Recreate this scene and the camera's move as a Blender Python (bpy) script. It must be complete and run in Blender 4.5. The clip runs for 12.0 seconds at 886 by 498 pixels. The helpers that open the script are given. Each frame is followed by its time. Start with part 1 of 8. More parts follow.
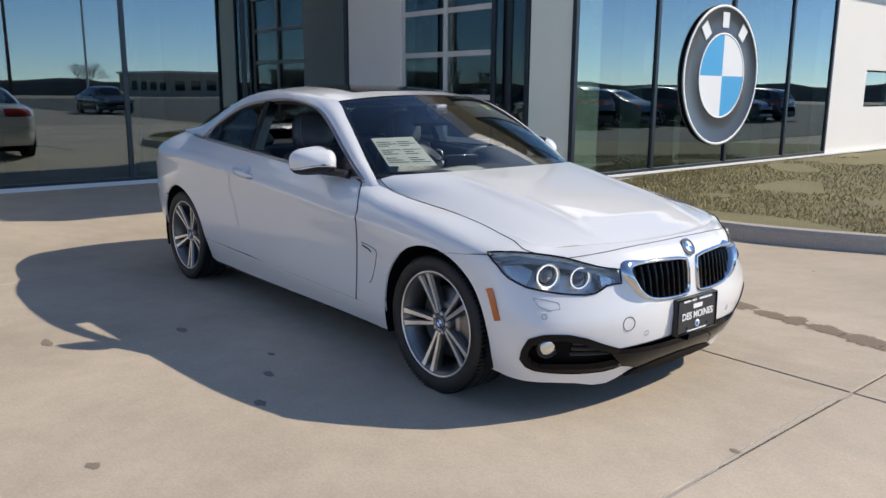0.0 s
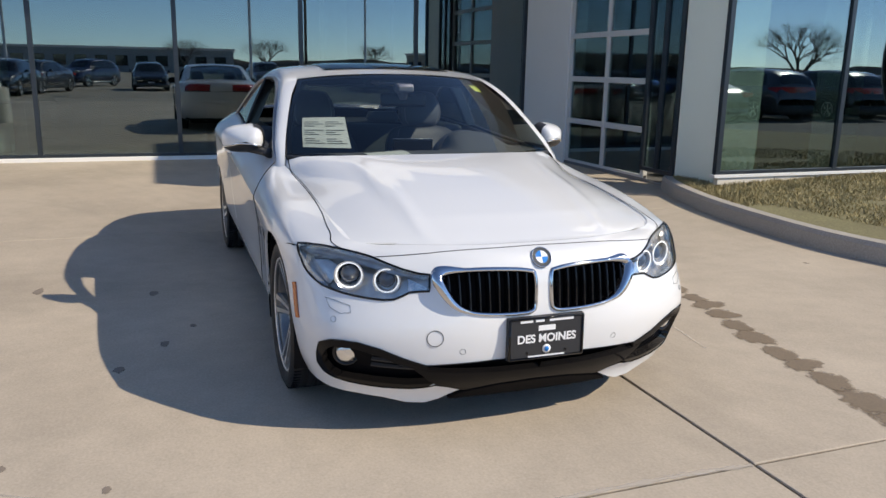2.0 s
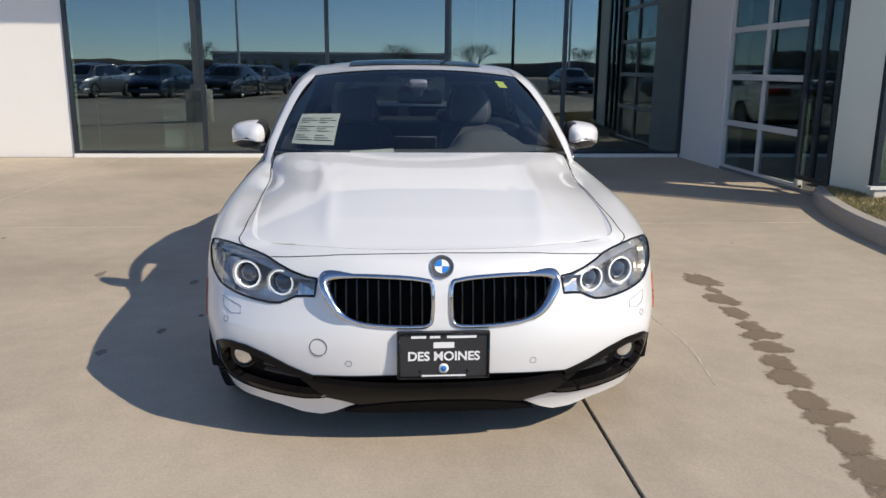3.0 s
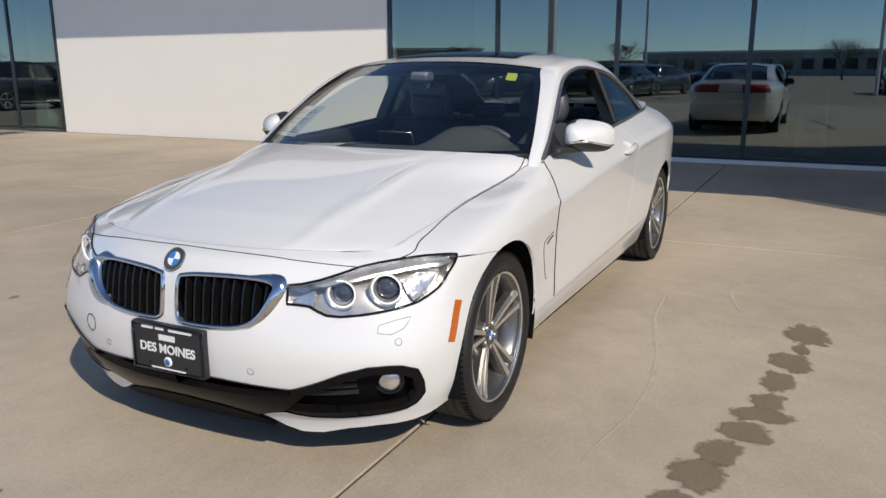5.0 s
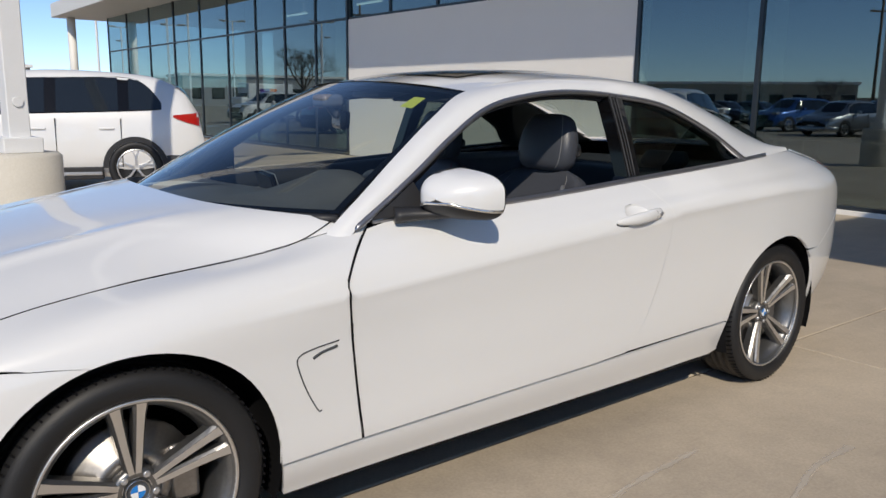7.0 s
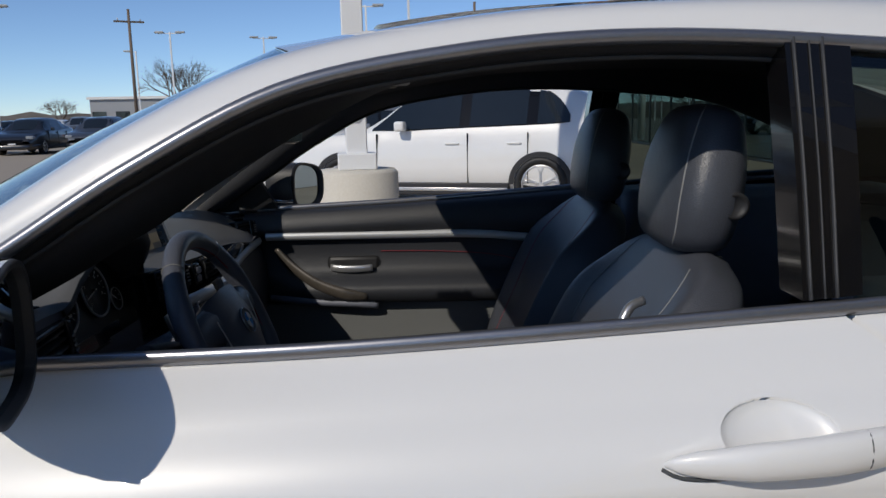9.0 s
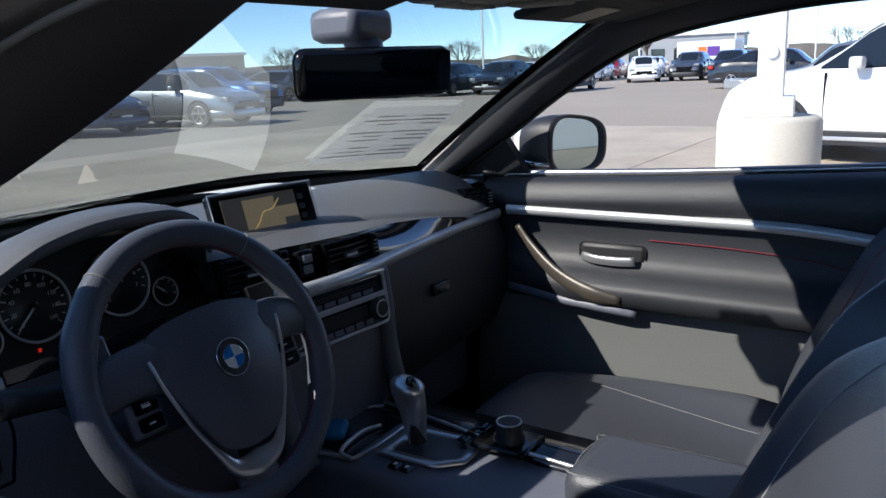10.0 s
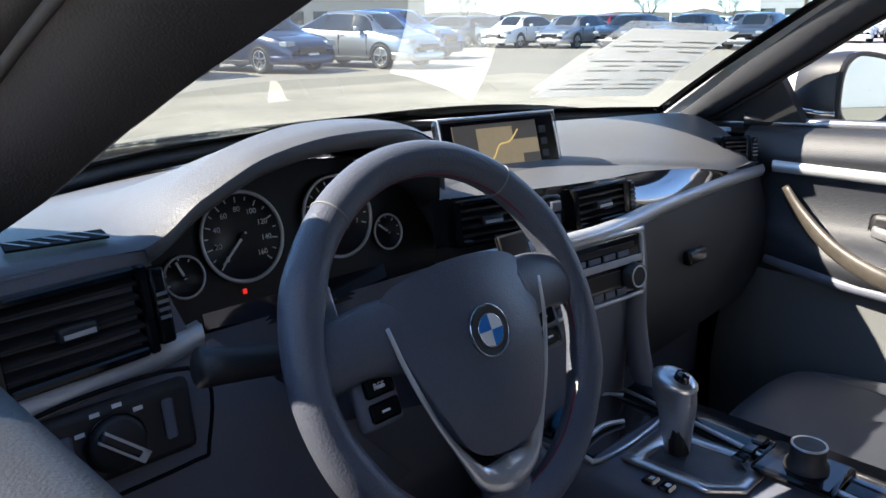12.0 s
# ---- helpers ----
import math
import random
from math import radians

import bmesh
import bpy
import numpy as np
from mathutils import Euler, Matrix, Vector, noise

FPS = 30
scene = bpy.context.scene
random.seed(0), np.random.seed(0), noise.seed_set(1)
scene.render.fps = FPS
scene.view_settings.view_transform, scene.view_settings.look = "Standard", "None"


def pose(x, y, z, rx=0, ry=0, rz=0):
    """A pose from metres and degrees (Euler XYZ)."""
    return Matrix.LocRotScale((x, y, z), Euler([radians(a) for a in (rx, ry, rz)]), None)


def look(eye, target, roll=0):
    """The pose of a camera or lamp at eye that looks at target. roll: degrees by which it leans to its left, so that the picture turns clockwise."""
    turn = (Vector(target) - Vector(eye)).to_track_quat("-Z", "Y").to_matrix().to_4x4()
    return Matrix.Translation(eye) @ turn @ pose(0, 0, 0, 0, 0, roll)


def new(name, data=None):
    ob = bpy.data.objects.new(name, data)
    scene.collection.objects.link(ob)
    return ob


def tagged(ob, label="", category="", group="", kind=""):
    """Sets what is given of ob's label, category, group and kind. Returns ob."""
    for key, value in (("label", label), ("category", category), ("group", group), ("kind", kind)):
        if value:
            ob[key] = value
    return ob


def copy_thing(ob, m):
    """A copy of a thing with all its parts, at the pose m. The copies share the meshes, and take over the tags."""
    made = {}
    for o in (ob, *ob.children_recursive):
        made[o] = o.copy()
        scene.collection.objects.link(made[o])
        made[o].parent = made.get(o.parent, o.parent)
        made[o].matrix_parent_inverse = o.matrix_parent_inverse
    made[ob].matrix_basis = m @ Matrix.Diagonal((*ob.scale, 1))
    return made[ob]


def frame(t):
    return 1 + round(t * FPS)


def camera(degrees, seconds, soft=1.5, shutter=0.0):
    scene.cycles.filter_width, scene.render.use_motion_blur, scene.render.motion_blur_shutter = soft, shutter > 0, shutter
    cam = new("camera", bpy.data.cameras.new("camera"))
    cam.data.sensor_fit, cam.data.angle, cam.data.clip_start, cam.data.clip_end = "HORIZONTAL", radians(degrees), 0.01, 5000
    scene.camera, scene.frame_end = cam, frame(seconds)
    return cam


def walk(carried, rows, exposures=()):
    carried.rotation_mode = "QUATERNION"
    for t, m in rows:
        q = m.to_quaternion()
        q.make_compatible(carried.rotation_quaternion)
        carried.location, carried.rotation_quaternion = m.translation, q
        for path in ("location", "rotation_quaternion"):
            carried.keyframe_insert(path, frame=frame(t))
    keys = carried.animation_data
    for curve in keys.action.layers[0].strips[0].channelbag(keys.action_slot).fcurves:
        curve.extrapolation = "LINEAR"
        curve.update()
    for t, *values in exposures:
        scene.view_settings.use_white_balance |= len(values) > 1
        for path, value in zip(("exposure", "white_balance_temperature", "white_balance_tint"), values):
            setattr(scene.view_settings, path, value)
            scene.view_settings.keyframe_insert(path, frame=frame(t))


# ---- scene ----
cam = camera(59.3, 12.0)
PATH = [
    (0, (4.049, -3.032, 1.366), (2.554, -1.766, 0.966), 0.4),
    (0.5, (4.281, -2.726, 1.381), (2.721, -1.545, 0.967), 0.7),
    (1, (4.404, -2.31, 1.376), (2.76, -1.256, 0.946), 0.9),
    (1.5, (4.626, -1.852, 1.387), (2.887, -0.971, 0.944), 1.2),
    (2, (4.69, -1.325, 1.368), (2.861, -0.651, 0.918), 1.1),
    (2.5, (4.756, -0.754, 1.364), (2.856, -0.327, 0.912), 0.8),
    (3, (4.698, -0.199, 1.341), (2.755, -0.044, 0.89), 0.5),
    (3.2, (4.65, 0.024, 1.343), (2.701, 0.065, 0.895), 0.2),
    (4.8, (4.161, 1.731, 1.298), (2.379, 0.942, 0.848), 0.0),
    (5, (3.998, 1.912, 1.301), (2.256, 1.041, 0.849), -0.2),
    (5.5, (3.618, 2.319, 1.293), (1.978, 1.265, 0.845), -0.1),
    (6, (3.118, 2.545, 1.269), (1.588, 1.332, 0.837), -0.0),
    (6.5, (2.562, 2.696, 1.281), (1.158, 1.332, 0.869), 0.5),
    (8.3, (0.424, 2.192, 1.218), (-0.084, 0.282, 0.918), 0.4),
    (8.5, (0.289, 2.061, 1.221), (-0.112, 0.126, 0.915), 0.2),
    (9, (-0.015, 1.654, 1.21), (-0.013, -0.317, 0.871), -1.2),
    (9.5, (-0.243, 1.242, 1.208), (0.279, -0.65, 0.821), -2.3),
    (10, (-0.364, 0.948, 1.192), (0.705, -0.681, 0.741), -2.4),
    (10.5, (-0.385, 0.916, 1.174), (0.861, -0.563, 0.664), -2.5),
    (11, (-0.372, 0.932, 1.212), (0.954, -0.436, 0.607), -1.7),
    (11.5, (-0.27, 0.892, 1.186), (1.102, -0.426, 0.568), -0.9),
    (12, (-0.098, 0.832, 1.129), (1.27, -0.515, 0.57), -0.4),
]
EXPOSURE = [(0, .5, 6900, 10), (3, .33, 7000, 10), (5.5, .07, 7000, 10), (6.6, .0, 6900, 10), (8.3, -.36, 6800, 10), (8.7, -.38, 6700, 10),
            (9.0, -.4, 6550, 10), (9.5, .1, 6200, 10), (10.1, 1.05, 6200, 10), (10.5, 1.5, 6200, 10), (11.2, 1.85, 6350, 10), (12, 2.3, 6700, 10)]
walk(cam, [(t, look(eye, target, roll)) for t, eye, target, roll in PATH], EXPOSURE)

# == world ==
SUN = Vector((0.73, 1.01, 1.0)).normalized()
world = bpy.data.worlds.new("sky")
scene.world = world
world.use_nodes = True
wn = world.node_tree.nodes
sky = wn.new("ShaderNodeTexSky")
sky.sky_type = "NISHITA"
sky.sun_disc = False
sky.sun_elevation = radians(38.7)
sky.sun_rotation = math.atan2(0.73, 1.01)
sky.altitude = 2500
sky.air_density, sky.dust_density, sky.ozone_density = 0.85, 0.15, 5.0
wn["Background"].inputs["Strength"].default_value = 0.15
world.node_tree.links.new(sky.outputs[0], wn["Background"].inputs["Color"])
sun = new("sun", bpy.data.lights.new("sun", "SUN"))
sun.data.energy, sun.data.angle, sun.data.color = 3.4, radians(0.53), (1.0, 0.93, 0.82)
sun.matrix_world = look(SUN * 30, (0, 0, 0))


# == small helpers ==
def mesh_of(name, verts, faces, material, smooth=True):
    me = bpy.data.meshes.new(name)
    me.from_pydata([tuple(v) for v in verts], [], [tuple(f) for f in faces])
    if smooth:
        me.polygons.foreach_set("use_smooth", [True] * len(me.polygons))
    me.materials.append(material)
    me.update()
    return me


def part(name, bm, material, parent, label=""):
    """Links a bmesh or a mesh as one object under a thing."""
    if isinstance(bm, bmesh.types.BMesh):
        me = bpy.data.meshes.new(name)
        bm.to_mesh(me)
        bm.free()
        me.materials.append(material)
    else:
        me = bm
    ob = new(name, me)
    ob.parent = parent
    if label:
        tagged(ob, label)
    return ob


def thing(name, label, category, group="", kind="", at=None):
    ob = new(name)
    ob.empty_display_size = 0.1
    if at is not None:
        ob.matrix_basis = at
    return tagged(ob, label, category, group, kind)


def solid(name, bm, material, label, category, group="", kind=""):
    ob = part(name, bm, material, None)
    return tagged(ob, label, category, group, kind)


def box_bm(x0, x1, y0, y1, z0, z1, bevel=0.0, segs=2, bm=None):
    out = bm or bmesh.new()
    r = bmesh.ops.create_cube(out, size=1)
    for v in r["verts"]:
        v.co = Vector((x0 + (v.co.x + 0.5) * (x1 - x0), y0 + (v.co.y + 0.5) * (y1 - y0), z0 + (v.co.z + 0.5) * (z1 - z0)))
    if bevel:
        es = list({e for v in r["verts"] for e in v.link_edges})
        made_ = bmesh.ops.bevel(out, geom=es, offset=bevel, segments=segs, affect="EDGES", profile=0.5)
        big = bevel * bevel * 60
        for f in made_["faces"]:
            f.smooth = segs > 1
    return out


def place(bm, m):
    bmesh.ops.transform(bm, matrix=m, verts=bm.verts)
    return bm


def cyl_bm(r1, r2, depth, n=32, bevel=0.0, m=None, bm=None, caps=True):
    """A cylinder or cone along z, from 0 to depth."""
    out = bm or bmesh.new()
    r = bmesh.ops.create_cone(out, cap_ends=caps, segments=n, radius1=r1, radius2=r2, depth=depth)
    bmesh.ops.translate(out, vec=(0, 0, depth / 2), verts=r["verts"])
    if bevel:
        es = [e for e in {e for v in r["verts"] for e in v.link_edges} if abs(e.verts[0].co.z - e.verts[1].co.z) < 1e-6]
        r2_ = bmesh.ops.bevel(out, geom=es, offset=bevel, segments=2, affect="EDGES", profile=0.5)
    if m is not None:
        bmesh.ops.transform(out, matrix=m, verts=out.verts if bm is None else list({v for v in r["verts"] if v.is_valid}))
    for f in out.faces:
        f.smooth = len(f.verts) == 4
    return out


def crom(P, t, loop=False):
    """Catmull-Rom through the points P (n, d) at the parameters t."""
    P = np.asarray(P, float)
    n = len(P)
    t = np.atleast_1d(np.asarray(t, float))
    i = np.floor(t).astype(int)
    if not loop:
        i = np.clip(i, 0, n - 2)
    f = (t - i)[:, None]
    if loop:
        a, b, c, d = P[(i - 1) % n], P[i % n], P[(i + 1) % n], P[(i + 2) % n]
    else:
        Q = np.vstack([2 * P[0] - P[1], P, 2 * P[-1] - P[-2]])
        a, b, c, d = Q[i], Q[i + 1], Q[i + 2], Q[i + 3]
    return 0.5 * (2 * b + (c - a) * f + (2 * a - 5 * b + 4 * c - d) * f ** 2 + (3 * b - a - 3 * c + d) * f ** 3)


def along(P, n, loop=False):
    """n points evenly in parameter along a smooth curve."""
    m = len(P) if loop else len(P) - 1
    return crom(P, np.linspace(0, m, n, endpoint=not loop), loop)


def lerp_at(x, xs, ys):
    """Smooth value at x of the curve through xs (rising), ys."""
    xs, ys = np.asarray(xs, float), np.asarray(ys, float)
    i = np.clip(np.searchsorted(xs, x) - 1, 0, len(xs) - 2)
    t = i + (x - xs[i]) / (xs[i + 1] - xs[i])
    return crom(ys[:, None], t)[:, 0]


def grid_mesh(name, G, material, closed_u=False, closed_v=False, flip=False, smooth=True):
    """A mesh from a grid of points (nu, nv, 3)."""
    nu, nv = G.shape[:2]
    F = []
    for i in range(nu if closed_u else nu - 1):
        for j in range(nv if closed_v else nv - 1):
            q = (i * nv + j, ((i + 1) % nu) * nv + j, ((i + 1) % nu) * nv + (j + 1) % nv, i * nv + (j + 1) % nv)
            F.append(q[::-1] if flip else q)
    return mesh_of(name, G.reshape(-1, 3), F, material, smooth)


def tube_mesh(name, P, r, material, n=10, loop=False, squash=(1, 1), cap=True):
    """A tube of radius r (a number or one for each point) along the points P."""
    P = np.asarray(P, float)
    m = len(P)
    R = np.full(m, r) if np.isscalar(r) else np.asarray(r, float)
    T = np.roll(P, -1, 0) - np.roll(P, 1, 0) if loop else np.gradient(P, axis=0)
    T /= np.linalg.norm(T, axis=1)[:, None] + 1e-12
    up = np.array([0, 0, 1.0])
    if abs(T[:, 2]).mean() > 0.9:
        up = np.array([1.0, 0, 0])
    A = np.cross(T, up)
    A /= np.linalg.norm(A, axis=1)[:, None] + 1e-12
    B = np.cross(A, T)
    a = np.linspace(0, 2 * math.pi, n, endpoint=False)
    G = P[:, None] + R[:, None, None] * (A[:, None] * np.cos(a)[None, :, None] * squash[0] + B[:, None] * np.sin(a)[None, :, None] * squash[1])
    me = grid_mesh(name, G, material, closed_u=loop, closed_v=True)
    if cap and not loop:
        bm = bmesh.new()
        bm.from_mesh(me)
        bmesh.ops.holes_fill(bm, edges=bm.edges, sides=0)
        bm.to_mesh(me)
        bm.free()
    return me


def join_meshes(name, parts_, material):
    V, F, o = [], [], 0
    for me in parts_:
        V += [v.co.copy() for v in me.vertices]
        F += [tuple(o + i for i in p.vertices) for p in me.polygons]
        o += len(me.vertices)
    return mesh_of(name, V, F, material)


def lathe_mesh(name, prof, n, material, axis="y", at=(0, 0, 0)):
    """Turns a profile of (radius, height) about an axis."""
    a = np.linspace(0, 2 * math.pi, n, endpoint=False)
    G = np.zeros((n, len(prof), 3))
    for j, (r, h) in enumerate(prof):
        c, s = r * np.cos(a), r * np.sin(a)
        G[:, j] = np.stack({"z": (c, s, 0 * a + h), "y": (s, 0 * a + h, c), "x": (0 * a + h, c, s)}[axis], 1)
    return grid_mesh(name, G + np.array(at), material, closed_u=True)


# == materials ==
def mat(name, col, rough=0.5, metal=0.0, var=0.08, scale=4.0, bump=0.0, bscale=120.0, coat=0.0, spec=0.5, fine=0.04, rvar=0.1, tint=None):
    m = bpy.data.materials.new(name)
    m.use_nodes = True
    nt = m.node_tree
    N, L = nt.nodes, nt.links
    b = N["Principled BSDF"]
    tc = N.new("ShaderNodeTexCoord")
    n1, n2 = N.new("ShaderNodeTexNoise"), N.new("ShaderNodeTexNoise")
    n1.inputs["Scale"].default_value, n1.inputs["Detail"].default_value = scale, 6
    n2.inputs["Scale"].default_value, n2.inputs["Detail"].default_value = bscale, 3
    L.new(tc.outputs["Object"], n1.inputs["Vector"])
    L.new(tc.outputs["Object"], n2.inputs["Vector"])
    r = N.new("ShaderNodeMix")
    r.data_type = "RGBA"
    lo = [max(0, c * (1 - var)) for c in col]
    hi = [min(1, c * (1 + var)) for c in (tint or col)]
    r.inputs[6].default_value, r.inputs[7].default_value = (*lo, 1), (*hi, 1)
    L.new(n1.outputs["Fac"], r.inputs[0])
    f = N.new("ShaderNodeMix")
    f.data_type, f.blend_type = "RGBA", "OVERLAY"
    f.inputs[0].default_value = fine * 4
    L.new(r.outputs[2], f.inputs[6])
    L.new(n2.outputs["Fac"], f.inputs[7])
    L.new((f if fine else r).outputs[2], b.inputs["Base Color"])
    mr = N.new("ShaderNodeMapRange")
    mr.inputs[3].default_value, mr.inputs[4].default_value = max(0.02, rough - rvar * rough), min(1, rough + rvar * rough)
    L.new(n1.outputs["Fac"], mr.inputs[0])
    L.new(mr.outputs[0], b.inputs["Roughness"])
    b.inputs["Metallic"].default_value = metal
    b.inputs["Specular IOR Level"].default_value = spec
    if coat:
        b.inputs["Coat Weight"].default_value = coat
        b.inputs["Coat Roughness"].default_value = 0.03
    if bump:
        bp = N.new("ShaderNodeBump")
        bp.inputs["Strength"].default_value, bp.inputs["Distance"].default_value = bump, 0.002
        L.new(n2.outputs["Fac"], bp.inputs["Height"])
        L.new(bp.outputs[0], b.inputs["Normal"])
    return m


def clear(name, tint=(0.9, 0.95, 0.93), f0=0.05, rough=0.0, gloss=(1, 1, 1)):
    """A thin pane: tinted transparency, with a mirror sheen that grows towards the edge."""
    m = bpy.data.materials.new(name)
    m.use_nodes = True
    nt = m.node_tree
    N, L = nt.nodes, nt.links
    N.remove(N["Principled BSDF"])
    tr, gl, mx, fr = N.new("ShaderNodeBsdfTransparent"), N.new("ShaderNodeBsdfGlossy"), N.new("ShaderNodeMixShader"), N.new("ShaderNodeLayerWeight")
    tr.inputs[0].default_value = (*tint, 1)
    gl.inputs["Color"].default_value = (*gloss, 1)
    gl.inputs["Roughness"].default_value = rough
    pw, mr = N.new("ShaderNodeMath"), N.new("ShaderNodeMapRange")
    pw.operation = "POWER"
    pw.inputs[1].default_value = 4.5
    mr.inputs[3].default_value, mr.inputs[4].default_value = f0, 1.0
    L.new(fr.outputs["Facing"], pw.inputs[0])
    L.new(pw.outputs[0], mr.inputs[0])
    L.new(mr.outputs[0], mx.inputs[0])
    L.new(tr.outputs[0], mx.inputs[1])
    L.new(gl.outputs[0], mx.inputs[2])
    L.new(mx.outputs[0], N["Material Output"].inputs[0])
    return m


def glow(name, col, strength):
    m = mat(name, col, 0.3, var=0)
    b = m.node_tree.nodes["Principled BSDF"]
    b.inputs["Emission Color"].default_value = (*col, 1)
    b.inputs["Emission Strength"].default_value = strength
    return m


M_paint = mat("white_car_paint", (0.74, 0.74, 0.735), 0.35, var=0.015, coat=1.0, fine=0.0, scale=1.5)
M_blackgap = mat("black_underbody", (0.006, 0.006, 0.007), 0.8, spec=0.15)
M_gloss = mat("gloss_black_trim", (0.006, 0.006, 0.007), 0.10, var=0.1, coat=0.2, spec=0.3)
M_satin = mat("satin_black_plastic", (0.022, 0.022, 0.024), 0.5, bump=0.15, bscale=600)
M_chrome = mat("chrome", (0.62, 0.62, 0.63), 0.08, metal=1.0, var=0.02, fine=0)
M_trim = mat("anthracite_trim", (0.30, 0.30, 0.32), 0.30, metal=0.85, var=0.05, fine=0.02)
M_satchrome = mat("satin_chrome", (0.62, 0.62, 0.63), 0.30, metal=0.8, var=0.04, fine=0.02)
M_rubber = mat("tyre_rubber", (0.010, 0.010, 0.011), 0.55, var=0.2, scale=9, bump=0.3, bscale=300)
M_rimgrey = mat("dark_grey_alloy", (0.20, 0.20, 0.20), 0.35, metal=0.85, var=0.1)
M_rimpol = mat("machined_alloy", (0.84, 0.83, 0.82), 0.34, metal=1.0, var=0.06, scale=20)
M_disc = mat("brake_disc_steel", (0.35, 0.33, 0.31), 0.4, metal=1.0, var=0.15, scale=15)
M_glass = clear("clear_car_glass", (0.60, 0.67, 0.64), 0.06)
M_seal = mat("grey_rubber_seal", (0.040, 0.041, 0.044), 0.6, var=0.15, scale=9)
M_rearglass = clear("rear_glass", (0.50, 0.58, 0.54), 0.06)
# green glass darkened further to stand for the dim cabin behind it
M_tint = clear("cabin_dimmed_green_glass", (0.20, 0.25, 0.23), 0.06)
M_lampglass = clear("lamp_lens", (0.97, 0.97, 0.96), 0.04)
M_amber = mat("amber_reflector", (0.50, 0.115, 0.012), 0.25, var=0.1, coat=0.6)
M_red = mat("red_lamp_lens", (0.45, 0.015, 0.012), 0.15, var=0.1, coat=0.6)
M_paper = mat("white_paper", (0.78, 0.80, 0.76), 0.7, var=0.03)
# thin paper lets some light through
_nt = M_paper.node_tree
_tl, _mx = _nt.nodes.new("ShaderNodeBsdfTranslucent"), _nt.nodes.new("ShaderNodeMixShader")
_tl.inputs[0].default_value, _mx.inputs[0].default_value = (0.8, 0.82, 0.78, 1), 0.22
_nt.links.new(_nt.nodes["Principled BSDF"].outputs[0], _mx.inputs[1])
_nt.links.new(_tl.outputs[0], _mx.inputs[2])
_nt.links.new(_mx.outputs[0], _nt.nodes["Material Output"].inputs[0])
M_ink = mat("black_ink", (0.05, 0.055, 0.06), 0.7)
M_white = mat("white_lettering", (0.82, 0.82, 0.82), 0.5, var=0.02)
M_blue = mat("badge_blue", (0.02, 0.20, 0.58), 0.6, var=0.03)
M_blue.node_tree.nodes["Principled BSDF"].inputs["Specular IOR Level"].default_value = .15
M_ring = glow("angel_eye_ring", (0.95, 0.97, 1.0), 0.4)
# == the coupe: body surface ==
# seven lines along the body, front centre to rear centre, from the sill up to the hood cut and the window base
BX = [2.13, 2.115, 2.06, 1.97, 1.86, 1.72, 1.405, 1.05, 0.70, 0.10, -0.5, -1.0, -1.405, -1.8, -2.10, -2.30, -2.40]
BODY = [
    (BX, [0, .29, .51, .68, .775, .815, .83, .825, .82, .82, .82, .82, .83, .80, .70, .48, 0],
     [.180, .178, .172, .170, .175, .19, .19, .185, .185, .185, .185, .19, .20, .22, .25, .27, .27]),
    ([2.185, 2.17, 2.105, 2.0, 1.88, 1.73, *BX[6:14], -2.15, -2.36, -2.45], [0, .30, .54, .725, .815, .855, .872, .868, .864, .864, .866, .872, .88, .86, .76, .52, 0],
     [.27, .27, .27, .275, .28, .285, .29, .29, .295, .31, .325, .34, .35, .35, .36, .37, .37]),
    ([2.205, 2.195, 2.13, 2.02, 1.89, 1.73, *BX[6:14], -2.17, -2.385, -2.47], [0, .30, .55, .75, .838, .876, .89, .88, .874, .876, .88, .892, .905, .885, .79, .54, 0],
     [.41, .41, .41, .41, .42, .43, .44, .44, .44, .45, .46, .47, .48, .48, .49, .50, .50]),
    ([2.195, 2.178, 2.105, 2.005, 1.885, 1.74, *BX[6:14], -2.17, -2.385, -2.47], [0, .285, .53, .715, .818, .870, .898, .89, .884, .886, .89, .902, .914, .89, .80, .55, 0],
     [.54, .54, .54, .54, .55, .56, .58, .59, .60, .62, .63, .64, .65, .65, .65, .66, .66]),
    ([2.18, 2.158, 2.075, 1.975, 1.87, 1.745, *BX[6:14], -2.14, -2.36, -2.45], [0, .275, .505, .675, .79, .858, .896, .897, .894, .898, .902, .910, .912, .885, .80, .55, 0],
     [.635, .635, .635, .64, .645, .66, .71, .735, .757, .804, .845, .874, .89, .88, .885, .89, .89]),
    ([2.15, 2.12, 2.035, 1.935, 1.845, 1.735, *BX[6:14], -2.09, -2.31, -2.40], [0, .265, .475, .635, .755, .825, .838, .842, .842, .850, .852, .850, .842, .80, .71, .48, 0],
     [.70, .70, .70, .70, .705, .715, .785, .825, .855, .889, .921, .949, .968, .98, .98, .98, .98]),
    ([2.085, 2.06, 1.99, 1.915, 1.86, 1.74, *BX[6:14], -2.03, -2.25, -2.34], [0, .255, .45, .585, .665, .69, .70, .71, .765, .79, .787, .772, .745, .67, .58, .40, 0],
     [.733, .731, .728, .722, .735, .763, .812, .848, .914, .943, .980, 1.008, 1.032, 1.045, 1.035, 1.03, 1.03]),
]
BP = np.array([np.stack([np.array(a, float) for a in row], 1) for row in BODY])
BP[:, 13, 1] -= .018
BP[:, 14, 1] -= .045
NU = BP.shape[1] - 1
FLIP = np.array([1.0, -1.0, 1.0])


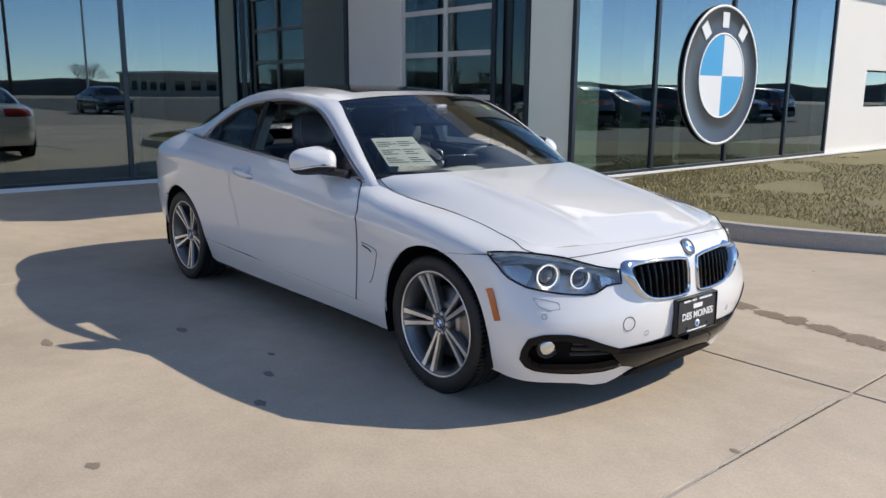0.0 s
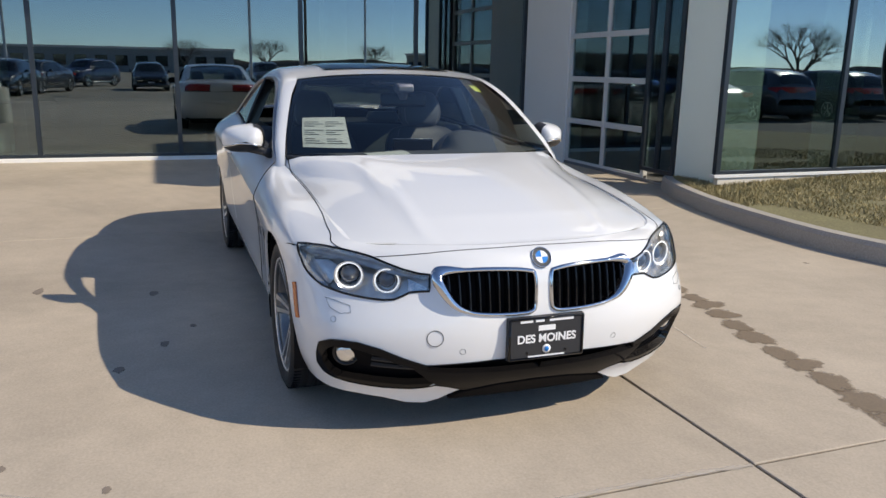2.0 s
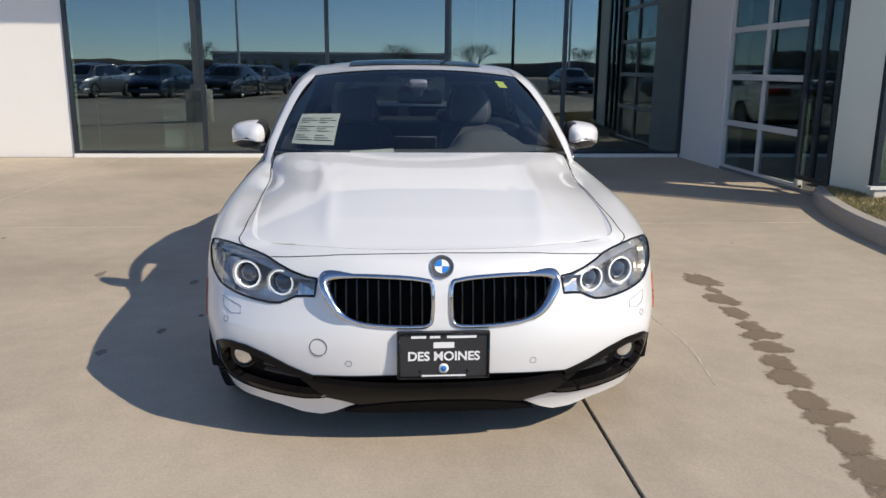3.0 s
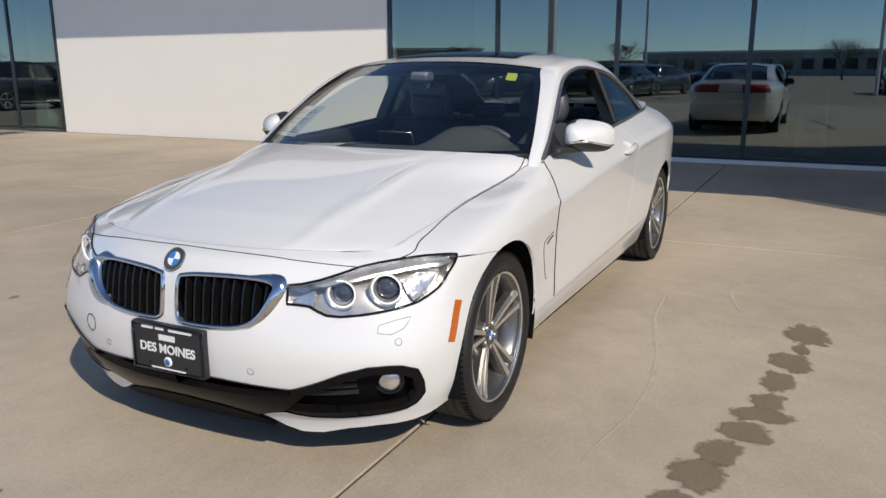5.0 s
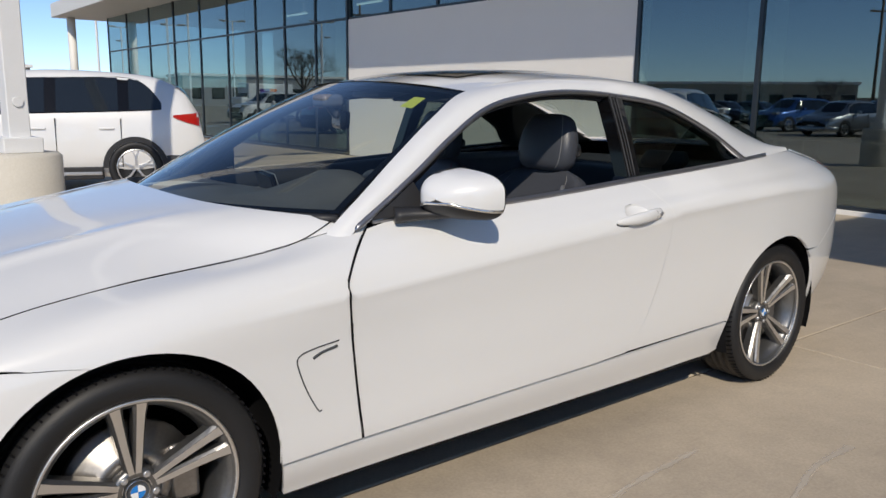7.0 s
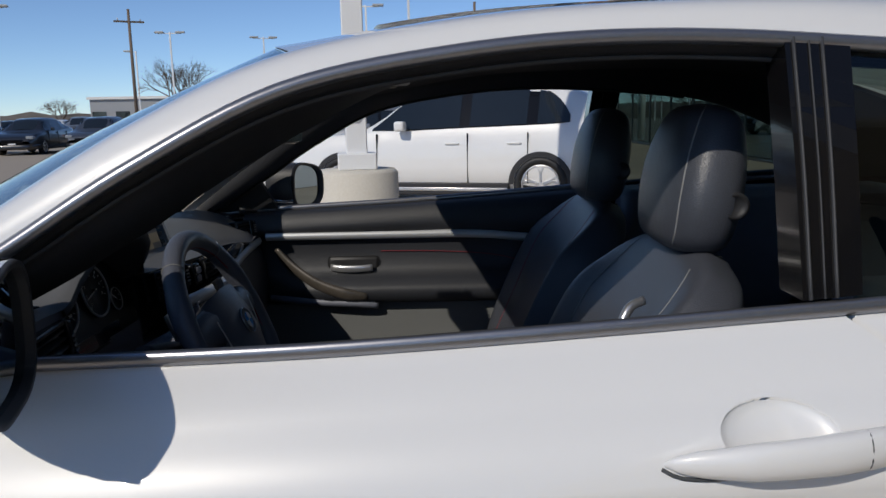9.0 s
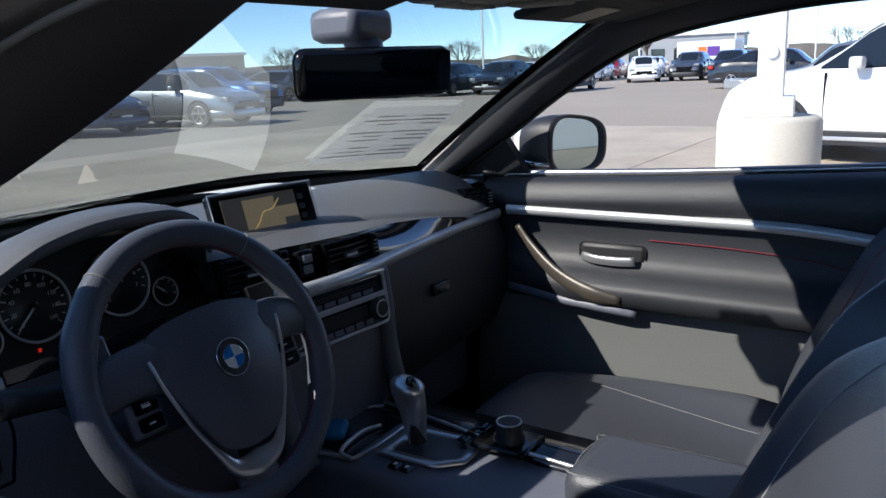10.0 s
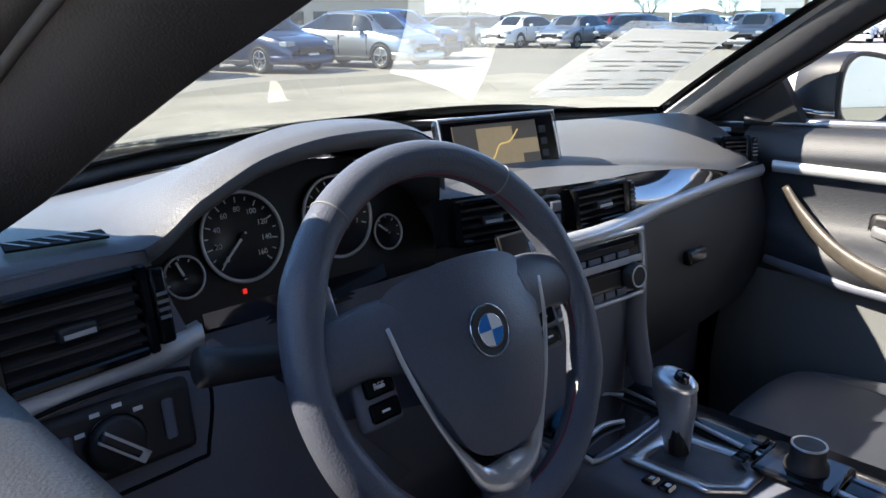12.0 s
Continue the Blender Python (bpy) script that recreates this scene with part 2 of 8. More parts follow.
def body(u, v):
    """Points of the left body side at u (0 front centre .. 16 rear centre), v (0 sill .. 6 top)."""
    u, v = np.atleast_1d(np.asarray(u, float)), np.atleast_1d(np.asarray(v, float))
    lines = []
    for k in range(7):
        P = np.vstack([BP[k, 1] * FLIP, BP[k], BP[k, -2] * FLIP])
        lines.append(crom(P, np.clip(u, 0, NU) + 1))
    Q = np.stack(lines, 1)
    Q = np.concatenate([2 * Q[:, :1] - Q[:, 1:2], Q, 2 * Q[:, -1:] - Q[:, -2:-1]], 1)
    i = np.clip(np.floor(v).astype(int), 0, 5)
    f = (v - i)[:, None]
    r = np.arange(len(u))
    a, b, c, d = Q[r, i], Q[r, i + 1], Q[r, i + 2], Q[r, i + 3]
    p = 0.5 * (2 * b + (c - a) * f + (2 * a - 5 * b + 4 * c - d) * f ** 2 + (3 * b - a - 3 * c + d) * f ** 3)
    w = np.clip((u - 6.2) / 1.5, 0, 1) * np.clip((13.6 - u) / 1.5, 0, 1)
    d = np.asarray(v, float) - 4.0
    p[:, 1] += w * (0.013 * np.exp(-np.abs(d) / np.where(d < 0, 0.16, 0.55)) - 0.006)
    return p


def body_normal(u, v):
    e = 1e-3
    du = body(u + e, v) - body(u - e, v)
    dv = body(u, np.asarray(v) + e) - body(u, np.asarray(v) - e)
    n = np.cross(du, dv)
    n /= np.linalg.norm(n, axis=1)[:, None] + 1e-12
    return n


_gu, _gv = np.meshgrid(np.linspace(0, NU, 641), np.linspace(0, 6, 121), indexing="ij")
_gp = body(_gu.ravel(), _gv.ravel())


def on_side(x, z):
    """(u, v) of the side's point at this x and z."""
    d = np.where(_gu.ravel() > 3.3, (_gp[:, 0] - x) ** 2 + (_gp[:, 2] - z) ** 2, 9)
    i = int(np.argmin(d))
    return refine(_gu.ravel()[i], _gv.ravel()[i], (x, z), (0, 2))


def on_front(y, z):
    """(u, v) of the front's point at this y and z."""
    d = np.where(_gu.ravel() < 5, (_gp[:, 1] - y) ** 2 + (_gp[:, 2] - z) ** 2, 9)
    i = int(np.argmin(d))
    return refine(_gu.ravel()[i], _gv.ravel()[i], (y, z), (1, 2))


def refine(u, v, goal, ax):
    for _ in range(4):
        p = body(u, v)[0][list(ax)]
        e = 1e-4
        J = np.stack([(body(u + e, v)[0][list(ax)] - p) / e, (body(u, v + e)[0][list(ax)] - p) / e], 1)
        if abs(np.linalg.det(J)) < 1e-5:
            break
        s = np.linalg.solve(J, np.array(goal) - p)
        if np.abs(s).max() > 0.5:
            break
        u, v = float(np.clip(u + s[0], 0, NU)), float(np.clip(v + s[1], 0, 6))
    return (u, v)


def F_(*pts):
    return [on_front(y, z) for y, z in pts]


def S_(*pts):
    return [on_side(x, z) for x, z in pts]


def at_v(v, u0, u1, n=14):
    return [(u, v) for u in np.linspace(u0, u1, n)]


def arch(cx, cz, r, a0, a1, n=16):
    """Points of a wheel arch on the side, angles in degrees, 0 to the front."""
    return [on_side(cx + r * math.cos(radians(a)), cz + r * math.sin(radians(a))) for a in np.linspace(a0, a1, n)]


def dense(loop, step=0.12):
    out = []
    for a, b in zip(loop, loop[1:] + loop[:1]):
        n = max(1, int(math.hypot((b[0] - a[0]) * 0.8, b[1] - a[1]) / step))
        out += [(a[0] + (b[0] - a[0]) * i / n, a[1] + (b[1] - a[1]) * i / n) for i in range(n)]
    return out


def inside(px, py, loops):
    hit = np.zeros(len(px), bool)
    for L in loops:
        x, y = np.array(L).T
        x2, y2 = np.roll(x, -1), np.roll(y, -1)
        for a, b, c, d in zip(x, y, x2, y2):
            cr = (b > py) != (d > py)
            hit ^= cr & (px < (c - a) * (py - b) / (d - b + 1e-15) + a)
    return hit


from mathutils.geometry import delaunay_2d_cdt


def skin(name, loops, material, surf=None, norm=None, lift=0.0, rim=0.012, du=0.12, dv=0.16, mirror=False, both=False, sharp=True):
    """A panel cut out of the body surface along closed loops of (u, v); the first is the outline, the rest are holes."""
    surf, norm = surf or body, norm or body_normal
    loops = [dense(L) if sharp else L for L in loops]
    V, E = [], []
    for L in loops:
        o = len(V)
        V += [Vector(p) for p in L]
        E += [(o + i, o + (i + 1) % len(L)) for i in range(len(L))]
    A = np.array(loops[0])
    gu, gv = np.meshgrid(np.arange(A[:, 0].min() + du / 2, A[:, 0].max(), du), np.arange(A[:, 1].min() + dv / 2, A[:, 1].max(), dv))
    gu, gv = gu.ravel(), gv.ravel()
    B = np.array([p for L in loops for p in L])
    ok = inside(gu, gv, loops)
    gu, gv = gu[ok], gv[ok]
    far = np.array([np.min(((B[:, 0] - a) / du) ** 2 + ((B[:, 1] - b) / dv) ** 2) > 0.2 for a, b in zip(gu, gv)], bool) if len(gu) else np.zeros(0, bool)
    V += [Vector((a, b)) for a, b in zip(gu[far], gv[far])]
    vs, _, fs, *_ = delaunay_2d_cdt(V, E, [], 0, 1e-6)
    uv = np.array([tuple(p) for p in vs])
    T = np.array([f for f in fs if len(f) == 3])
    c = uv[T].mean(1)
    T = T[inside(c[:, 0], c[:, 1], loops)]
    P, Nn = surf(uv[:, 0], uv[:, 1]), norm(uv[:, 0], uv[:, 1])
    P = P + Nn * lift
    tri = P[T]
    gn = np.cross(tri[:, 1] - tri[:, 0], tri[:, 2] - tri[:, 0])
    bad = (gn * Nn[T].mean(1)).sum(1) < 0
    T[bad] = T[bad][:, ::-1]
    n = len(P)
    faces = [tuple(t) for t in T]
    verts, nors = [P], [Nn]
    if rim:
        cnt = {}
        for t in T:
            for a, b in ((t[0], t[1]), (t[1], t[2]), (t[2], t[0])):
                cnt[(a, b)] = 1
        edge = [(a, b) for a, b in cnt if (b, a) not in cnt and not (surf is body and abs(P[a][1]) < 1e-3 and abs(P[b][1]) < 1e-3)]
        ids = sorted({a for e in edge for a in e})
        at = {k: n + i for i, k in enumerate(ids)}
        verts.append(P[ids] - Nn[ids] * rim)
        nors.append(Nn[ids])
        faces += [(b, a, at[a], at[b]) for a, b in edge]
    P, Nn = np.vstack(verts), np.vstack(nors)
    sets = []
    if not mirror or both:
        sets.append((P, Nn, faces))
    if mirror or both:
        sets.append((P * FLIP, Nn * FLIP, [f[::-1] for f in faces]))
    VV, NN, FF, o = [], [], [], 0
    for p, q, f in sets:
        VV.append(p)
        NN.append(q)
        FF += [tuple(o + i for i in t) for t in f]
        o += len(p)
    me = mesh_of(name, np.vstack(VV), FF, material)
    me.normals_split_custom_set_from_vertices([tuple(q) for q in np.vstack(NN)])
    return me


coupe = thing("coupe", "white two-door coupe with open front windows parked on concrete", "car")
G = 0.012  # half of a shut line, in u or v
HL_TOP = [(3.53, 5.06), (3.9, 5.10), (4.3, 5.11), (4.65, 5.06), (4.85, 4.95), (4.97, 4.80)]
HL_IN = [(3.1, 4.92), (2.75, 4.75), (2.40, 4.48), (2.06, 4.24), (1.80, 4.10), (1.62, 4.06), (1.60, 3.42)]
HL_BOT = [(1.75, 3.40), (1.89, 3.36), (2.00, 3.22), (2.12, 3.11), (2.30, 3.08), (2.60, 3.12), (3.0, 3.19), (3.40, 3.26), (3.70, 3.32), (3.95, 3.44), (4.25, 3.62), (4.48, 3.84), (4.77, 4.28)]
KIDNEY = [(.030, .635), (.06, .652), (.14, .660), (.26, .662), (.37, .654), (.40, .632), (.382, .58), (.345, .53), (.29, .502), (.20, .490), (.10, .487), (.045, .494), (.028, .53)]
FOG_UP = [(3.78, .98), (3.70, 1.32), (3.5, 1.7), (3.16, 1.87), (2.90, 1.91), (2.60, 1.89), (2.27, 1.75), (1.92, 1.51), (1.557, 1.295)] + F_((.2, .318), (0, .318))
FOG_LOW = [(1.00, .06), (1.22, .30), (1.42, .44), (1.56, .34), (1.80, .27), (2.32, .31), (2.95, .42), (3.40, .52), (3.62, .66)]
FA = (1.42, .322)
RA = (-1.405, .328)
bumper_half = (at_v(5.99, 0, 3.515, 12) + [(3.515, 5.06)] + HL_IN + HL_BOT + S_((1.748, .695), (1.64, .6835), (1.535, .6735))
               + arch(*FA, .365, 73.0, -22, 16) + [(4.9, .03), (4.3, -.04), (3.76, -.10), (2.9, -.12), (2.4, -.22), (1.95, -.42), (1.6, -.46), (1.36, -.34), (1.12, -.08)] + FOG_LOW + FOG_UP)
part("front_bumper", skin("front_bumper", [bumper_half, F_(*KIDNEY)], M_paint, both=True, dv=.12), M_paint, coupe)
for sgn in (False, True):
    fender = (HL_TOP + S_((1.64, .6855), (1.535, .6755)) + arch(*FA, .365, 73.6, 174, 16) + S_((1.055, .298), (.800, .305))
              + S_((.822, .45), (.845, .62), (.860, .74), (.857, .785), (.80, .852), (.733, .900)) + at_v(5.99, 7.97, 3.53, 24))
    part("front_fender", skin("front_fender", [fender], M_paint, mirror=sgn), M_paint, coupe)
    door = (S_((.790, .305), (.3, .315), (-.2, .325), (-.38, .335), (-.465, .45), (-.525, .60), (-.56, .75), (-.555, .87), (-.51, .945)) + [(9.945, 5.98)]
            + at_v(5.98, 9.9, 8.15, 14) + S_((.723, .900), (.790, .852), (.847, .785), (.850, .74), (.835, .62), (.812, .45)))
    part("door", skin("door", [door, S_(*[(-.363 + .062 * math.cos(a), .874 + .030 * math.sin(a)) for a in np.linspace(0, 2 * math.pi, 44, endpoint=False)])], M_paint, mirror=sgn), M_paint, coupe)
    quarter = (S_((-.39, .338), (-.475, .45), (-.535, .60), (-.57, .75), (-.565, .87), (-.52, .945)) + [(9.965, 5.98)] + at_v(5.98, 10.0, 14.2, 24)
               + [(14.2, 3.7)] + S_((-1.95, .68), (-1.76, .60)) + arch(*RA, .362, 130, 2, 20) + S_((-1.04, .352)))
    part("rear_quarter", skin("rear_quarter", [quarter], M_paint, mirror=sgn), M_paint, coupe)
    sill = (S_((1.05, .288), (.82, .294), (.3, .304), (-.2, .315), (-.7, .33), (-1.045, .342)) + S_((-1.055, .21)) + at_v(0.02, 11.0, 7.05, 14))
    seam = np.array([body(*np.array([on_side(*p)]).T)[0] for p in along([(.795, .31), (.817, .45), (.840, .62), (.855, .74), (.852, .785), (.795, .852), (.728, .900)], 44)]) + np.array([0, .0004, 0])
    part("door_seam", tube_mesh("door_seam", seam * ((1, -1, 1) if sgn else (1, 1, 1)), .0024, M_blackgap, 6), M_blackgap, coupe)
    part("side_skirt", skin("side_skirt", [sill], M_paint, mirror=sgn), M_paint, coupe)
    lamp = [(14.25, 3.75), (14.25, 4.9), (15.6, 4.9), (15.6, 3.75)]
    part("tail_lamp", skin("tail_lamp", [lamp], M_red, mirror=sgn), M_red, coupe)
rear = S_((-1.765, .595), (-1.95, .672)) + [(14.2, 3.66), (16, 3.66), (16, 0.05)] + at_v(0.05, 15.5, 13.1, 6) + arch(*RA, .362, 185, 133, 8)
rear = rear[::-1]
part("rear_bumper", skin("rear_bumper", [rear], M_paint, both=True), M_paint, coupe)
part("tail_panel", skin("tail_panel", [[(15.62, 3.7), (16, 3.7), (16, 5.98), (14.3, 5.98), (14.3, 4.95), (15.62, 4.95)]], M_paint, both=True), M_paint, coupe)


# dark inner shell behind the shut lines, with the arches, lamps and intakes left open
shell = ([(u, 5.99) for u in np.linspace(4.4, 15.9, 40)] + at_v(0.1, 15.9, 13.3, 6) + arch(*RA, .372, 188, 0, 18) + at_v(0.1, 11.0, 7.1, 10) + arch(*FA, .375, 186, 52, 16) + [on_side(1.70, .68)])
for sgn in (False, True):
    part("inner_shell", skin("inner_shell", [shell], M_blackgap, lift=-0.02, rim=0, mirror=sgn, du=.25, dv=.3), M_blackgap, coupe)

# == hood ==
UC = on_front(.60, .718)[0]
_lu = np.linspace(0, UC, 60)
_nose = body(_lu, np.full(60, 6.0))
_su = np.linspace(UC, 8.02, 120)
_side = body(_su, np.full(120, 6.0))
_sl = np.concatenate([[0], np.cumsum(np.linalg.norm(np.diff(_side, axis=0), axis=1))])
_sl = 1 - _sl / _sl[-1]


def hood(s, w):
    """s 0 at the rear edge .. 1 at the nose, w -1..1 across."""
    s, w = np.asarray(s, float), np.asarray(w, float)
    a = np.abs(w)
    e = [np.interp(np.clip(s, 0, 1), _sl[::-1], _side[::-1, k]) for k in range(3)]
    nx = np.interp(a * _nose[-1, 1], _nose[:, 1], _nose[:, 0])
    nz = np.interp(a * _nose[-1, 1], _nose[:, 1], _nose[:, 2])
    back = 1.072 - (1.072 - _side[-1, 0]) * a ** 4.5
    x = back + (nx - back) * (e[0] - _side[-1, 0]) / (_side[0, 0] - _side[-1, 0])
    y = w * e[1] * .994
    zc = lerp_at(np.clip(s, 0, 1), [0, .25, .5, .75, .9, 1.0], [.961, .925, .876, .818, .772, .7335])
    ze = e[2] + .0
    z = zc + (ze - zc) * a ** (2.6 + 2.6 * (1 - np.clip(s, 0, 1)) ** 3)
    k = s ** 8
    z = z * (1 - k) + nz * k
    z = z + 0.011 * np.exp(-((a - .66 + .10 * s) / .05) ** 2) * np.clip(4 * (1 - s) * s, 0, 1)
    return np.stack([x, y, z], 1)


def hood_normal(s, w):
    e = 1e-3
    n = np.cross(hood(s + e, w) - hood(s - e, w), hood(s, np.asarray(w) + e) - hood(s, np.asarray(w) - e))
    n /= np.linalg.norm(n, axis=1)[:, None] + 1e-12
    n = n * np.sign(n[:, 2:3])
    s, w = np.asarray(s, float), np.asarray(w, float)
    k = np.exp(-((1 - s) / .10) ** 2 - ((1 - np.abs(w)) / .16) ** 2)[:, None]
    nc = body_normal(np.array([UC]), np.array([5.9]))[0] * np.stack([np.ones_like(w), np.sign(w), np.ones_like(w)], 1)
    n = n * (1 - k) + nc * k
    return n / (np.linalg.norm(n, axis=1)[:, None] + 1e-12)


hl = [(0, w) for w in np.linspace(-1, 1, 30)] + [(s, 1) for s in np.linspace(0, 1, 24)[1:]] + [(1, w) for w in np.linspace(1, -1, 30)[1:]] + [(s, -1) for s in np.linspace(1, 0, 24)[1:-1]]
part("hood", skin("hood", [hl], M_paint, surf=hood, norm=hood_normal, rim=0, du=.04, dv=.06, sharp=False), M_paint, coupe)

# white ledge below the hood's edge
for k in (1, -1):
    lu = np.linspace(0, 7.9, 160)
    l0 = body(lu, np.full(160, 5.97))
    l1 = body(lu, np.full(160, 6.0)) - np.array([0, 0, .0035])
    l2 = l1 * np.array([1, .955, 1]) - np.stack([.03 * np.clip((3.3 - lu) / 1.5, 0, 1), 0 * lu, 0 * lu + .004], 1)
    part("hood_ledge", grid_mesh("hood_ledge", np.stack([l0 - np.array([0, 0, .002]), l1, l2], 1) * np.array([1, k, 1]), M_paint, flip=k < 0), M_paint, coupe)
# shut lines of the hood
def shut_line(uv, tail=()):
    q = along(np.array(uv, float), 70)
    P = body(q[:, 0], q[:, 1]) + body_normal(q[:, 0], q[:, 1]) * .0002
    return np.vstack([P, np.array(tail)]) if tail else P


for k in (1, -1):
    part("hood_gap", tube_mesh("hood_gap", shut_line([(0, 5.74), (.5, 5.67), (1.0, 5.56), (1.4, 5.38), (1.69, 5.18), (2.2, 4.93), (2.6, 4.77), (2.74, 4.72)]) * (1, k, 1), .0024, M_blackgap, 6, squash=(1, .6)), M_blackgap, coupe)
    part("hood_gap", tube_mesh("hood_gap", shut_line([(3.51, 5.10), (4.1, 5.45), (4.68, 5.74), (5.19, 5.84), (5.54, 5.92), (6.0, 5.955), (6.44, 5.96), (6.9, 5.95), (7.3, 5.955)],
         along(np.array([(.91, .7265, .8785), (.888, .726, .8865), (.855, .724, .901), (.828, .721, .9135), (.80, .714, .926), (.787, .704, .936), (.79, .688, .946)]), 16).tolist()) * (1, k, 1), .0024, M_blackgap, 6, squash=(1, .6)), M_blackgap, coupe)

# == greenhouse ==
E1 = [(.80, .735, .925), (.70, .715, .998), (.56, .680, 1.098), (.37, .625, 1.218), (.19, .565, 1.300), (-.1, .550, 1.347), (-.4, .545, 1.360), (-.7, .537, 1.354), (-1.0, .530, 1.314), (-1.3, .55, 1.222), (-1.55, .58, 1.125), (-1.78, .61, 1.055)]
E2 = [(.745, .775, .915), (.63, .760, .985), (.50, .737, 1.066), (.36, .708, 1.155), (.18, .672, 1.245), (-.03, .648, 1.287), (-.25, .638, 1.303), (-.50, .640, 1.292), (-.78, .657, 1.256), (-1.05, .704, 1.150), (-1.25, .760, 1.026), (-1.78, .668, 1.046)]


def frame_strip(n=90, m=7):
    a, b = along([(.895, .756, .845)] + E1, n), along([(.83, .792, .842)] + E2, n)
    rows = []
    for j in np.linspace(0, 1, m):
        p = a + (b - a) * j
        out = np.array([0.0, 0.80, 0.60]) * (0.020 * math.sin(math.pi * j))
        rows.append(p + np.clip(np.arange(n) / 14, 0, 1)[:, None] * out)
    return np.stack(rows, 1)


FS = frame_strip()
for k in (1, -1):
    Gd = FS * np.array([1, k, 1])
    part("pillar_frame", grid_mesh("pillar_frame", Gd, M_paint, flip=k < 0), M_paint, coupe)
    # trim round the side windows
    part("window_trim", tube_mesh("window_trim", along([(.768, .779, .900)] + E2[:11], 74) * (1, k, 1) + np.array([0, .003 * k, 0]), np.interp(np.arange(74), [0, 6, 73], [.003, .0100, .0105]), M_trim, 8), M_trim, coupe, "anthracite window surround")
    belt = body(np.linspace(8.0, 12.15, 50), np.full(50, 6.0)) * np.array([1, k, 1])
    part("belt_trim", tube_mesh("belt_trim", belt + np.array([0, .004 * k, .004]), .010, M_trim, 8, squash=(.7, 1)), M_trim, coupe, "anthracite belt strip")


def sheet(A, B, n, m, bulge):
    """A bowed sheet between the curves A and B (each n points), m steps, bulge a vector."""
    rows = []
    for j in np.linspace(0, 1, m):
        rows.append(A + (B - A) * j + np.array(bulge) * (4 * j * (1 - j)))
    return np.stack(rows, 1)


def across(corner, centre, n=33, p=2.2):
    w = np.linspace(-1, 1, n)
    c, m = np.array(corner, float), np.array(centre, float)
    return np.stack([m[0] + (c[0] - m[0]) * np.abs(w) ** p, c[1] * w, m[2] + (c[2] - m[2]) * np.abs(w) ** p], 1)


ws = sheet(across((.79, .722, .942), (1.10, 0, .945)), across((.195, .560, 1.298), (.285, 0, 1.335)), 33, 15, (.012, 0, .012))
ws[:, :, 1] *= 1 + .035 * np.sin(np.linspace(0, math.pi, 15))[None]
wind = part("windshield", grid_mesh("windshield", ws, M_glass), M_glass, coupe)
wind.visible_shadow = False
rg = sheet(across((-1.0, .525, 1.302), (-1.03, 0, 1.345)), across((-1.76, .60, 1.058), (-1.86, 0, 1.07)), 33, 9, (-.01, 0, .03))
part("rear_window", grid_mesh("rear_window", rg, M_rearglass, flip=True), M_rearglass, coupe)
# black border of the windshield
bw = []
rows_bottom = ws[:, 0]
for rim_, inn in ((rows_bottom, ws[:, 1]), (ws[:, -1], ws[:, -2]), (ws[0], ws[1]), (ws[-1], ws[-2])):
    bw.append(grid_mesh("band", np.stack([rim_, rim_ + (inn - rim_) * ((0.022 if rim_ is rows_bottom else 0.028) / (np.linalg.norm(inn - rim_, axis=1)[:, None] + 1e-9))], 1) - np.array([.004, 0, .004]), M_gloss))
part("windshield_border", join_meshes("windshield_border", bw, M_gloss), M_gloss, coupe)


def roof(n=46, m=33):
    xs = np.linspace(0, 1, n)
    e = along(E1[4:9], n)
    w = np.linspace(-1, 1, m)
    c = np.stack([np.interp(xs, [0, 1], [.285, -1.03]), np.zeros(n), lerp_at(xs, [0, .25, .5, .75, 1], [1.337, 1.378, 1.392, 1.388, 1.358])], 1)
    a = np.abs(w)[None, :, None]
    Gr = c[:, None] + (np.stack([e[:, 0], 0 * e[:, 0], e[:, 2]], 1) - c)[:, None] * a ** 2.4
    Gr[:, :, 1] = e[:, 1][:, None] * w[None]
    return Gr


RG = roof()
part("roof", grid_mesh("roof", RG, M_paint, flip=True), M_paint, coupe)
sr = RG[6:26, 5:28] + np.array([0, 0, .006])
part("sunroof", grid_mesh("sunroof", sr, M_gloss, flip=True), M_gloss, coupe, "black glass sunroof panel")
# boot lid
bl = body(np.linspace(13.6, 16, 20), np.full(20, 6.0))
fr_ = np.stack([np.linspace(-1.78, -1.86, 20), np.linspace(.61, 0, 20), np.linspace(1.055, 1.072, 20)], 1)
part("boot_lid", join_meshes("boot_lid", [grid_mesh("b", np.stack([fr_ * (1, k, 1), (fr_ * .5 + bl * .5 + (0, 0, .008)) * (1, k, 1), bl * (1, k, 1)], 1), M_paint, flip=k > 0) for k in (1, -1)], M_paint), M_paint, coupe)

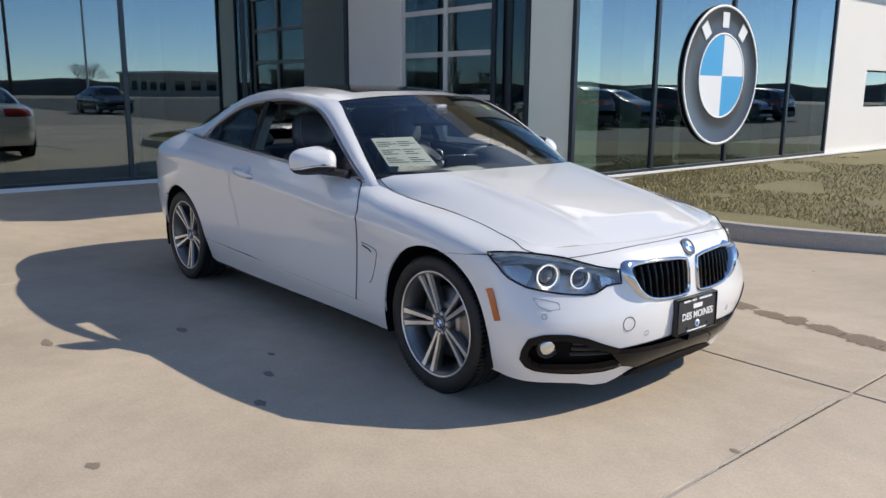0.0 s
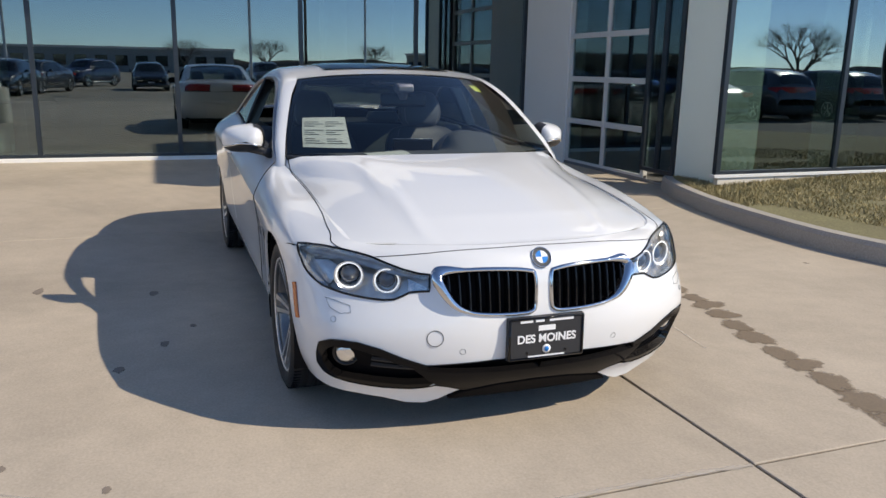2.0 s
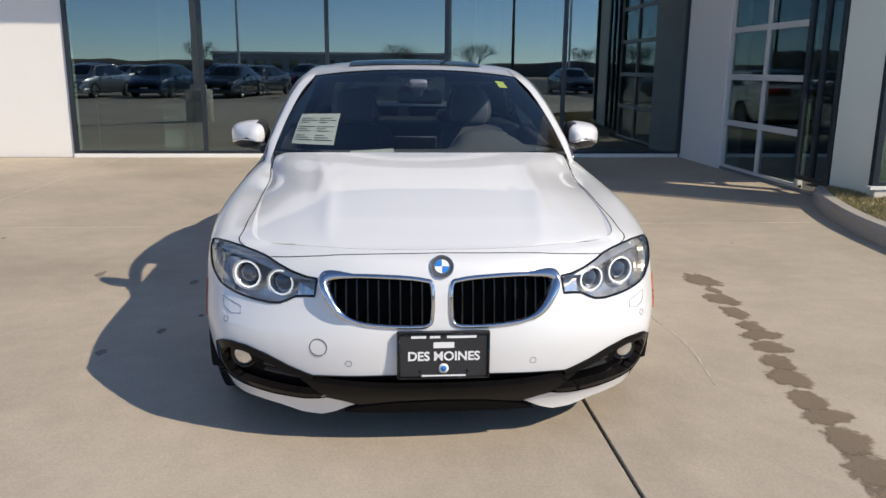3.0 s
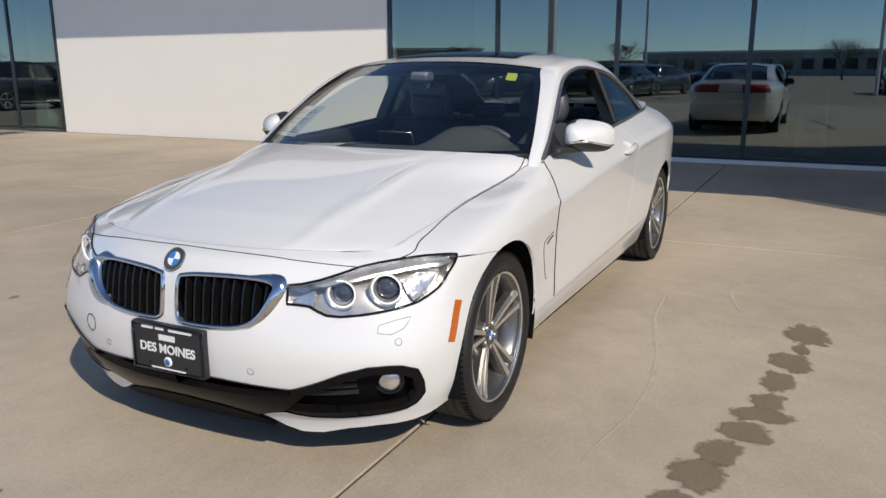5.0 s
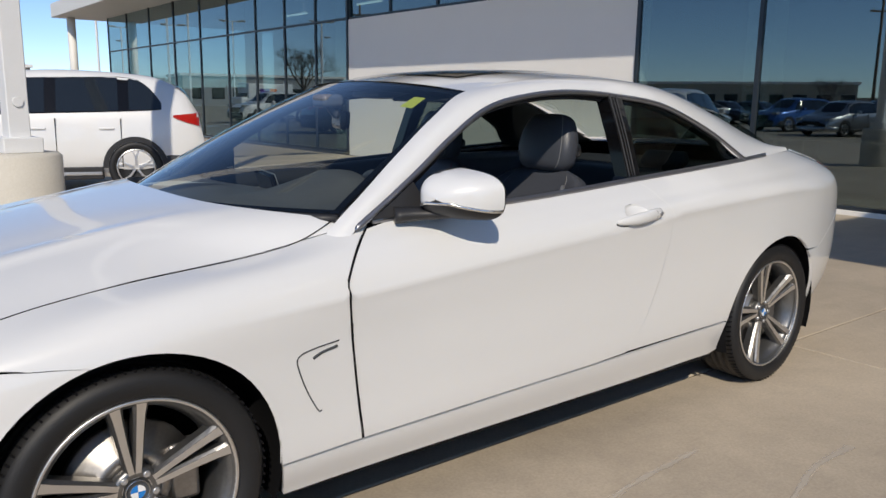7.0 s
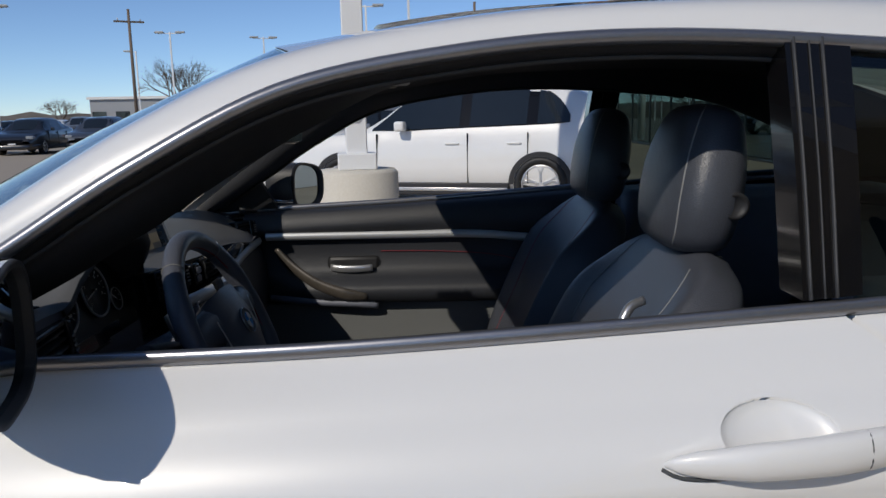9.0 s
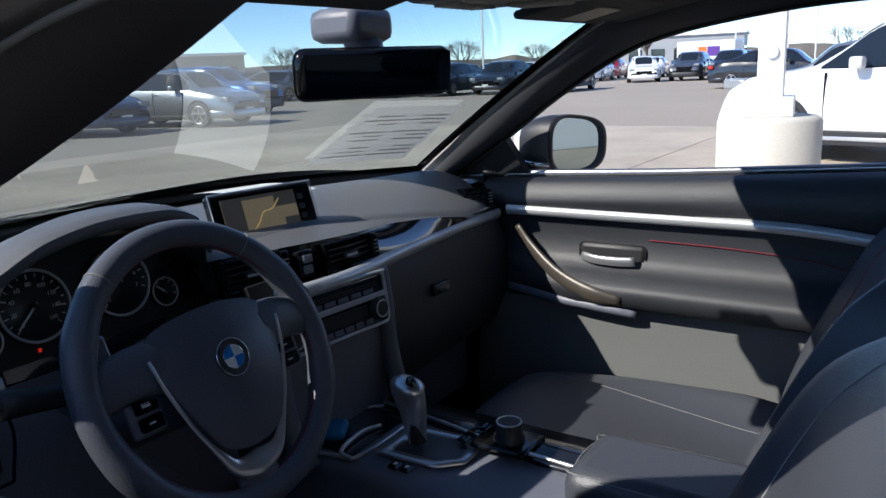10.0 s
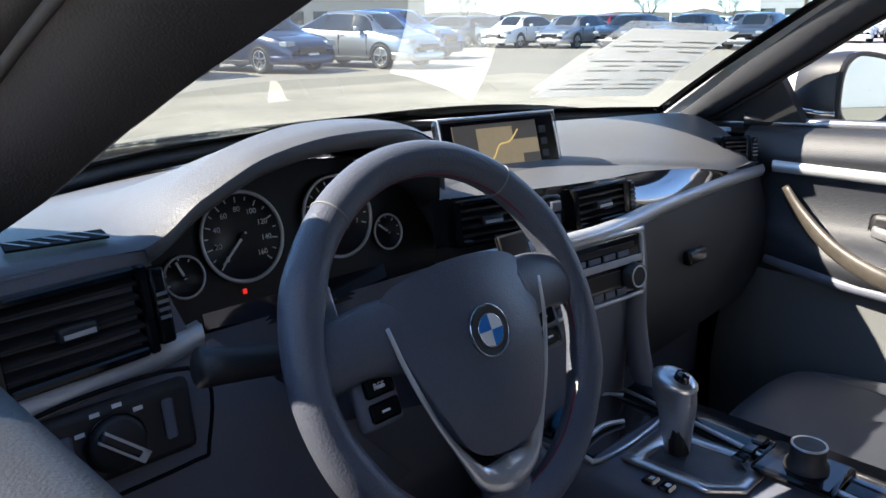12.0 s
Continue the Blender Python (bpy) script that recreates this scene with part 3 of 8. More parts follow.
# quarter windows and the dark pillar behind the doors
for k in (1, -1):
    top = along(E2, 300)
    pick = top[(top[:, 0] < -.525) & (top[:, 0] > -1.235)]
    bx = np.linspace(-.488, -1.23, len(pick))
    uu = np.interp(-bx, -np.array(BX), range(17))
    low = body(uu, np.full(len(pick), 6.0))
    Gq = np.stack([low + (low * 0 + pick - low) * j for j in np.linspace(0, 1, 6)], 1) * np.array([1, k, 1])
    part("quarter_window", grid_mesh("quarter_window", Gq - np.array([0, .004 * k, 0]), M_tint, flip=k > 0), M_tint, coupe, "green rear side window, darkened for the dim cabin behind")
    pb = np.array([(-.425, .785, .992), (-.437, .72, 1.14), (-.448, .645, 1.297)]) * (1, k, 1)
    pc = np.array([(-.492, .787, .998), (-.510, .725, 1.14), (-.530, .645, 1.295)]) * (1, k, 1)
    pp = []
    a_, b_ = along(pb, 12), along(pc, 12)
    pp = np.stack([a_ - (0, .06 * k, 0), a_ + (0, .002 * k, 0), b_ + (0, .002 * k, 0), b_ - (0, .06 * k, 0)], 1)
    part("centre_pillar", grid_mesh("centre_pillar", pp, M_gloss, flip=k > 0, smooth=False), M_gloss, coupe, "gloss black window pillar")
    for f_, r_ in ((.12, .0035), (.36, .002), (.56, .0035)):
        part("pillar_seal", tube_mesh("pillar_seal", a_ * (1 - f_) + b_ * f_ + np.array([0, .004 * k, 0]), r_, M_seal, 8, squash=(1, .6)), M_seal, coupe, "grey rubber seal on the pillar")
# == the coupe: lamps, grille, trim ==
def pts_on(loop, lift=0.0, n=None):
    a = np.array(dense(loop))
    return body(a[:, 0], a[:, 1]) + body_normal(a[:, 0], a[:, 1]) * lift


HL = HL_IN[:0] + HL_TOP[::-1] + HL_IN + HL_BOT
M_lampin = mat("lamp_reflector", (0.74, 0.72, 0.69), 0.16, metal=0.85, var=0.3, scale=30, bump=1.0, bscale=60)
M_lampdark = mat("lamp_bezel", (0.60, 0.59, 0.57), 0.26, metal=0.7, var=0.55, scale=18)
M_lip = mat("black_lip_plastic", (0.005, 0.005, 0.006), 0.5, spec=0.06)
M_sweep = mat("gloss_black_sweep", (0.004, 0.004, 0.005), 0.08, spec=0.18)
M_lens = mat("projector_glass", (0.05, 0.06, 0.08), 0.05, var=0.1, coat=1.0)


def frame_m(origin, zaxis, up=(0, 0, 1)):
    """A pose whose z axis points along zaxis."""
    z = Vector(zaxis).normalized()
    x = Vector(up).cross(z).normalized()
    m = Matrix((x, z.cross(x), z)).transposed().to_4x4()
    m.translation = Vector(origin)
    return m


def torus_mesh(name, R, r, material, m, n=40, k=10):
    a = np.linspace(0, 2 * math.pi, n, endpoint=False)
    P = np.stack([R * np.cos(a), R * np.sin(a), 0 * a], 1)
    me = tube_mesh(name, P, r, material, k, loop=True)
    me.transform(m)
    return me


for sgn in (1, -1):
    head = part("headlamp", skin("headlamp", [HL], M_lampdark, lift=-.075, rim=0, mirror=sgn < 0), M_lampdark, coupe, "clear projector headlamp with lit ring lights")
    lens = part("lens", skin("lens", [HL], M_lampglass, lift=.002, rim=0, mirror=sgn < 0), M_lampglass, head)
    lens.visible_shadow = False
    edge = pts_on(HL, .001) * np.array([1, sgn, 1])
    part("gasket", tube_mesh("gasket", edge, .0045, M_gloss, 6, loop=True), M_gloss, head)
    wall = np.stack([pts_on(HL, 0), pts_on(HL, -.075)], 1) * np.array([1, sgn, 1])
    part("side_wall", grid_mesh("side_wall", wall, M_lampin, closed_u=True, flip=sgn > 0), M_lampin, head)
    d = Vector((0.95, 0.30 * sgn, -0.03))
    for c, R in (((1.945, .684, .616), .050), ((2.012, .558, .602), .046)):
        c = Vector((c[0], c[1] * sgn, c[2]))
        m = frame_m(c, d)
        part("ring_light", torus_mesh("ring_light", R * .95, .0028, M_ring, m), M_ring, head, "glowing white ring light")
        part("lamp_bowl", lathe_mesh("lamp_bowl", [(R * 1.12, .006), (R * 1.04, .002), (R * .9, -.004), (R * .74, -.03), (R * .70, -.045)], 36, M_lampdark, "z"), M_lampdark, head).matrix_basis = m
        part("projector", lathe_mesh("projector", [(R * .70, -.045), (R * .70, -.02), (R * .66, -.012), (R * .5, -.004), (R * .25, .002), (.0005, .004)], 36, M_lens, "z"), M_lens, head).matrix_basis = m
    brow = skin("brow", [HL_TOP[::-1] + HL_IN[:5] + [(2.1, 4.05), (2.5, 4.28), (3.0, 4.55), (3.6, 4.72), (4.3, 4.78)]], M_lampdark, lift=-.022, rim=.02, mirror=sgn < 0)
    part("brow", brow, M_lampdark, head)
    inner = skin("turn_signal", [F_((.44, .60), (.50, .63), (.505, .555), (.43, .565))], M_lampin, lift=-.03, rim=.02, mirror=sgn < 0)
    part("turn_signal", inner, M_lampin, head)
    refl = skin("reflector", [S_((1.80, .668), (1.83, .632), (1.87, .605), (1.91, .588), (1.92, .625), (1.91, .665), (1.86, .688))], M_lampin, lift=-.058, rim=.01, mirror=sgn < 0)
    part("reflector", refl, M_lampin, head, "silvered reflector")
    # kidney grille
    kid = part("kidney_grille", skin("kidney_grille", [F_(*KIDNEY)], M_blackgap, lift=-.06, rim=0, mirror=sgn < 0), M_blackgap, coupe, "black slatted grille in a chrome surround")
    ka = along(np.array(F_(*KIDNEY)), 110, loop=True)
    K = body(ka[:, 0], ka[:, 1])
    cen = K.mean(0)
    def shrink(P, t, dx):
        q = P.copy()
        L = np.roll(P, -1, 0) - np.roll(P, 1, 0)
        L /= np.linalg.norm(L, axis=1)[:, None] + 1e-9
        nrm = np.cross(L, np.array([1.0, 0, 0]))
        nrm /= np.linalg.norm(nrm, axis=1)[:, None] + 1e-9
        if ((cen - P) * nrm).sum() < 0:
            nrm = -nrm
        return q + nrm * t + np.array([dx, 0, 0])
    wide = np.interp(K[:, 1], [.30, .40], [0, 1])[:, None]
    wide_ = lambda t, g, dx: K + (shrink(K, t, dx) - K) * (1 + wide * g)
    fr2 = np.stack([wide_(-.004, 5.0, -.004), wide_(-.001, 6.0, .006), wide_(.007, 1.2, .010), wide_(.012, 1.0, .004), wide_(.013, 1.0, -.05)], 1)
    part("chrome_surround", grid_mesh("chrome_surround", fr2 * np.array([1, sgn, 1]), M_chrome, closed_u=True, flip=sgn > 0), M_chrome, kid, "chrome grille surround")
    for j in range(9):
        y = .068 + .0365 * j
        zt = np.interp(y, [.03, .14, .3, .4], [.640, .652, .652, .632])
        zb = np.interp(y, [.03, .1, .2, .29, .345, .39], [.50, .495, .498, .512, .538, .60])
        p = body(*np.array([on_front(y, (zt + zb) / 2)]).T)[0]
        x0 = p[0] + .002
        zz = np.linspace(zb + .004, zt - .004, 7)
        xx = np.array([body(*np.array([on_front(y, q)]).T)[0][0] for q in zz]) + .003
        Gs = []
        for dy, dx in ((-.006, -.035), (-.0035, -.004), (-.0015, 0), (.0015, 0), (.0035, -.004), (.006, -.035)):
            Gs.append(np.stack([xx + dx, np.full(7, y + dy), zz], 1))
        part("grille_slat", grid_mesh("grille_slat", np.stack(Gs, 1) * np.array([1, sgn, 1]), M_gloss, flip=sgn < 0), M_gloss, kid)
    # fog lamp and lower intake
    fogl = FOG_LOW + FOG_UP + F_((0, .235), (.3, .235))
    rec = part("lower_intake", skin("lower_intake", [fogl], M_lip, lift=-.045, rim=0, mirror=sgn < 0), M_lip, coupe, "black lower air intake")
    part("intake_edge", grid_mesh("intake_edge", np.stack([pts_on(fogl, .003), pts_on(fogl, .006) , pts_on(fogl, -.05)], 1) * np.array([1, sgn, 1]), M_gloss, closed_u=True, flip=sgn > 0), M_gloss, rec)
    blade = [(0, .95), (.55, .97), (1.09, 1.03), (1.5, 1.10), (1.75, 1.20), (1.60, .92), (1.46, .60), (1.38, .46), (1.18, .27), (.98, .06), (.5, .30), (0, .36)]
    part("intake_blade", skin("intake_blade", [blade], M_sweep, lift=.006, rim=.03, mirror=sgn < 0), M_sweep, rec, "gloss black blade across the intake")
    sweep = FOG_UP[:9] + [(1.56, 1.12), (1.95, 1.30), (2.3, 1.55), (2.66, 1.70), (3.1, 1.68), (3.38, 1.5), (3.52, 1.25), (3.54, 1.0)]
    part("black_sweep", skin("black_sweep", [sweep], M_sweep, lift=.004, rim=.03, mirror=sgn < 0), M_sweep, rec, "gloss black bumper sweep")
    low_ = [(3.78, .98)] + FOG_LOW[:2:-1] + [(1.45, .55), (1.9, .50), (2.6, .60), (3.2, .62), (3.42, .74), (3.54, 1.0)]
    part("black_edge", skin("black_edge", [low_], M_sweep, lift=.003, rim=.03, mirror=sgn < 0), M_sweep, rec)
    for j in range(4):
        z = .262 + .026 * j
        bar = F_((.46 + .02 * j, z), (.64, z + .012), (.64, z + .018), (.46 + .02 * j, z + .006))
        part("intake_bar", skin("intake_bar", [bar], M_satin, lift=-.03, rim=.015, mirror=sgn < 0), M_satin, rec)
    c = Vector((1.985, .706 * sgn, .327))
    m = frame_m(c, (0.96, 0.28 * sgn, 0))
    fogob = part("fog_lamp", lathe_mesh("fog_lamp", [(.056, -.03), (.054, -.006), (.047, -.001), (.041, -.012)], 32, M_gloss, "z"), M_gloss, coupe, "round fog lamp")
    fogob.matrix_basis = m
    part("fog_lens", lathe_mesh("fog_lens", [(.041, -.010), (.038, -.002), (.025, .004), (.001, .006)], 32, M_lampin, "z"), M_lampin, fogob)
    lip = [(0, .32), (.5, .24), (.85, .06), (1.05, -.08), (1.22, -.26)] + at_v(-.30, 1.2, 0, 10)
    part("front_splitter", skin("front_splitter", [lip], M_lip, lift=.010, rim=.03, mirror=sgn < 0), M_lip, coupe, "black front lip")
    # side marker, sensors, washer cover, vent crease
    part("side_marker", skin("side_marker", [[(4.70, 3.08), (4.86, 3.0), (4.50, 2.04), (4.31, 2.10)]], M_amber, lift=.005, rim=.008, mirror=sgn < 0), M_amber, coupe, "amber side reflector")
    for y, z in ((.318, .36), (.757, .469)):
        p = on_front(y, z)
        q, nn = body(*np.array([p]).T)[0], body_normal(*np.array([p]).T)[0]
        part("parking_sensor", torus_mesh("parking_sensor", .011, .0008, M_ink, frame_m(q * (1, sgn, 1), nn * (1, sgn, 1)), 24, 6), M_ink, coupe)
    wl = pts_on(F_((.70, .522), (.745, .535), (.775, .54), (.765, .508), (.735, .492), (.70, .498)), .0005) * np.array([1, sgn, 1])
    part("washer_cover", tube_mesh("washer_cover", wl, .0008, M_ink, 5, loop=True), M_ink, coupe)
    # thin black tube stands for the shade along the vent's hooked crease
    vc = along([(.885, .622), (.965, .612), (1.005, .60), (1.012, .575), (.985, .50), (.948, .432), (.935, .428)], 30)
    vp = np.array([body(*np.array([on_side(*p)]).T)[0] for p in vc]) * np.array([1, sgn, 1])
    part("fender_vent_crease", tube_mesh("fender_vent_crease", vp, .0022, M_ink, 6), M_ink, coupe)
    vc2 = np.array([body(*np.array([on_side(*p)]).T)[0] for p in along([(.89, .607), (.94, .597), (.965, .585)], 10)]) * np.array([1, sgn, 1])
    part("fender_vent_slot", tube_mesh("fender_vent_slot", vc2, .0042, M_ink, 6), M_ink, coupe)
    # door handle and its bowl
    hc = body(*np.array([on_side(-.363, .874)]).T)[0]
    a = np.linspace(0, 2 * math.pi, 44, endpoint=False)
    bowl = []
    for s_, dep in ((1.02, -.0006), (.96, .004), (.85, .009), (.6, .014), (.3, .0165), (.001, .017)):
        bowl.append(np.array([body(*np.array([on_side(-.363 + .062 * s_ * math.cos(q), .874 + .030 * s_ * math.sin(q))]).T)[0] for q in a]) - (0, dep, 0))
    hb = part("door_handle", grid_mesh("door_handle", np.stack(bowl, 1) * np.array([1, sgn, 1]), M_paint, closed_u=True, flip=sgn > 0), M_paint, coupe, "white pull handle on the door")
    hx = np.linspace(-1, 1, 22)
    gp = np.stack([-.363 - .125 * hx, hc[1] + .026 - .016 * hx ** 2, .859 + .010 * hx + 0 * hx], 1)
    gr = .0185 * np.interp(hx, [-1, -.94, -.75, -.3, .4, .8, .94, 1], [.12, .36, .66, .96, 1.06, 1.02, .80, .25])
    part("grip", tube_mesh("grip", gp * np.array([1, sgn, 1]), gr, M_paint, 14, squash=(.75, 1.15)), M_paint, hb)
    cap_a = np.linspace(0, 2 * math.pi, 24, endpoint=False)
    part("cap_seam", tube_mesh("cap_seam", np.stack([-.363 - .125 * .62 + 0 * cap_a, hc[1] + .026 - .016 * .38 + .0140 * np.cos(cap_a), .859 + .0062 + .0208 * np.sin(cap_a)], 1) * np.array([1, sgn, 1]), .0010, M_ink, 5, loop=True), M_ink, hb)
    # black line drawn along the grip's underside for the shadow it throws
    gu_ = np.linspace(-1.02, 1.02, 24)
    gg = np.array([body(*np.array([on_side(-.363 - .125 * q_, .859 + .010 * q_ - .0185 * max(.05, 1 - abs(q_) ** 6) ** .5)]).T)[0] for q_ in gu_]) + np.array([0, .0005, 0])
    part("grip_shade", tube_mesh("grip_shade", gg * np.array([1, sgn, 1]), .0022, M_ink, 6), M_ink, hb)
    part("key_lock", cyl_bm(.009, .008, .004, 20, m=frame_m((-.463, (hc[1] + .032) * sgn, .868), (0, sgn, 0))), M_satchrome, hb, "chrome key lock") if sgn > 0 else None

# tow cover on the car's right side
p = on_front(.42, .415)
q, nn = body(*np.array([p]).T)[0] * FLIP, body_normal(*np.array([p]).T)[0] * FLIP
part("tow_cover", torus_mesh("tow_cover", .030, .0013, M_ink, frame_m(q, nn), 36, 6), M_ink, coupe)


def badge(name, R, m, parent, quarter_up=True):
    """A round emblem in black, blue and white fields with a bright rim."""
    b = part(name, lathe_mesh(name, [(R, -.003), (R * 1.0, .002), (R * .95, .0045), (R * .93, .003), (R * .64, .0035), (R * .60, .0035), (.0004, .0035)], 48, M_ink, "z"), M_ink, parent, "round emblem with blue and white quarters")
    b.matrix_basis = m
    part("emblem_rim", torus_mesh("emblem_rim", R * .96, R * .05, M_chrome, Matrix.Translation((0, 0, .003)), 48, 8), M_chrome, b)
    part("emblem_inner_rim", torus_mesh("emblem_inner_rim", R * .62, R * .025, M_chrome, Matrix.Translation((0, 0, .004)), 48, 6), M_chrome, b)
    for qd in range(4):
        a = np.linspace(qd * math.pi / 2, (qd + 1) * math.pi / 2, 12)
        V = [(0, 0, .0052)] + [(R * .60 * math.cos(t), R * .60 * math.sin(t), .0046) for t in a]
        part("emblem_quarter", mesh_of("emblem_quarter", V, [(0, i, i + 1) for i in range(1, 12)], M_blue if qd % 2 else M_white), M_blue if qd % 2 else M_white, b)
    return b


p = on_front(0.0001, .690)
q, nn = body(*np.array([p]).T)[0], body_normal(*np.array([p]).T)[0]
badge("hood_emblem", .041, frame_m(q, nn), coupe)


def letters(text, size, m, material, parent, name="lettering", depth=.0006, align="CENTER", bold=0.0):
    c = bpy.data.curves.new(name, "FONT")
    c.body, c.size, c.extrude, c.offset, c.align_x, c.align_y = text, size, depth, bold, align, "CENTER"
    tmp = bpy.data.objects.new(name, c)
    me = bpy.data.meshes.new_from_object(tmp)
    me.materials.clear()
    me.materials.append(material)
    bpy.data.objects.remove(tmp)
    ob = part(name, me, material, parent)
    ob.matrix_basis = m
    return ob


# dealer plate
plate = part("dealer_plate", place(box_bm(-.158, .158, -.083, .083, -.022, .004, .006), Matrix.Identity(4)), M_satin, coupe, "black dealer plate with white lettering")
plate.matrix_basis = frame_m((2.222, .004, .397), (1, 0, .02))
part("plate_frame", join_meshes("plate_frame", [tube_mesh("f", [(sx * .152, -.077, .005), (sx * .152, .077, .005)], .005, M_gloss, 8) for sx in (-1, 1)] + [tube_mesh("f", [(-.152, sy * .077, .005), (.152, sy * .077, .005)], .005, M_gloss, 8) for sy in (-1, 1)], M_gloss), M_gloss, plate)
letters("DES MOINES", .044, pose(0, -.002, .0065), M_white, plate, bold=.0011)
for w, h, x, y in ((.070, .020, 0, .038), (.05, .009, -.085, .067), (.035, .009, -.030, .067), (.10, .009, .06, .067), (.15, .007, 0, -.071)):
    part("lettering_bar", box_bm(x - w / 2, x + w / 2, y - h / 2, y + h / 2, .004, .0062), M_white, plate)
pe = part("plate_emblem", lathe_mesh("plate_emblem", [(.017, .004), (.017, .007), (.0005, .0075)], 28, M_white, "z"), M_white, plate)
pe.matrix_basis = pose(0, -.044, 0)
pe2 = part("plate_emblem_core", lathe_mesh("plate_emblem_core", [(.010, .0076), (.010, .008), (.0005, .0082)], 24, M_blue, "z"), M_blue, plate)
pe2.matrix_basis = pose(0, -.044, 0)
for x in (-.08, .08):
    part("plate_screw", cyl_bm(.005, .005, .003, 12, m=pose(x, -.055, .004)), M_gloss, plate)

# == mirrors ==
def mir_pt(cy, cz, s, grow=1.0, dx=0.0):
    cy, cz = np.asarray(cy, float), np.asarray(cz, float)
    return np.stack([.428 + dx + .140 * np.sqrt(np.clip(1 - s ** 2, 0, 1)) * (1 - .25 * cy * s) - .032 * cy * s, .897 + .106 * cy * s * grow, .992 + (.074 - .014 * cy * (cz > 0)) * cz * s * grow - .006 * (1 - s)], -1)


for sgn in (1, -1):
    def shell_of(a0, a1, material, name, parent, label="", s0=1.0, grow=1.0):
        a = np.linspace(a0, a1, 26)
        rows = []
        for s in np.linspace(1, 0.02, 12):
            e = 3.0
            cy, cz = np.sign(np.cos(a)) * np.abs(np.cos(a)) ** (2 / e), np.sign(np.sin(a)) * np.abs(np.sin(a)) ** (2 / e)
            s2 = s ** 1.0
            rows.append(mir_pt(cy, cz, s2, grow))
        return part(name, grid_mesh(name, np.stack(rows, 1) * np.array([1, sgn, 1]), material, flip=sgn < 0), material, parent, label)
    mir = shell_of(-.42, math.pi + .42, M_paint, "door_mirror", coupe, "white-capped door mirror with black base")
    shell_of(math.pi + .42, 2 * math.pi - .42, M_satin, "mirror_base", mir, "black mirror underside", grow=.995)
    collar_a = np.linspace(math.pi / 2 + .35, math.pi + .42, 14)
    ccy, ccz = np.sign(np.cos(collar_a)) * np.abs(np.cos(collar_a)) ** (2 / 3.0), np.sign(np.sin(collar_a)) * np.abs(np.sin(collar_a)) ** (2 / 3.0)
    part("mirror_collar", grid_mesh("mirror_collar", np.stack([mir_pt(ccy, ccz, s, 1.012) for s in (1.0, .99, .97, .94, .90, .85)], 1) * np.array([1, sgn, 1]), M_satin, flip=sgn < 0), M_satin, mir, "black inner collar")
    seam = []
    for s in np.linspace(1, .3, 14):
        a = -.42
        cy, cz = np.cos(a) ** (2 / 3.0), -abs(np.sin(a)) ** (2 / 3.0)
        seam.append(tuple(mir_pt(cy, cz, s)))
    seam2 = []
    for s in np.linspace(.3, 1, 14):
        a = math.pi + .42
        cy, cz = -abs(np.cos(a)) ** (2 / 3.0), -abs(np.sin(a)) ** (2 / 3.0)
        seam2.append(tuple(mir_pt(cy, cz, s)))
    part("turn_repeater", tube_mesh("turn_repeater", np.array(seam + seam2) * (1, sgn, 1), .0055, M_lampin, 8), M_lampin, mir, "clear strip indicator")
    a = np.linspace(0, 2 * math.pi, 40, endpoint=False)
    cy, cz = np.sign(np.cos(a)) * np.abs(np.cos(a)) ** (2 / 3.0), np.sign(np.sin(a)) * np.abs(np.sin(a)) ** (2 / 3.0)
    ring = [np.stack([.428 - .032 * cy * g + dx, .897 + .106 * cy * g, .992 + (.074 - .014 * cy * (cz > 0)) * cz * g], 1) for g, dx in ((1.0, 0), (.985, -.007), (.90, -.006), (.87, .010), (.02, .010))]
    part("mirror_rim", grid_mesh("mirror_rim", np.stack(ring, 1) * np.array([1, sgn, 1]), M_satin, closed_u=True, flip=sgn > 0), M_satin, mir)
    # silver toned dark teal in place of a reflection of the dark lot
    M_mir = M_mirror if sgn < 0 else mat("mirror_dark_teal", (0.24, 0.30, 0.33), 0.01, metal=1.0, var=0, fine=0)
    M_mirror = M_mir
    gl = [np.stack([.432 - .032 * cy * g, .897 + .106 * cy * g, .992 + (.074 - .014 * cy * (cz > 0)) * cz * g], 1) for g in (.875, .01)]
    part("mirror_glass", grid_mesh("mirror_glass", np.stack(gl, 1) * np.array([1, sgn, 1]), M_mir, closed_u=True, flip=sgn > 0), M_mir, mir)
    stem = np.array([(.63, .775, .932), (.58, .80, .936), (.53, .84, .938), (.49, .89, .942)])
    part("mirror_stem", tube_mesh("mirror_stem", along(stem, 10) * np.array([1, sgn, 1]), np.linspace(.034, .020, 10), M_satin, 12, squash=(1.4, .75)), M_satin, mir)
    tri = np.array([(.74, .778, .922), (.50, .785, .934), (.545, .750, 1.03)])
    tv = [(p_ + (0, d_, 0)) * np.array([1, sgn, 1]) for d_ in (0, -.03) for p_ in tri]
    part("mirror_triangle", mesh_of("mirror_triangle", tv, [(0, 1, 2), (5, 4, 3), (0, 3, 4, 1), (1, 4, 5, 2), (2, 5, 3, 0)], M_satin, False), M_satin, mir)

# == wheels ==
tyre_prof = [(.246, -.098), (.262, -.108), (.290, -.113), (.308, -.105), (.317, -.093), (.3215, -.072), (.322, -.046), (.316, -.044), (.316, -.036), (.3225, -.034), (.3225, -.006), (.316, -.004), (.316, .004), (.3225, .006), (.3225, .034), (.316, .036), (.316, .044), (.322, .046), (.3215, .072), (.317, .093), (.308, .105), (.290, .113), (.262, .108), (.250, .100), (.246, .092)]
me_tyre = lathe_mesh("tyre", tyre_prof, 96, M_rubber)
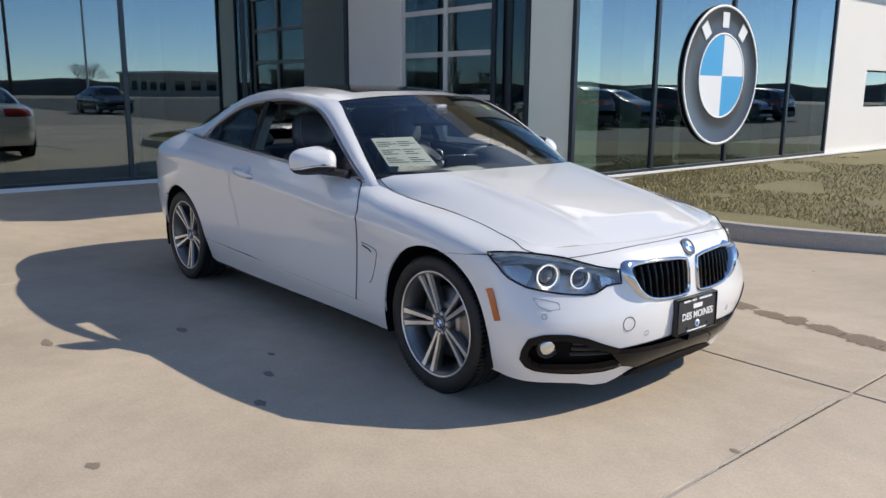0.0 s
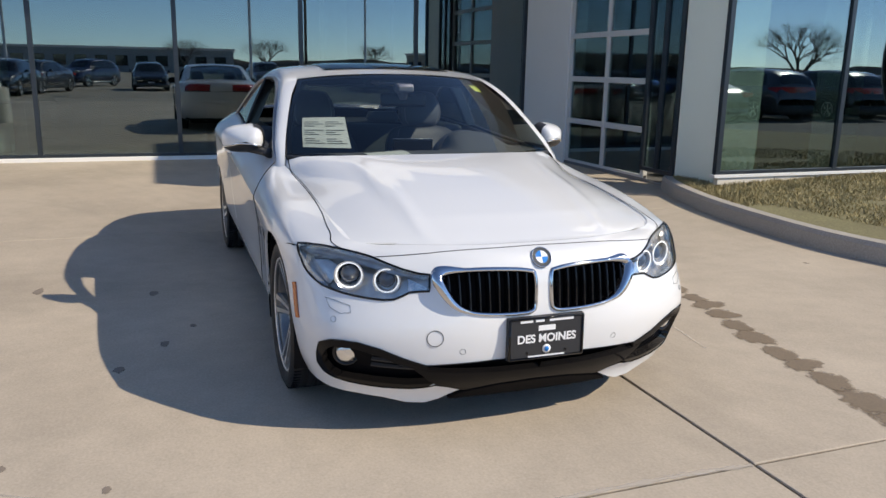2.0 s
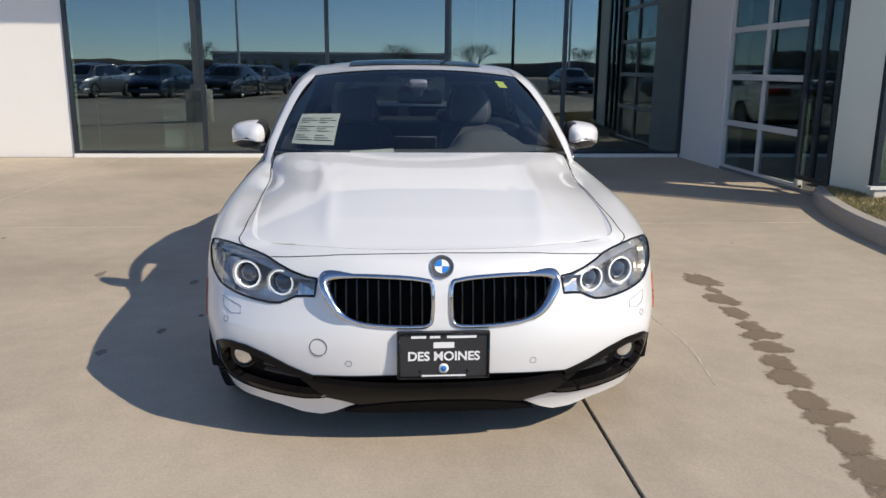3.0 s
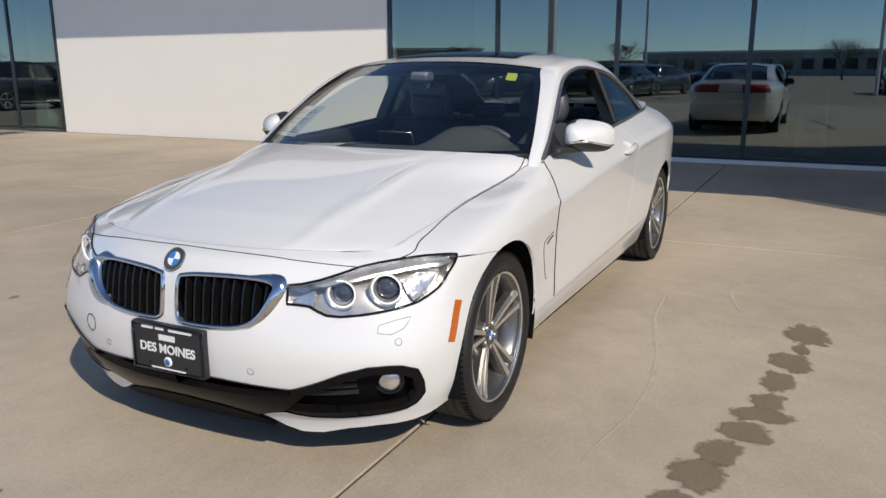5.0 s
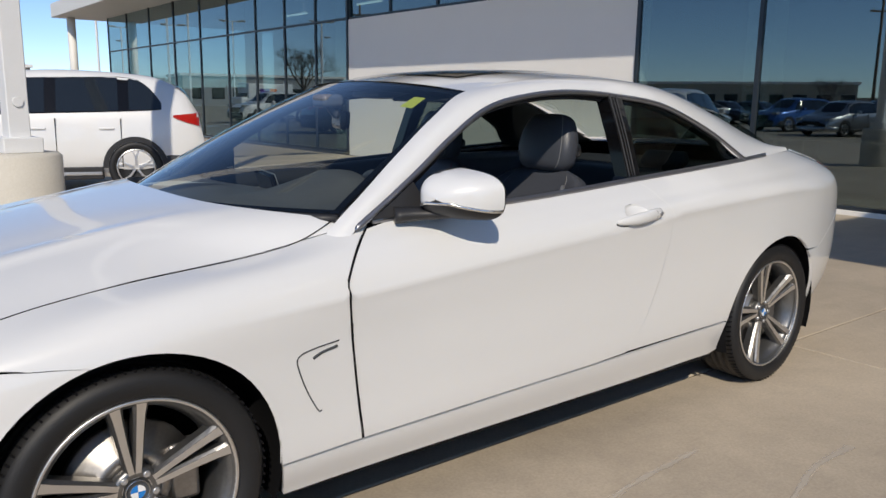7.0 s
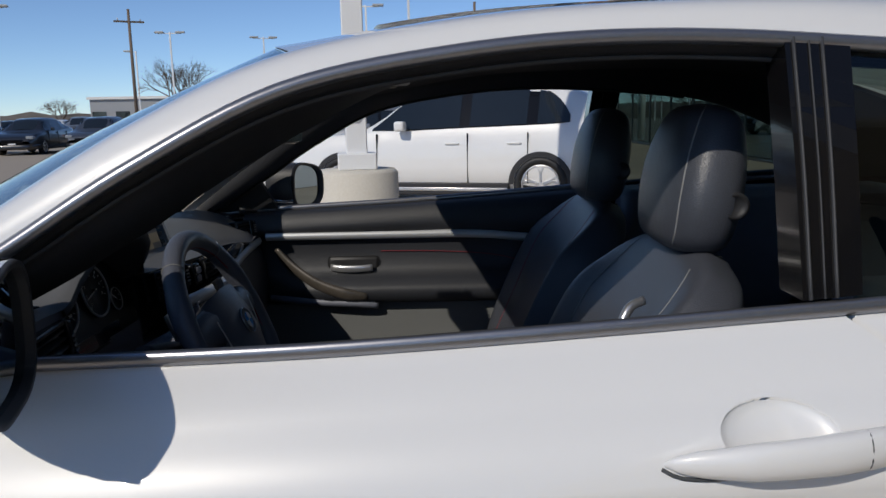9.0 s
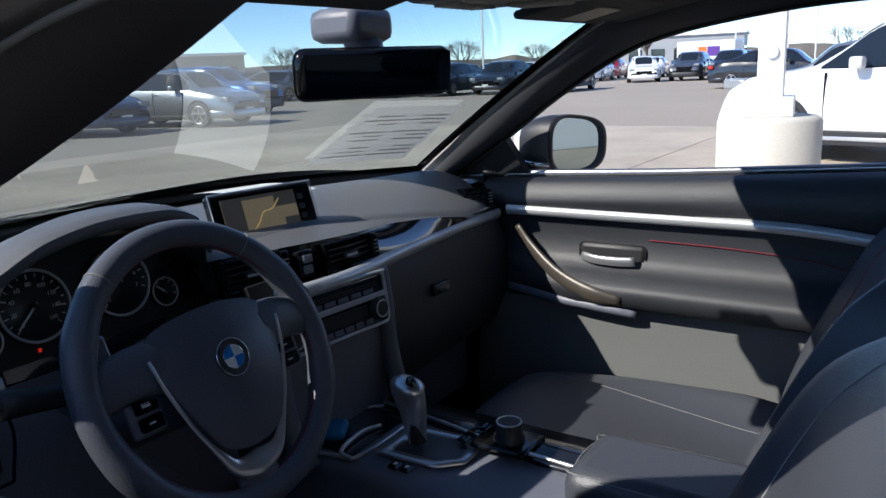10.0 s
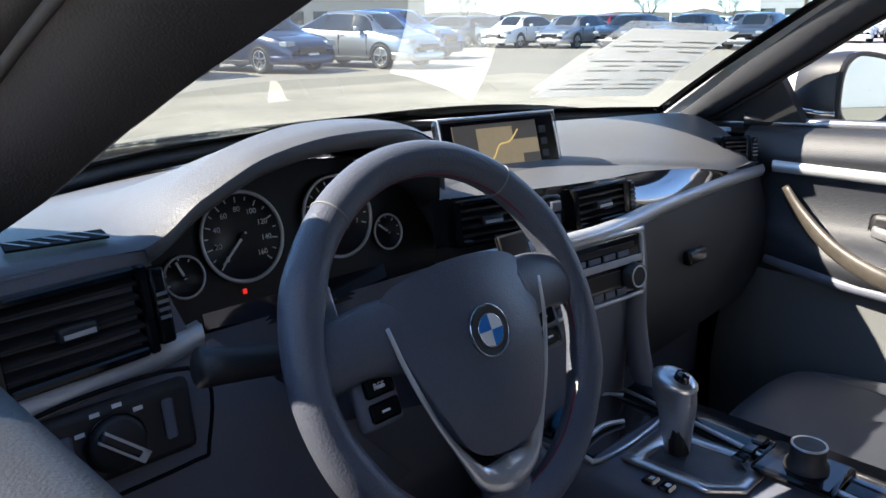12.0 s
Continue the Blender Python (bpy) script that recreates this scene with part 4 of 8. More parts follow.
barrel = [(.236, -.09), (.215, -.07), (.205, .02), (.222, .075), (.232, .086), (.2455, .090), (.2475, .096), (.2455, .1005), (.239, .0985), (.233, .090)]
me_barrel = lathe_mesh("wheel", barrel, 72, M_rimgrey)
me_lip = lathe_mesh("rim_lip", [(.2465, .092), (.2485, .0975), (.2455, .1015), (.2390, .0990), (.2365, .094)], 96, M_rimpol)


def spoke_mesh():
    rows = []
    for r, w, yf, yb, off in ((.030, .012, .060, .03, .006), (.060, .0125, .066, .03, .010), (.10, .0135, .070, .032, .0155), (.15, .0150, .077, .036, .0215), (.20, .0170, .085, .045, .0275), (.228, .0205, .091, .05, .0315), (.240, .025, .094, .055, .0335)):
        rows.append([(r, yb, off - w), (r, yf - .007, off - w), (r, yf, off - w * .62), (r, yf, off + w * .55), (r, yf - .010, off + w), (r, yb, off + w)])
    G_ = np.array(rows)
    # x is the radius here: turn to (tangent, axial, radial)
    G_ = np.stack([G_[..., 2], G_[..., 1], G_[..., 0]], -1)
    return G_


SG = spoke_mesh()
me_spoke = grid_mesh("spoke", SG, M_rimgrey, flip=False, smooth=False)
me_face = grid_mesh("spoke_face", SG[:, 2:4] + np.array([0, .0012, 0]), M_rimpol, smooth=False)
SGm = SG * np.array([-1, 1, 1])
me_spoke2 = grid_mesh("spoke", SGm, M_rimgrey, flip=True, smooth=False)
me_face2 = grid_mesh("spoke_face", SGm[:, 2:4] + np.array([0, .0012, 0]), M_rimpol, flip=True, smooth=False)
me_hub = lathe_mesh("hub", [(.062, .03), (.062, .055), (.055, .063), (.040, .066), (.036, .062), (.0005, .062)], 40, M_rimgrey)
me_disc = lathe_mesh("brake_disc", [(.165, -.005), (.165, .02), (.10, .02), (.095, .035), (.06, .035), (.055, -.005)], 60, M_disc)
me_bolt = lathe_mesh("wheel_bolt", [(.009, .055), (.009, .067), (.005, .068), (.0004, .066)], 10, M_satchrome)
TREAD = []
for i in range(90):
    a = 2 * math.pi * i / 90
    for s in (-1, 1):
        TREAD.append(((.3190) * math.sin(a), s * .085, .3190 * math.cos(a), a, s))
bt = bmesh.new()
for x, y, z, a, s in TREAD:
    m = Matrix.Translation((x, y, z)) @ Matrix.Rotation(a, 4, "Y") @ Matrix.Rotation(.18 * s, 4, "Z")
    r = bmesh.ops.create_cube(bt, size=1, matrix=m @ Matrix.Diagonal((.0045, .030, .006, 1)))
me_block = bpy.data.meshes.new("tread_groove")
bt.to_mesh(me_block)
bt.free()
me_block.materials.append(M_blackgap)


def wheel(x, y, z, sgn, turn):
    w = part("wheel", me_barrel, M_rimgrey, coupe, "two-tone double-spoke alloy wheel")
    w.matrix_basis = pose(x, y * sgn, z, 0, 0, 0 if sgn > 0 else 180)
    part("tyre", me_tyre, M_rubber, w, "black low-profile tyre")
    tagged(part("tread", me_block, M_blackgap, w), kind="stuff")
    part("rim_lip", me_lip, M_rimpol, w)
    for i in range(5):
        for a, b in ((me_spoke, me_face), (me_spoke2, me_face2)):
            m = Matrix.Rotation(radians(72 * i + turn), 4, "Y")
            o = part("spoke", a, M_rimgrey, w)
            o.matrix_basis = m
            o2 = part("machined_face", b, M_rimpol, o)
        o = part("wheel_bolt", me_bolt, M_satchrome, w)
        o.matrix_basis = Matrix.Rotation(radians(72 * i + 36 + turn), 4, "Y") @ Matrix.Translation((0, 0, .046))
    part("hub", me_hub, M_rimgrey, w)
    part("brake_disc", me_disc, M_disc, w)
    cal = part("brake_caliper", box_bm(-.17, -.09, -.02, .03, -.08, .08, .012), M_disc, w)
    capm = badge("centre_cap", .030, frame_m((0, .0635, 0), (0, 1, 0)), w)
    return w


for x, z, sgn, y, turn in ((1.42, .318, 1, .757, 4), (1.42, .318, -1, .757, 22), (-1.405, .322, 1, .765, 14), (-1.405, .322, -1, .765, 40)):
    wheel(x, y, z, sgn, turn)
    # arch liner
    a = np.linspace(-.35, math.pi + .35, 40)
    Gl = np.stack([np.stack([x + r_ * np.cos(a), np.full(40, yy * sgn), .325 + r_ * np.sin(a)], 1) for r_, yy in ((.364, .868), (.372, .83), (.375, .5), (.2, .48))], 1)
    part("arch_liner", grid_mesh("arch_liner", Gl, M_blackgap, flip=sgn > 0), M_blackgap, coupe)
# floor pan and engine bay block the light below
part("floor_pan", box_bm(-2.15, 1.86, -.62, .62, .16, .22, .02), M_blackgap, coupe)
part("sill_pan", box_bm(-1.03, 1.03, -.815, .815, .175, .23, .01), M_blackgap, coupe)
part("radiator", box_bm(1.80, 1.95, -.5, .5, .2, .68), M_blackgap, coupe)
part("firewall", box_bm(.95, 1.0, -.70, .70, .2, .86), M_blackgap, coupe)
part("bulkhead", box_bm(-2.1, -1.5, -.72, .72, .2, .95, .05), M_blackgap, coupe)
cw = sheet(across((.86, .70, .905), (1.11, 0, .93)), across((.80, .69, .93), (1.05, 0, .945)), 33, 3, (0, 0, 0))
part("cowl_seal", tube_mesh("cowl_seal", ws[:, 0] - np.array([0, 0, .016]), .014, M_satin, 8), M_satin, coupe)
part("cowl", grid_mesh("cowl", cw - np.array([0, 0, .012]), M_satin), M_satin, coupe, "black plastic cowl below the windshield")
# == the coupe: cabin ==
M_leather = mat("black_leather", (0.060, 0.065, 0.079), 0.38, var=0.18, scale=5, bump=0.35, bscale=420, fine=0.05)
M_dashtop = mat("soft_dash_plastic", (0.115, 0.118, 0.126), 0.42, var=0.12, scale=6, bump=0.35, bscale=700)
M_cabin = mat("dark_cabin_plastic", (0.145, 0.156, 0.196), 0.42, var=0.15, bump=0.25, bscale=600)
M_cloth = mat("anthracite_headliner", (0.032, 0.033, 0.040), 0.95, var=0.15, bump=0.4, bscale=900)
M_pillar = mat("black_pillar_trim", (0.028, 0.029, 0.034), 0.6, var=0.15, bump=0.25, bscale=600)
M_doorlow = mat("grey_door_plastic", (0.115, 0.12, 0.12), 0.6, var=0.08, bump=0.2, bscale=500)
M_alu = mat("brushed_aluminium", (0.62, 0.63, 0.64), 0.38, metal=0.5, var=0.05, fine=0.03, bscale=300)
M_doorup = mat("door_skin_glove_shade", (0.026, 0.028, 0.034), 0.5, var=0.12, bump=0.3, bscale=450)
M_piano = mat("piano_black", (0.012, 0.013, 0.018), 0.10, var=0.1, coat=0.8)
M_thread = mat("red_stitching", (0.20, 0.018, 0.03), 0.8)
M_greythread = mat("grey_stitching", (0.22, 0.22, 0.22), 0.7)
M_wood = mat("dark_grained_inlay", (0.085, 0.074, 0.062), 0.35, metal=0.3, var=0.5, scale=30, coat=0.3)
M_carpet = mat("black_carpet", (0.085, 0.092, 0.115), 1.0, var=0.3, bump=0.6, bscale=500)
M_gauge = mat("gauge_face", (0.010, 0.010, 0.012), 0.4)
M_redlamp = glow("warning_lamp", (0.45, 0.015, 0.012), 0.35)
M_screen = glow("map_screen", (0.20, 0.16, 0.10), 0.22)
M_mapdark = glow("map_dark_land", (0.06, 0.055, 0.05), 0.15)
M_maplight = glow("map_route", (0.42, 0.30, 0.10), 0.30)
M_beige = mat("pale_cabin_trim", (0.40, 0.37, 0.32), 0.7, var=0.05)
M_bluecloth = mat("blue_cloth", (0.02, 0.20, 0.42), 0.7)


def surf_part(name, fn, n, m, material, parent, label="", flip=False, closed_u=False, closed_v=False):
    a, b = np.meshgrid(np.linspace(0, 1, n), np.linspace(0, 1, m), indexing="ij")
    return part(name, grid_mesh(name, fn(a, b), material, flip=flip, closed_u=closed_u, closed_v=closed_v), material, parent, label)


def sweep_profile(name, xs, prof_at, material, parent, label="", flip=False, mirror=1, smooth=True):
    """prof_at(x) gives the list of (y, z) of the section at x."""
    G_ = np.array([[(x, y * mirror, z) for y, z in prof_at(x)] for x in xs])
    return part(name, grid_mesh(name, G_, material, flip=flip, smooth=smooth), material, parent, label)


# --- lining of roof, pillars, floor
lin = RG.copy()
lin[:, :, 2] -= .035
lin[:, :, 1] *= .985
part("headliner", grid_mesh("headliner", lin, M_cloth), M_cloth, coupe, "anthracite cloth headliner")
# the driver's pillar carries a deep padded trim
LX = np.array([.80, .60, .50, .36, .28, .18, .05, -.10, -.25])
LY = np.array([.720, .690, .660, .620, .568, .530, .520, .535, .560])
LZ = np.array([.915, .955, 1.000, 1.080, 1.138, 1.198, 1.258, 1.285, 1.300])
for k in (1, -1):
    Gi = np.stack([FS[:, 0] + (-.012, -.006, -.016), FS[:, 2] + (-.02, -.045, -.030), FS[:, 4] + (-.012, -.055, -.022), FS[:, 6] + (0, -.050, -.020), FS[:, 6] + (0, -.030, -.012)], 1) * np.array([1, k, 1])
    part("pillar_lining", grid_mesh("pillar_lining", Gi, M_pillar, flip=k < 0), M_pillar, coupe, "dark pillar lining")
    if k > 0:
        px_ = np.linspace(.74, -.22, 50)
        in_ = np.stack([px_, lerp_at(-px_, -LX, LY), lerp_at(-px_, -LX, LZ)], 1)
        g1 = np.stack([px_ + .02, np.interp(-px_, [-e[0] for e in E1[:7]], [e[1] for e in E1[:7]]) - .012, np.interp(-px_, [-e[0] for e in E1[:7]], [e[2] for e in E1[:7]]) - .016], 1)
        g2 = np.stack([px_, np.interp(-px_, [-e[0] for e in E2[:7]], [e[1] for e in E2[:7]]) - .014, np.interp(-px_, [-e[0] for e in E2[:7]], [e[2] for e in E2[:7]]) - .006], 1)
        pad_ = [g1, g1 * .45 + in_ * .55 + (.004, -.012, -.004), in_ + (0, -.004, .010), in_, in_ + (0, .012, -.006), in_ * .4 + g2 * .6 + (0, .002, -.006), g2]
        part("pillar_pad", grid_mesh("pillar_pad", np.stack(pad_, 1), M_pillar), M_pillar, coupe, "deep dark pillar trim")
    Gs = np.stack([FS[:, 6] + (0, -.034, -.016), FS[:, 6] + (0, -.024, -.022), FS[:, 6] + (0, -.010, -.016), FS[:, 6] + (0, -.004, -.004)], 1) * np.array([1, k, 1])
    part("window_seal", grid_mesh("window_seal", Gs, M_satin, flip=k < 0), M_satin, coupe, "black rubber window seal")
    part("seal_bead", tube_mesh("seal_bead", FS[6:66, 6] * np.array([1, k, 1]) + np.array([0, -.026 * k, -.023]), .0045, M_seal, 6), M_seal, coupe, "grey bead of the window seal")
part("cabin_floor", box_bm(-1.2, .95, -.70, .70, .235, .26), M_carpet, coupe, "black carpeted cabin floor")
part("parcel_shelf", box_bm(-1.78, -1.18, -.62, .62, .93, .96, .01, 1), M_cloth, coupe)
for k in (1, -1):
    part("rear_side_trim", box_bm(-1.35, -.54, min(k * .60, k * .74), max(k * .60, k * .74), .26, .985, .03), M_cabin, coupe, "dark rear side trim")

# --- inner doors
def belt_z(x):
    return float(np.interp(x, [-.6, -.45, .1, .7], [.988, .976, .942, .916]))


DX = np.linspace(.60, -.52, 30)
for k in (1, -1):
    up = sweep_profile("inner_door", DX, lambda x: [(.772, belt_z(x) - .004), (.745, belt_z(x) + .002), (.722, belt_z(x) - .010), (.708, belt_z(x) - .045), (.706, belt_z(x) - .080), (.712, .862)], M_doorup, coupe, "dark door panel with an aluminium strip", mirror=k, flip=k < 0)
    strip_z = lambda x: .852 - .055 * max(0.0, (-.02 - x) / .45) ** 2
    sweep_profile("door_strip", np.linspace(.53, -.42, 26), lambda x: [(.713, strip_z(x) + .013), (.702, strip_z(x) + .010), (.699, strip_z(x)), (.704, strip_z(x) - .011), (.715, strip_z(x) - .013)], M_alu, up, "brushed aluminium door strip", mirror=k, flip=k < 0)
    sweep_profile("door_mid_panel", DX, lambda x: [(.714, .865), (.722, .840), (.724, .80), (.720, .755), (.708, .735), (.690, .722), (.655 if x < .32 else .655 + .06 * (x - .32) / .28, .705), (.648 if x < .32 else .648 + .06 * (x - .32) / .28, .690), (.652 if x < .32 else .652 + .06 * (x - .32) / .28, .660), (.700, .640)], M_doorup, up, mirror=k, flip=k < 0)
    sweep_profile("door_lower_panel", DX, lambda x: [(.702, .652), (.694, .62), (.690, .55), (.672, .50), (.664, .42), (.68, .30), (.70, .26)], M_doorlow, up, "grey lower door panel", mirror=k, flip=k < 0)
    # handle in its recess
    rec = part("handle_recess", box_bm(.185, .345, min(k * .714, k * .728), max(k * .714, k * .728), .738, .786, .012), M_satin, up)
    hp = along(np.array([(.335, .712, .752), (.30, .700, .750), (.25, .696, .750), (.205, .700, .752)]), 14) * np.array([1, k, 1])
    part("release_lever", tube_mesh("release_lever", hp, .0085, M_satchrome, 10, squash=(.6, 1.3)), M_satchrome, up, "satin chrome door release lever")
    gp_ = along(np.array([(.50, .700, .815), (.46, .688, .77), (.38, .664, .715), (.29, .650, .682), (.22, .650, .672)]), 24) * np.array([1, k, 1])
    part("pull_handle", tube_mesh("pull_handle", gp_, np.interp(np.linspace(0, 1, 24), [0, .2, .8, 1], [.008, .012, .016, .009]), M_wood, 12, squash=(.6, 1.2)), M_wood, up, "curved pull handle with grained inlay")
    part("red_stitch", tube_mesh("red_stitch", along(np.array([(.18, .721, .800), (0, .721, .796), (-.15, .720, .785), (-.24, .719, .765), (-.30, .717, .735)]), 30) * np.array([1, k, 1]), .0012, M_thread, 6), M_thread, up, "red decorative stitching")
    part("pocket_edge", tube_mesh("pocket_edge", along(np.array([(.52, .70, .665), (.40, .672, .655), (.25, .662, .648), (.19, .672, .640)]), 14) * np.array([1, k, 1]), .012, M_cabin, 8), M_cabin, up)
    part("window_switch", box_bm(.20, .34, min(k * .690, k * .702), max(k * .690, k * .702), .711, .716, .003, 1), M_alu, up)

# --- dashboard
EDGE_Y = np.array([.72, .66, .60, .565, .555, .51, .448, .373, .268, .215, .18, .15, .10, 0, -.1, -.2, -.27, -.40, -.52, -.62, -.72])
EDGE_X = np.array([.505, .508, .512, .505, .50, .50, .495, .49, .495, .505, .53, .56, .575, .575, .57, .545, .53, .515, .50, .515, .54])
EDGE_Z = np.array([.950, .950, .952, .953, .958, .987, 1.017, 1.031, 1.027, 1.005, .965, .935, .930, .930, .928, .918, .911, .893, .876, .87, .87])


DASH = Vector((.030, .004, -.002))  # where the dash's own origin stands


def pad_edge(y):
    return lerp_at(-np.asarray(y, float).ravel(), -EDGE_Y, EDGE_X).reshape(np.shape(y)), lerp_at(-np.asarray(y, float).ravel(), -EDGE_Y, EDGE_Z).reshape(np.shape(y))


def dash_top(a, b):
    """a across (left to right), b from the windshield to the driver."""
    y = .71 - 1.41 * a
    xe, ze = pad_edge(y)
    xe, ze = xe + DASH.x, ze + DASH.z
    xf = 1.02 - .20 * (y / .7) ** 2
    x = xf + (xe - xf) * b
    up = np.where(ze > .955, np.clip((b - .30) / .55, 0, 1) ** 1.2 * (ze - .955), 0)
    low = np.minimum(ze, .955)
    z = .926 + .029 * np.sin(np.clip(b * 1.3, 0, 1) * math.pi / 2) + (low - .955) * np.clip((b - .25) / .75, 0, 1) ** 1.6 + up
    return np.stack([x - DASH.x, y - DASH.y, z - DASH.z - .006 * np.clip((b - .95) / .05, 0, 1) ** 2], -1)


dash = surf_part("dashboard", dash_top, 110, 40, M_dashtop, coupe, "dark soft dashboard with gauges, vents and aluminium strip")
dash.matrix_basis = Matrix.Translation(DASH)
# roll under of the gauge hood
yy = np.linspace(.562, .155, 48)
hx_, hz_ = pad_edge(yy)
hoodlip = np.stack([hx_, yy, hz_ - .006], 1)
gl_ = [hoodlip, hoodlip + (-.004, 0, -.008), hoodlip + (.008, 0, -.018), hoodlip + (.09, -.0, -.026)]
part("gauge_hood", grid_mesh("gauge_hood", np.stack(gl_, 1), M_dashtop, flip=True), M_dashtop, dash)
# gauge panel
tilt = radians(14)
gc = Vector((.606, .372, .903))
gm = frame_m(gc, (-math.cos(tilt), 0, math.sin(tilt)))
clo = along(np.array([(-.20, -.085, 0), (-.205, -.03, 0), (-.175, .025, 0), (-.12, .066, 0), (-.05, .082, 0), (.05, .082, 0), (.12, .066, 0), (.175, .025, 0), (.205, -.03, 0), (.20, -.085, 0)]), 60)
clv = [tuple(p) for p in clo] + [(p[0], p[1], -.012) for p in clo]
cl = part("instrument_panel", mesh_of("instrument_panel", clv, [tuple(range(60))[::-1]] + [(i, (i + 1) % 60, 60 + (i + 1) % 60, 60 + i) for i in range(60)], M_gauge, False), M_gauge, coupe, "instrument cluster with four round gauges")
cl.matrix_basis = gm
for sgn_, (w0, w1) in ((1, (.19, .205)), (-1, (-.205, -.19))):
    pass


def gauge(x, y, r, ticks, a0, a1, needle, nums=()):
    g = part("gauge", lathe_mesh("gauge", [(r, 0), (r, .006), (r * .955, .008), (r * .93, .004), (.0005, .003)], 48, M_gauge, "z"), M_gauge, cl)
    g.matrix_basis = pose(x, y, 0)
    part("gauge_ring", torus_mesh("gauge_ring", r * .97, r * .028 + .0008, M_alu, Matrix.Translation((0, 0, .007)), 48, 8), M_alu, g, "bright gauge ring")
    for i in range(ticks):
        a = radians(a0 + (a1 - a0) * i / (ticks - 1))
        big = i % 2 == 0
        o = part("tick", box_bm(r * (.74 if big else .79), r * .87, -.0007, .0007, .0035, .0046), M_white, g)
        o.matrix_basis = Matrix.Rotation(a, 4, "Z")
    for i, t in enumerate(nums):
        a = radians(a0 + (a1 - a0) * i / (len(nums) - 1))
        letters(t, r * .17, pose(r * .60 * math.cos(a), r * .60 * math.sin(a), .0042), M_white, g, "numeral", .0003)
    n_ = part("needle", box_bm(-r * .12, r * .78, -.0012, .0012, .006, .0075), M_white, g)
    n_.matrix_basis = Matrix.Rotation(radians(needle), 4, "Z")
    part("needle_hub", cyl_bm(r * .09, r * .07, .008, 20), M_gauge, g)


# x runs to the driver's right here
gauge(-.061, .013, .048, 17, 225, -45, 222, ("0", "20", "40", "60", "80", "100", "120", "140", "160"))
gauge(.062, .013, .048, 15, 225, -20, 195, ("0", "1", "2", "3", "4", "5", "6", "7"))
gauge(-.132, -.014, .0215, 5, 200, 60, 110)
gauge(.130, -.018, .0215, 5, 120, -20, 140)
part("warning_light", box_bm(-.071, -.067, -.046, -.041, .001, .003), M_redlamp, cl)
part("lower_display", box_bm(-.12, .12, -.08, -.055, 0, .0015), M_piano, cl)

# aluminium strip across, in three runs
def strip_run(P, h=.012):
    c = along(np.array(P), 24)
    return np.stack([c + (.010, 0, h), c + (-.001, 0, h * .9), c + (-.005, 0, 0), c + (-.001, 0, -h * .9), c + (.010, 0, -h)], 1)


part("dash_strip", grid_mesh("dash_strip", strip_run([(.475, .735, .846), (.482, .66, .848), (.495, .57, .850), (.510, .515, .853)]), M_alu, flip=True), M_alu, dash, "brushed aluminium dash strip")
part("dash_strip", grid_mesh("dash_strip", strip_run([(.468, .175, .856), (.447, .10, .858), (.437, .0, .857), (.445, -.09, .855), (.475, -.25, .851), (.500, -.45, .848), (.512, -.60, .846), (.515, -.70, .845)]), M_alu, flip=True), M_alu, dash, "brushed aluminium dash strip")


def panel_between(name, top, bot, material, parent, label="", bulge=0.0, n=30, m=6):
    """A dash face from a top curve to a bottom curve."""
    A_, B_ = along(np.array(top), n), along(np.array(bot), n)
    rows = [A_ + (B_ - A_) * j + np.array([-bulge, 0, 0]) * (4 * j * (1 - j)) for j in np.linspace(0, 1, m)]
    return part(name, grid_mesh(name, np.stack(rows, 1), material, flip=True), material, parent, label)


# upper faces under the pad
panel_between("upper_face", [(.507, .73, .946), (.512, .62, .947), (.506, .562, .945)], [(.487, .735, .858), (.494, .62, .86), (.508, .53, .864)], M_cabin, dash)
panel_between("trim_inlay", [(.498, -.145, .910), (.507, -.2, .906), (.513, -.27, .901), (.510, -.40, .888), (.502, -.52, .871), (.517, -.68, .866)], [(.470, -.145, .868), (.480, -.25, .863), (.502, -.45, .859), (.514, -.60, .857), (.517, -.70, .856)], M_piano, dash, "piano black dash inlay", bulge=.004)
# lid takes the blacker door colour to stand for the shade under the dash
panel_between("glove_box", [(.455, -.125, .846), (.482, -.25, .840), (.505, -.45, .836), (.52, -.70, .834)], [(.50, -.13, .60), (.50, -.25, .58), (.51, -.45, .58), (.53, -.70, .58)], M_doorup, dash, "glove box lid, the deep shade over it put into its colour", bulge=.03)
part("glove_latch", place(box_bm(-.012, .004, -.03, .03, -.012, .012, .005), pose(.468, -.346, .754)), M_gloss, dash, "glove box latch")
panel_between("knee_panel", [(.478, .735, .836), (.487, .66, .838), (.50, .57, .840), (.52, .50, .842)], [(.52, .735, .55), (.52, .66, .52), (.53, .57, .52), (.55, .22, .56)], M_cabin, dash, bulge=.03)
panel_between("column_face", [(.54, .52, .84), (.56, .36, .83), (.54, .20, .84)], [(.55, .52, .54), (.55, .36, .54), (.55, .14, .54)], M_cabin, dash)
part("dash_core", box_bm(.60, .95, -.66, .66, .40, .90), M_cabin, dash)

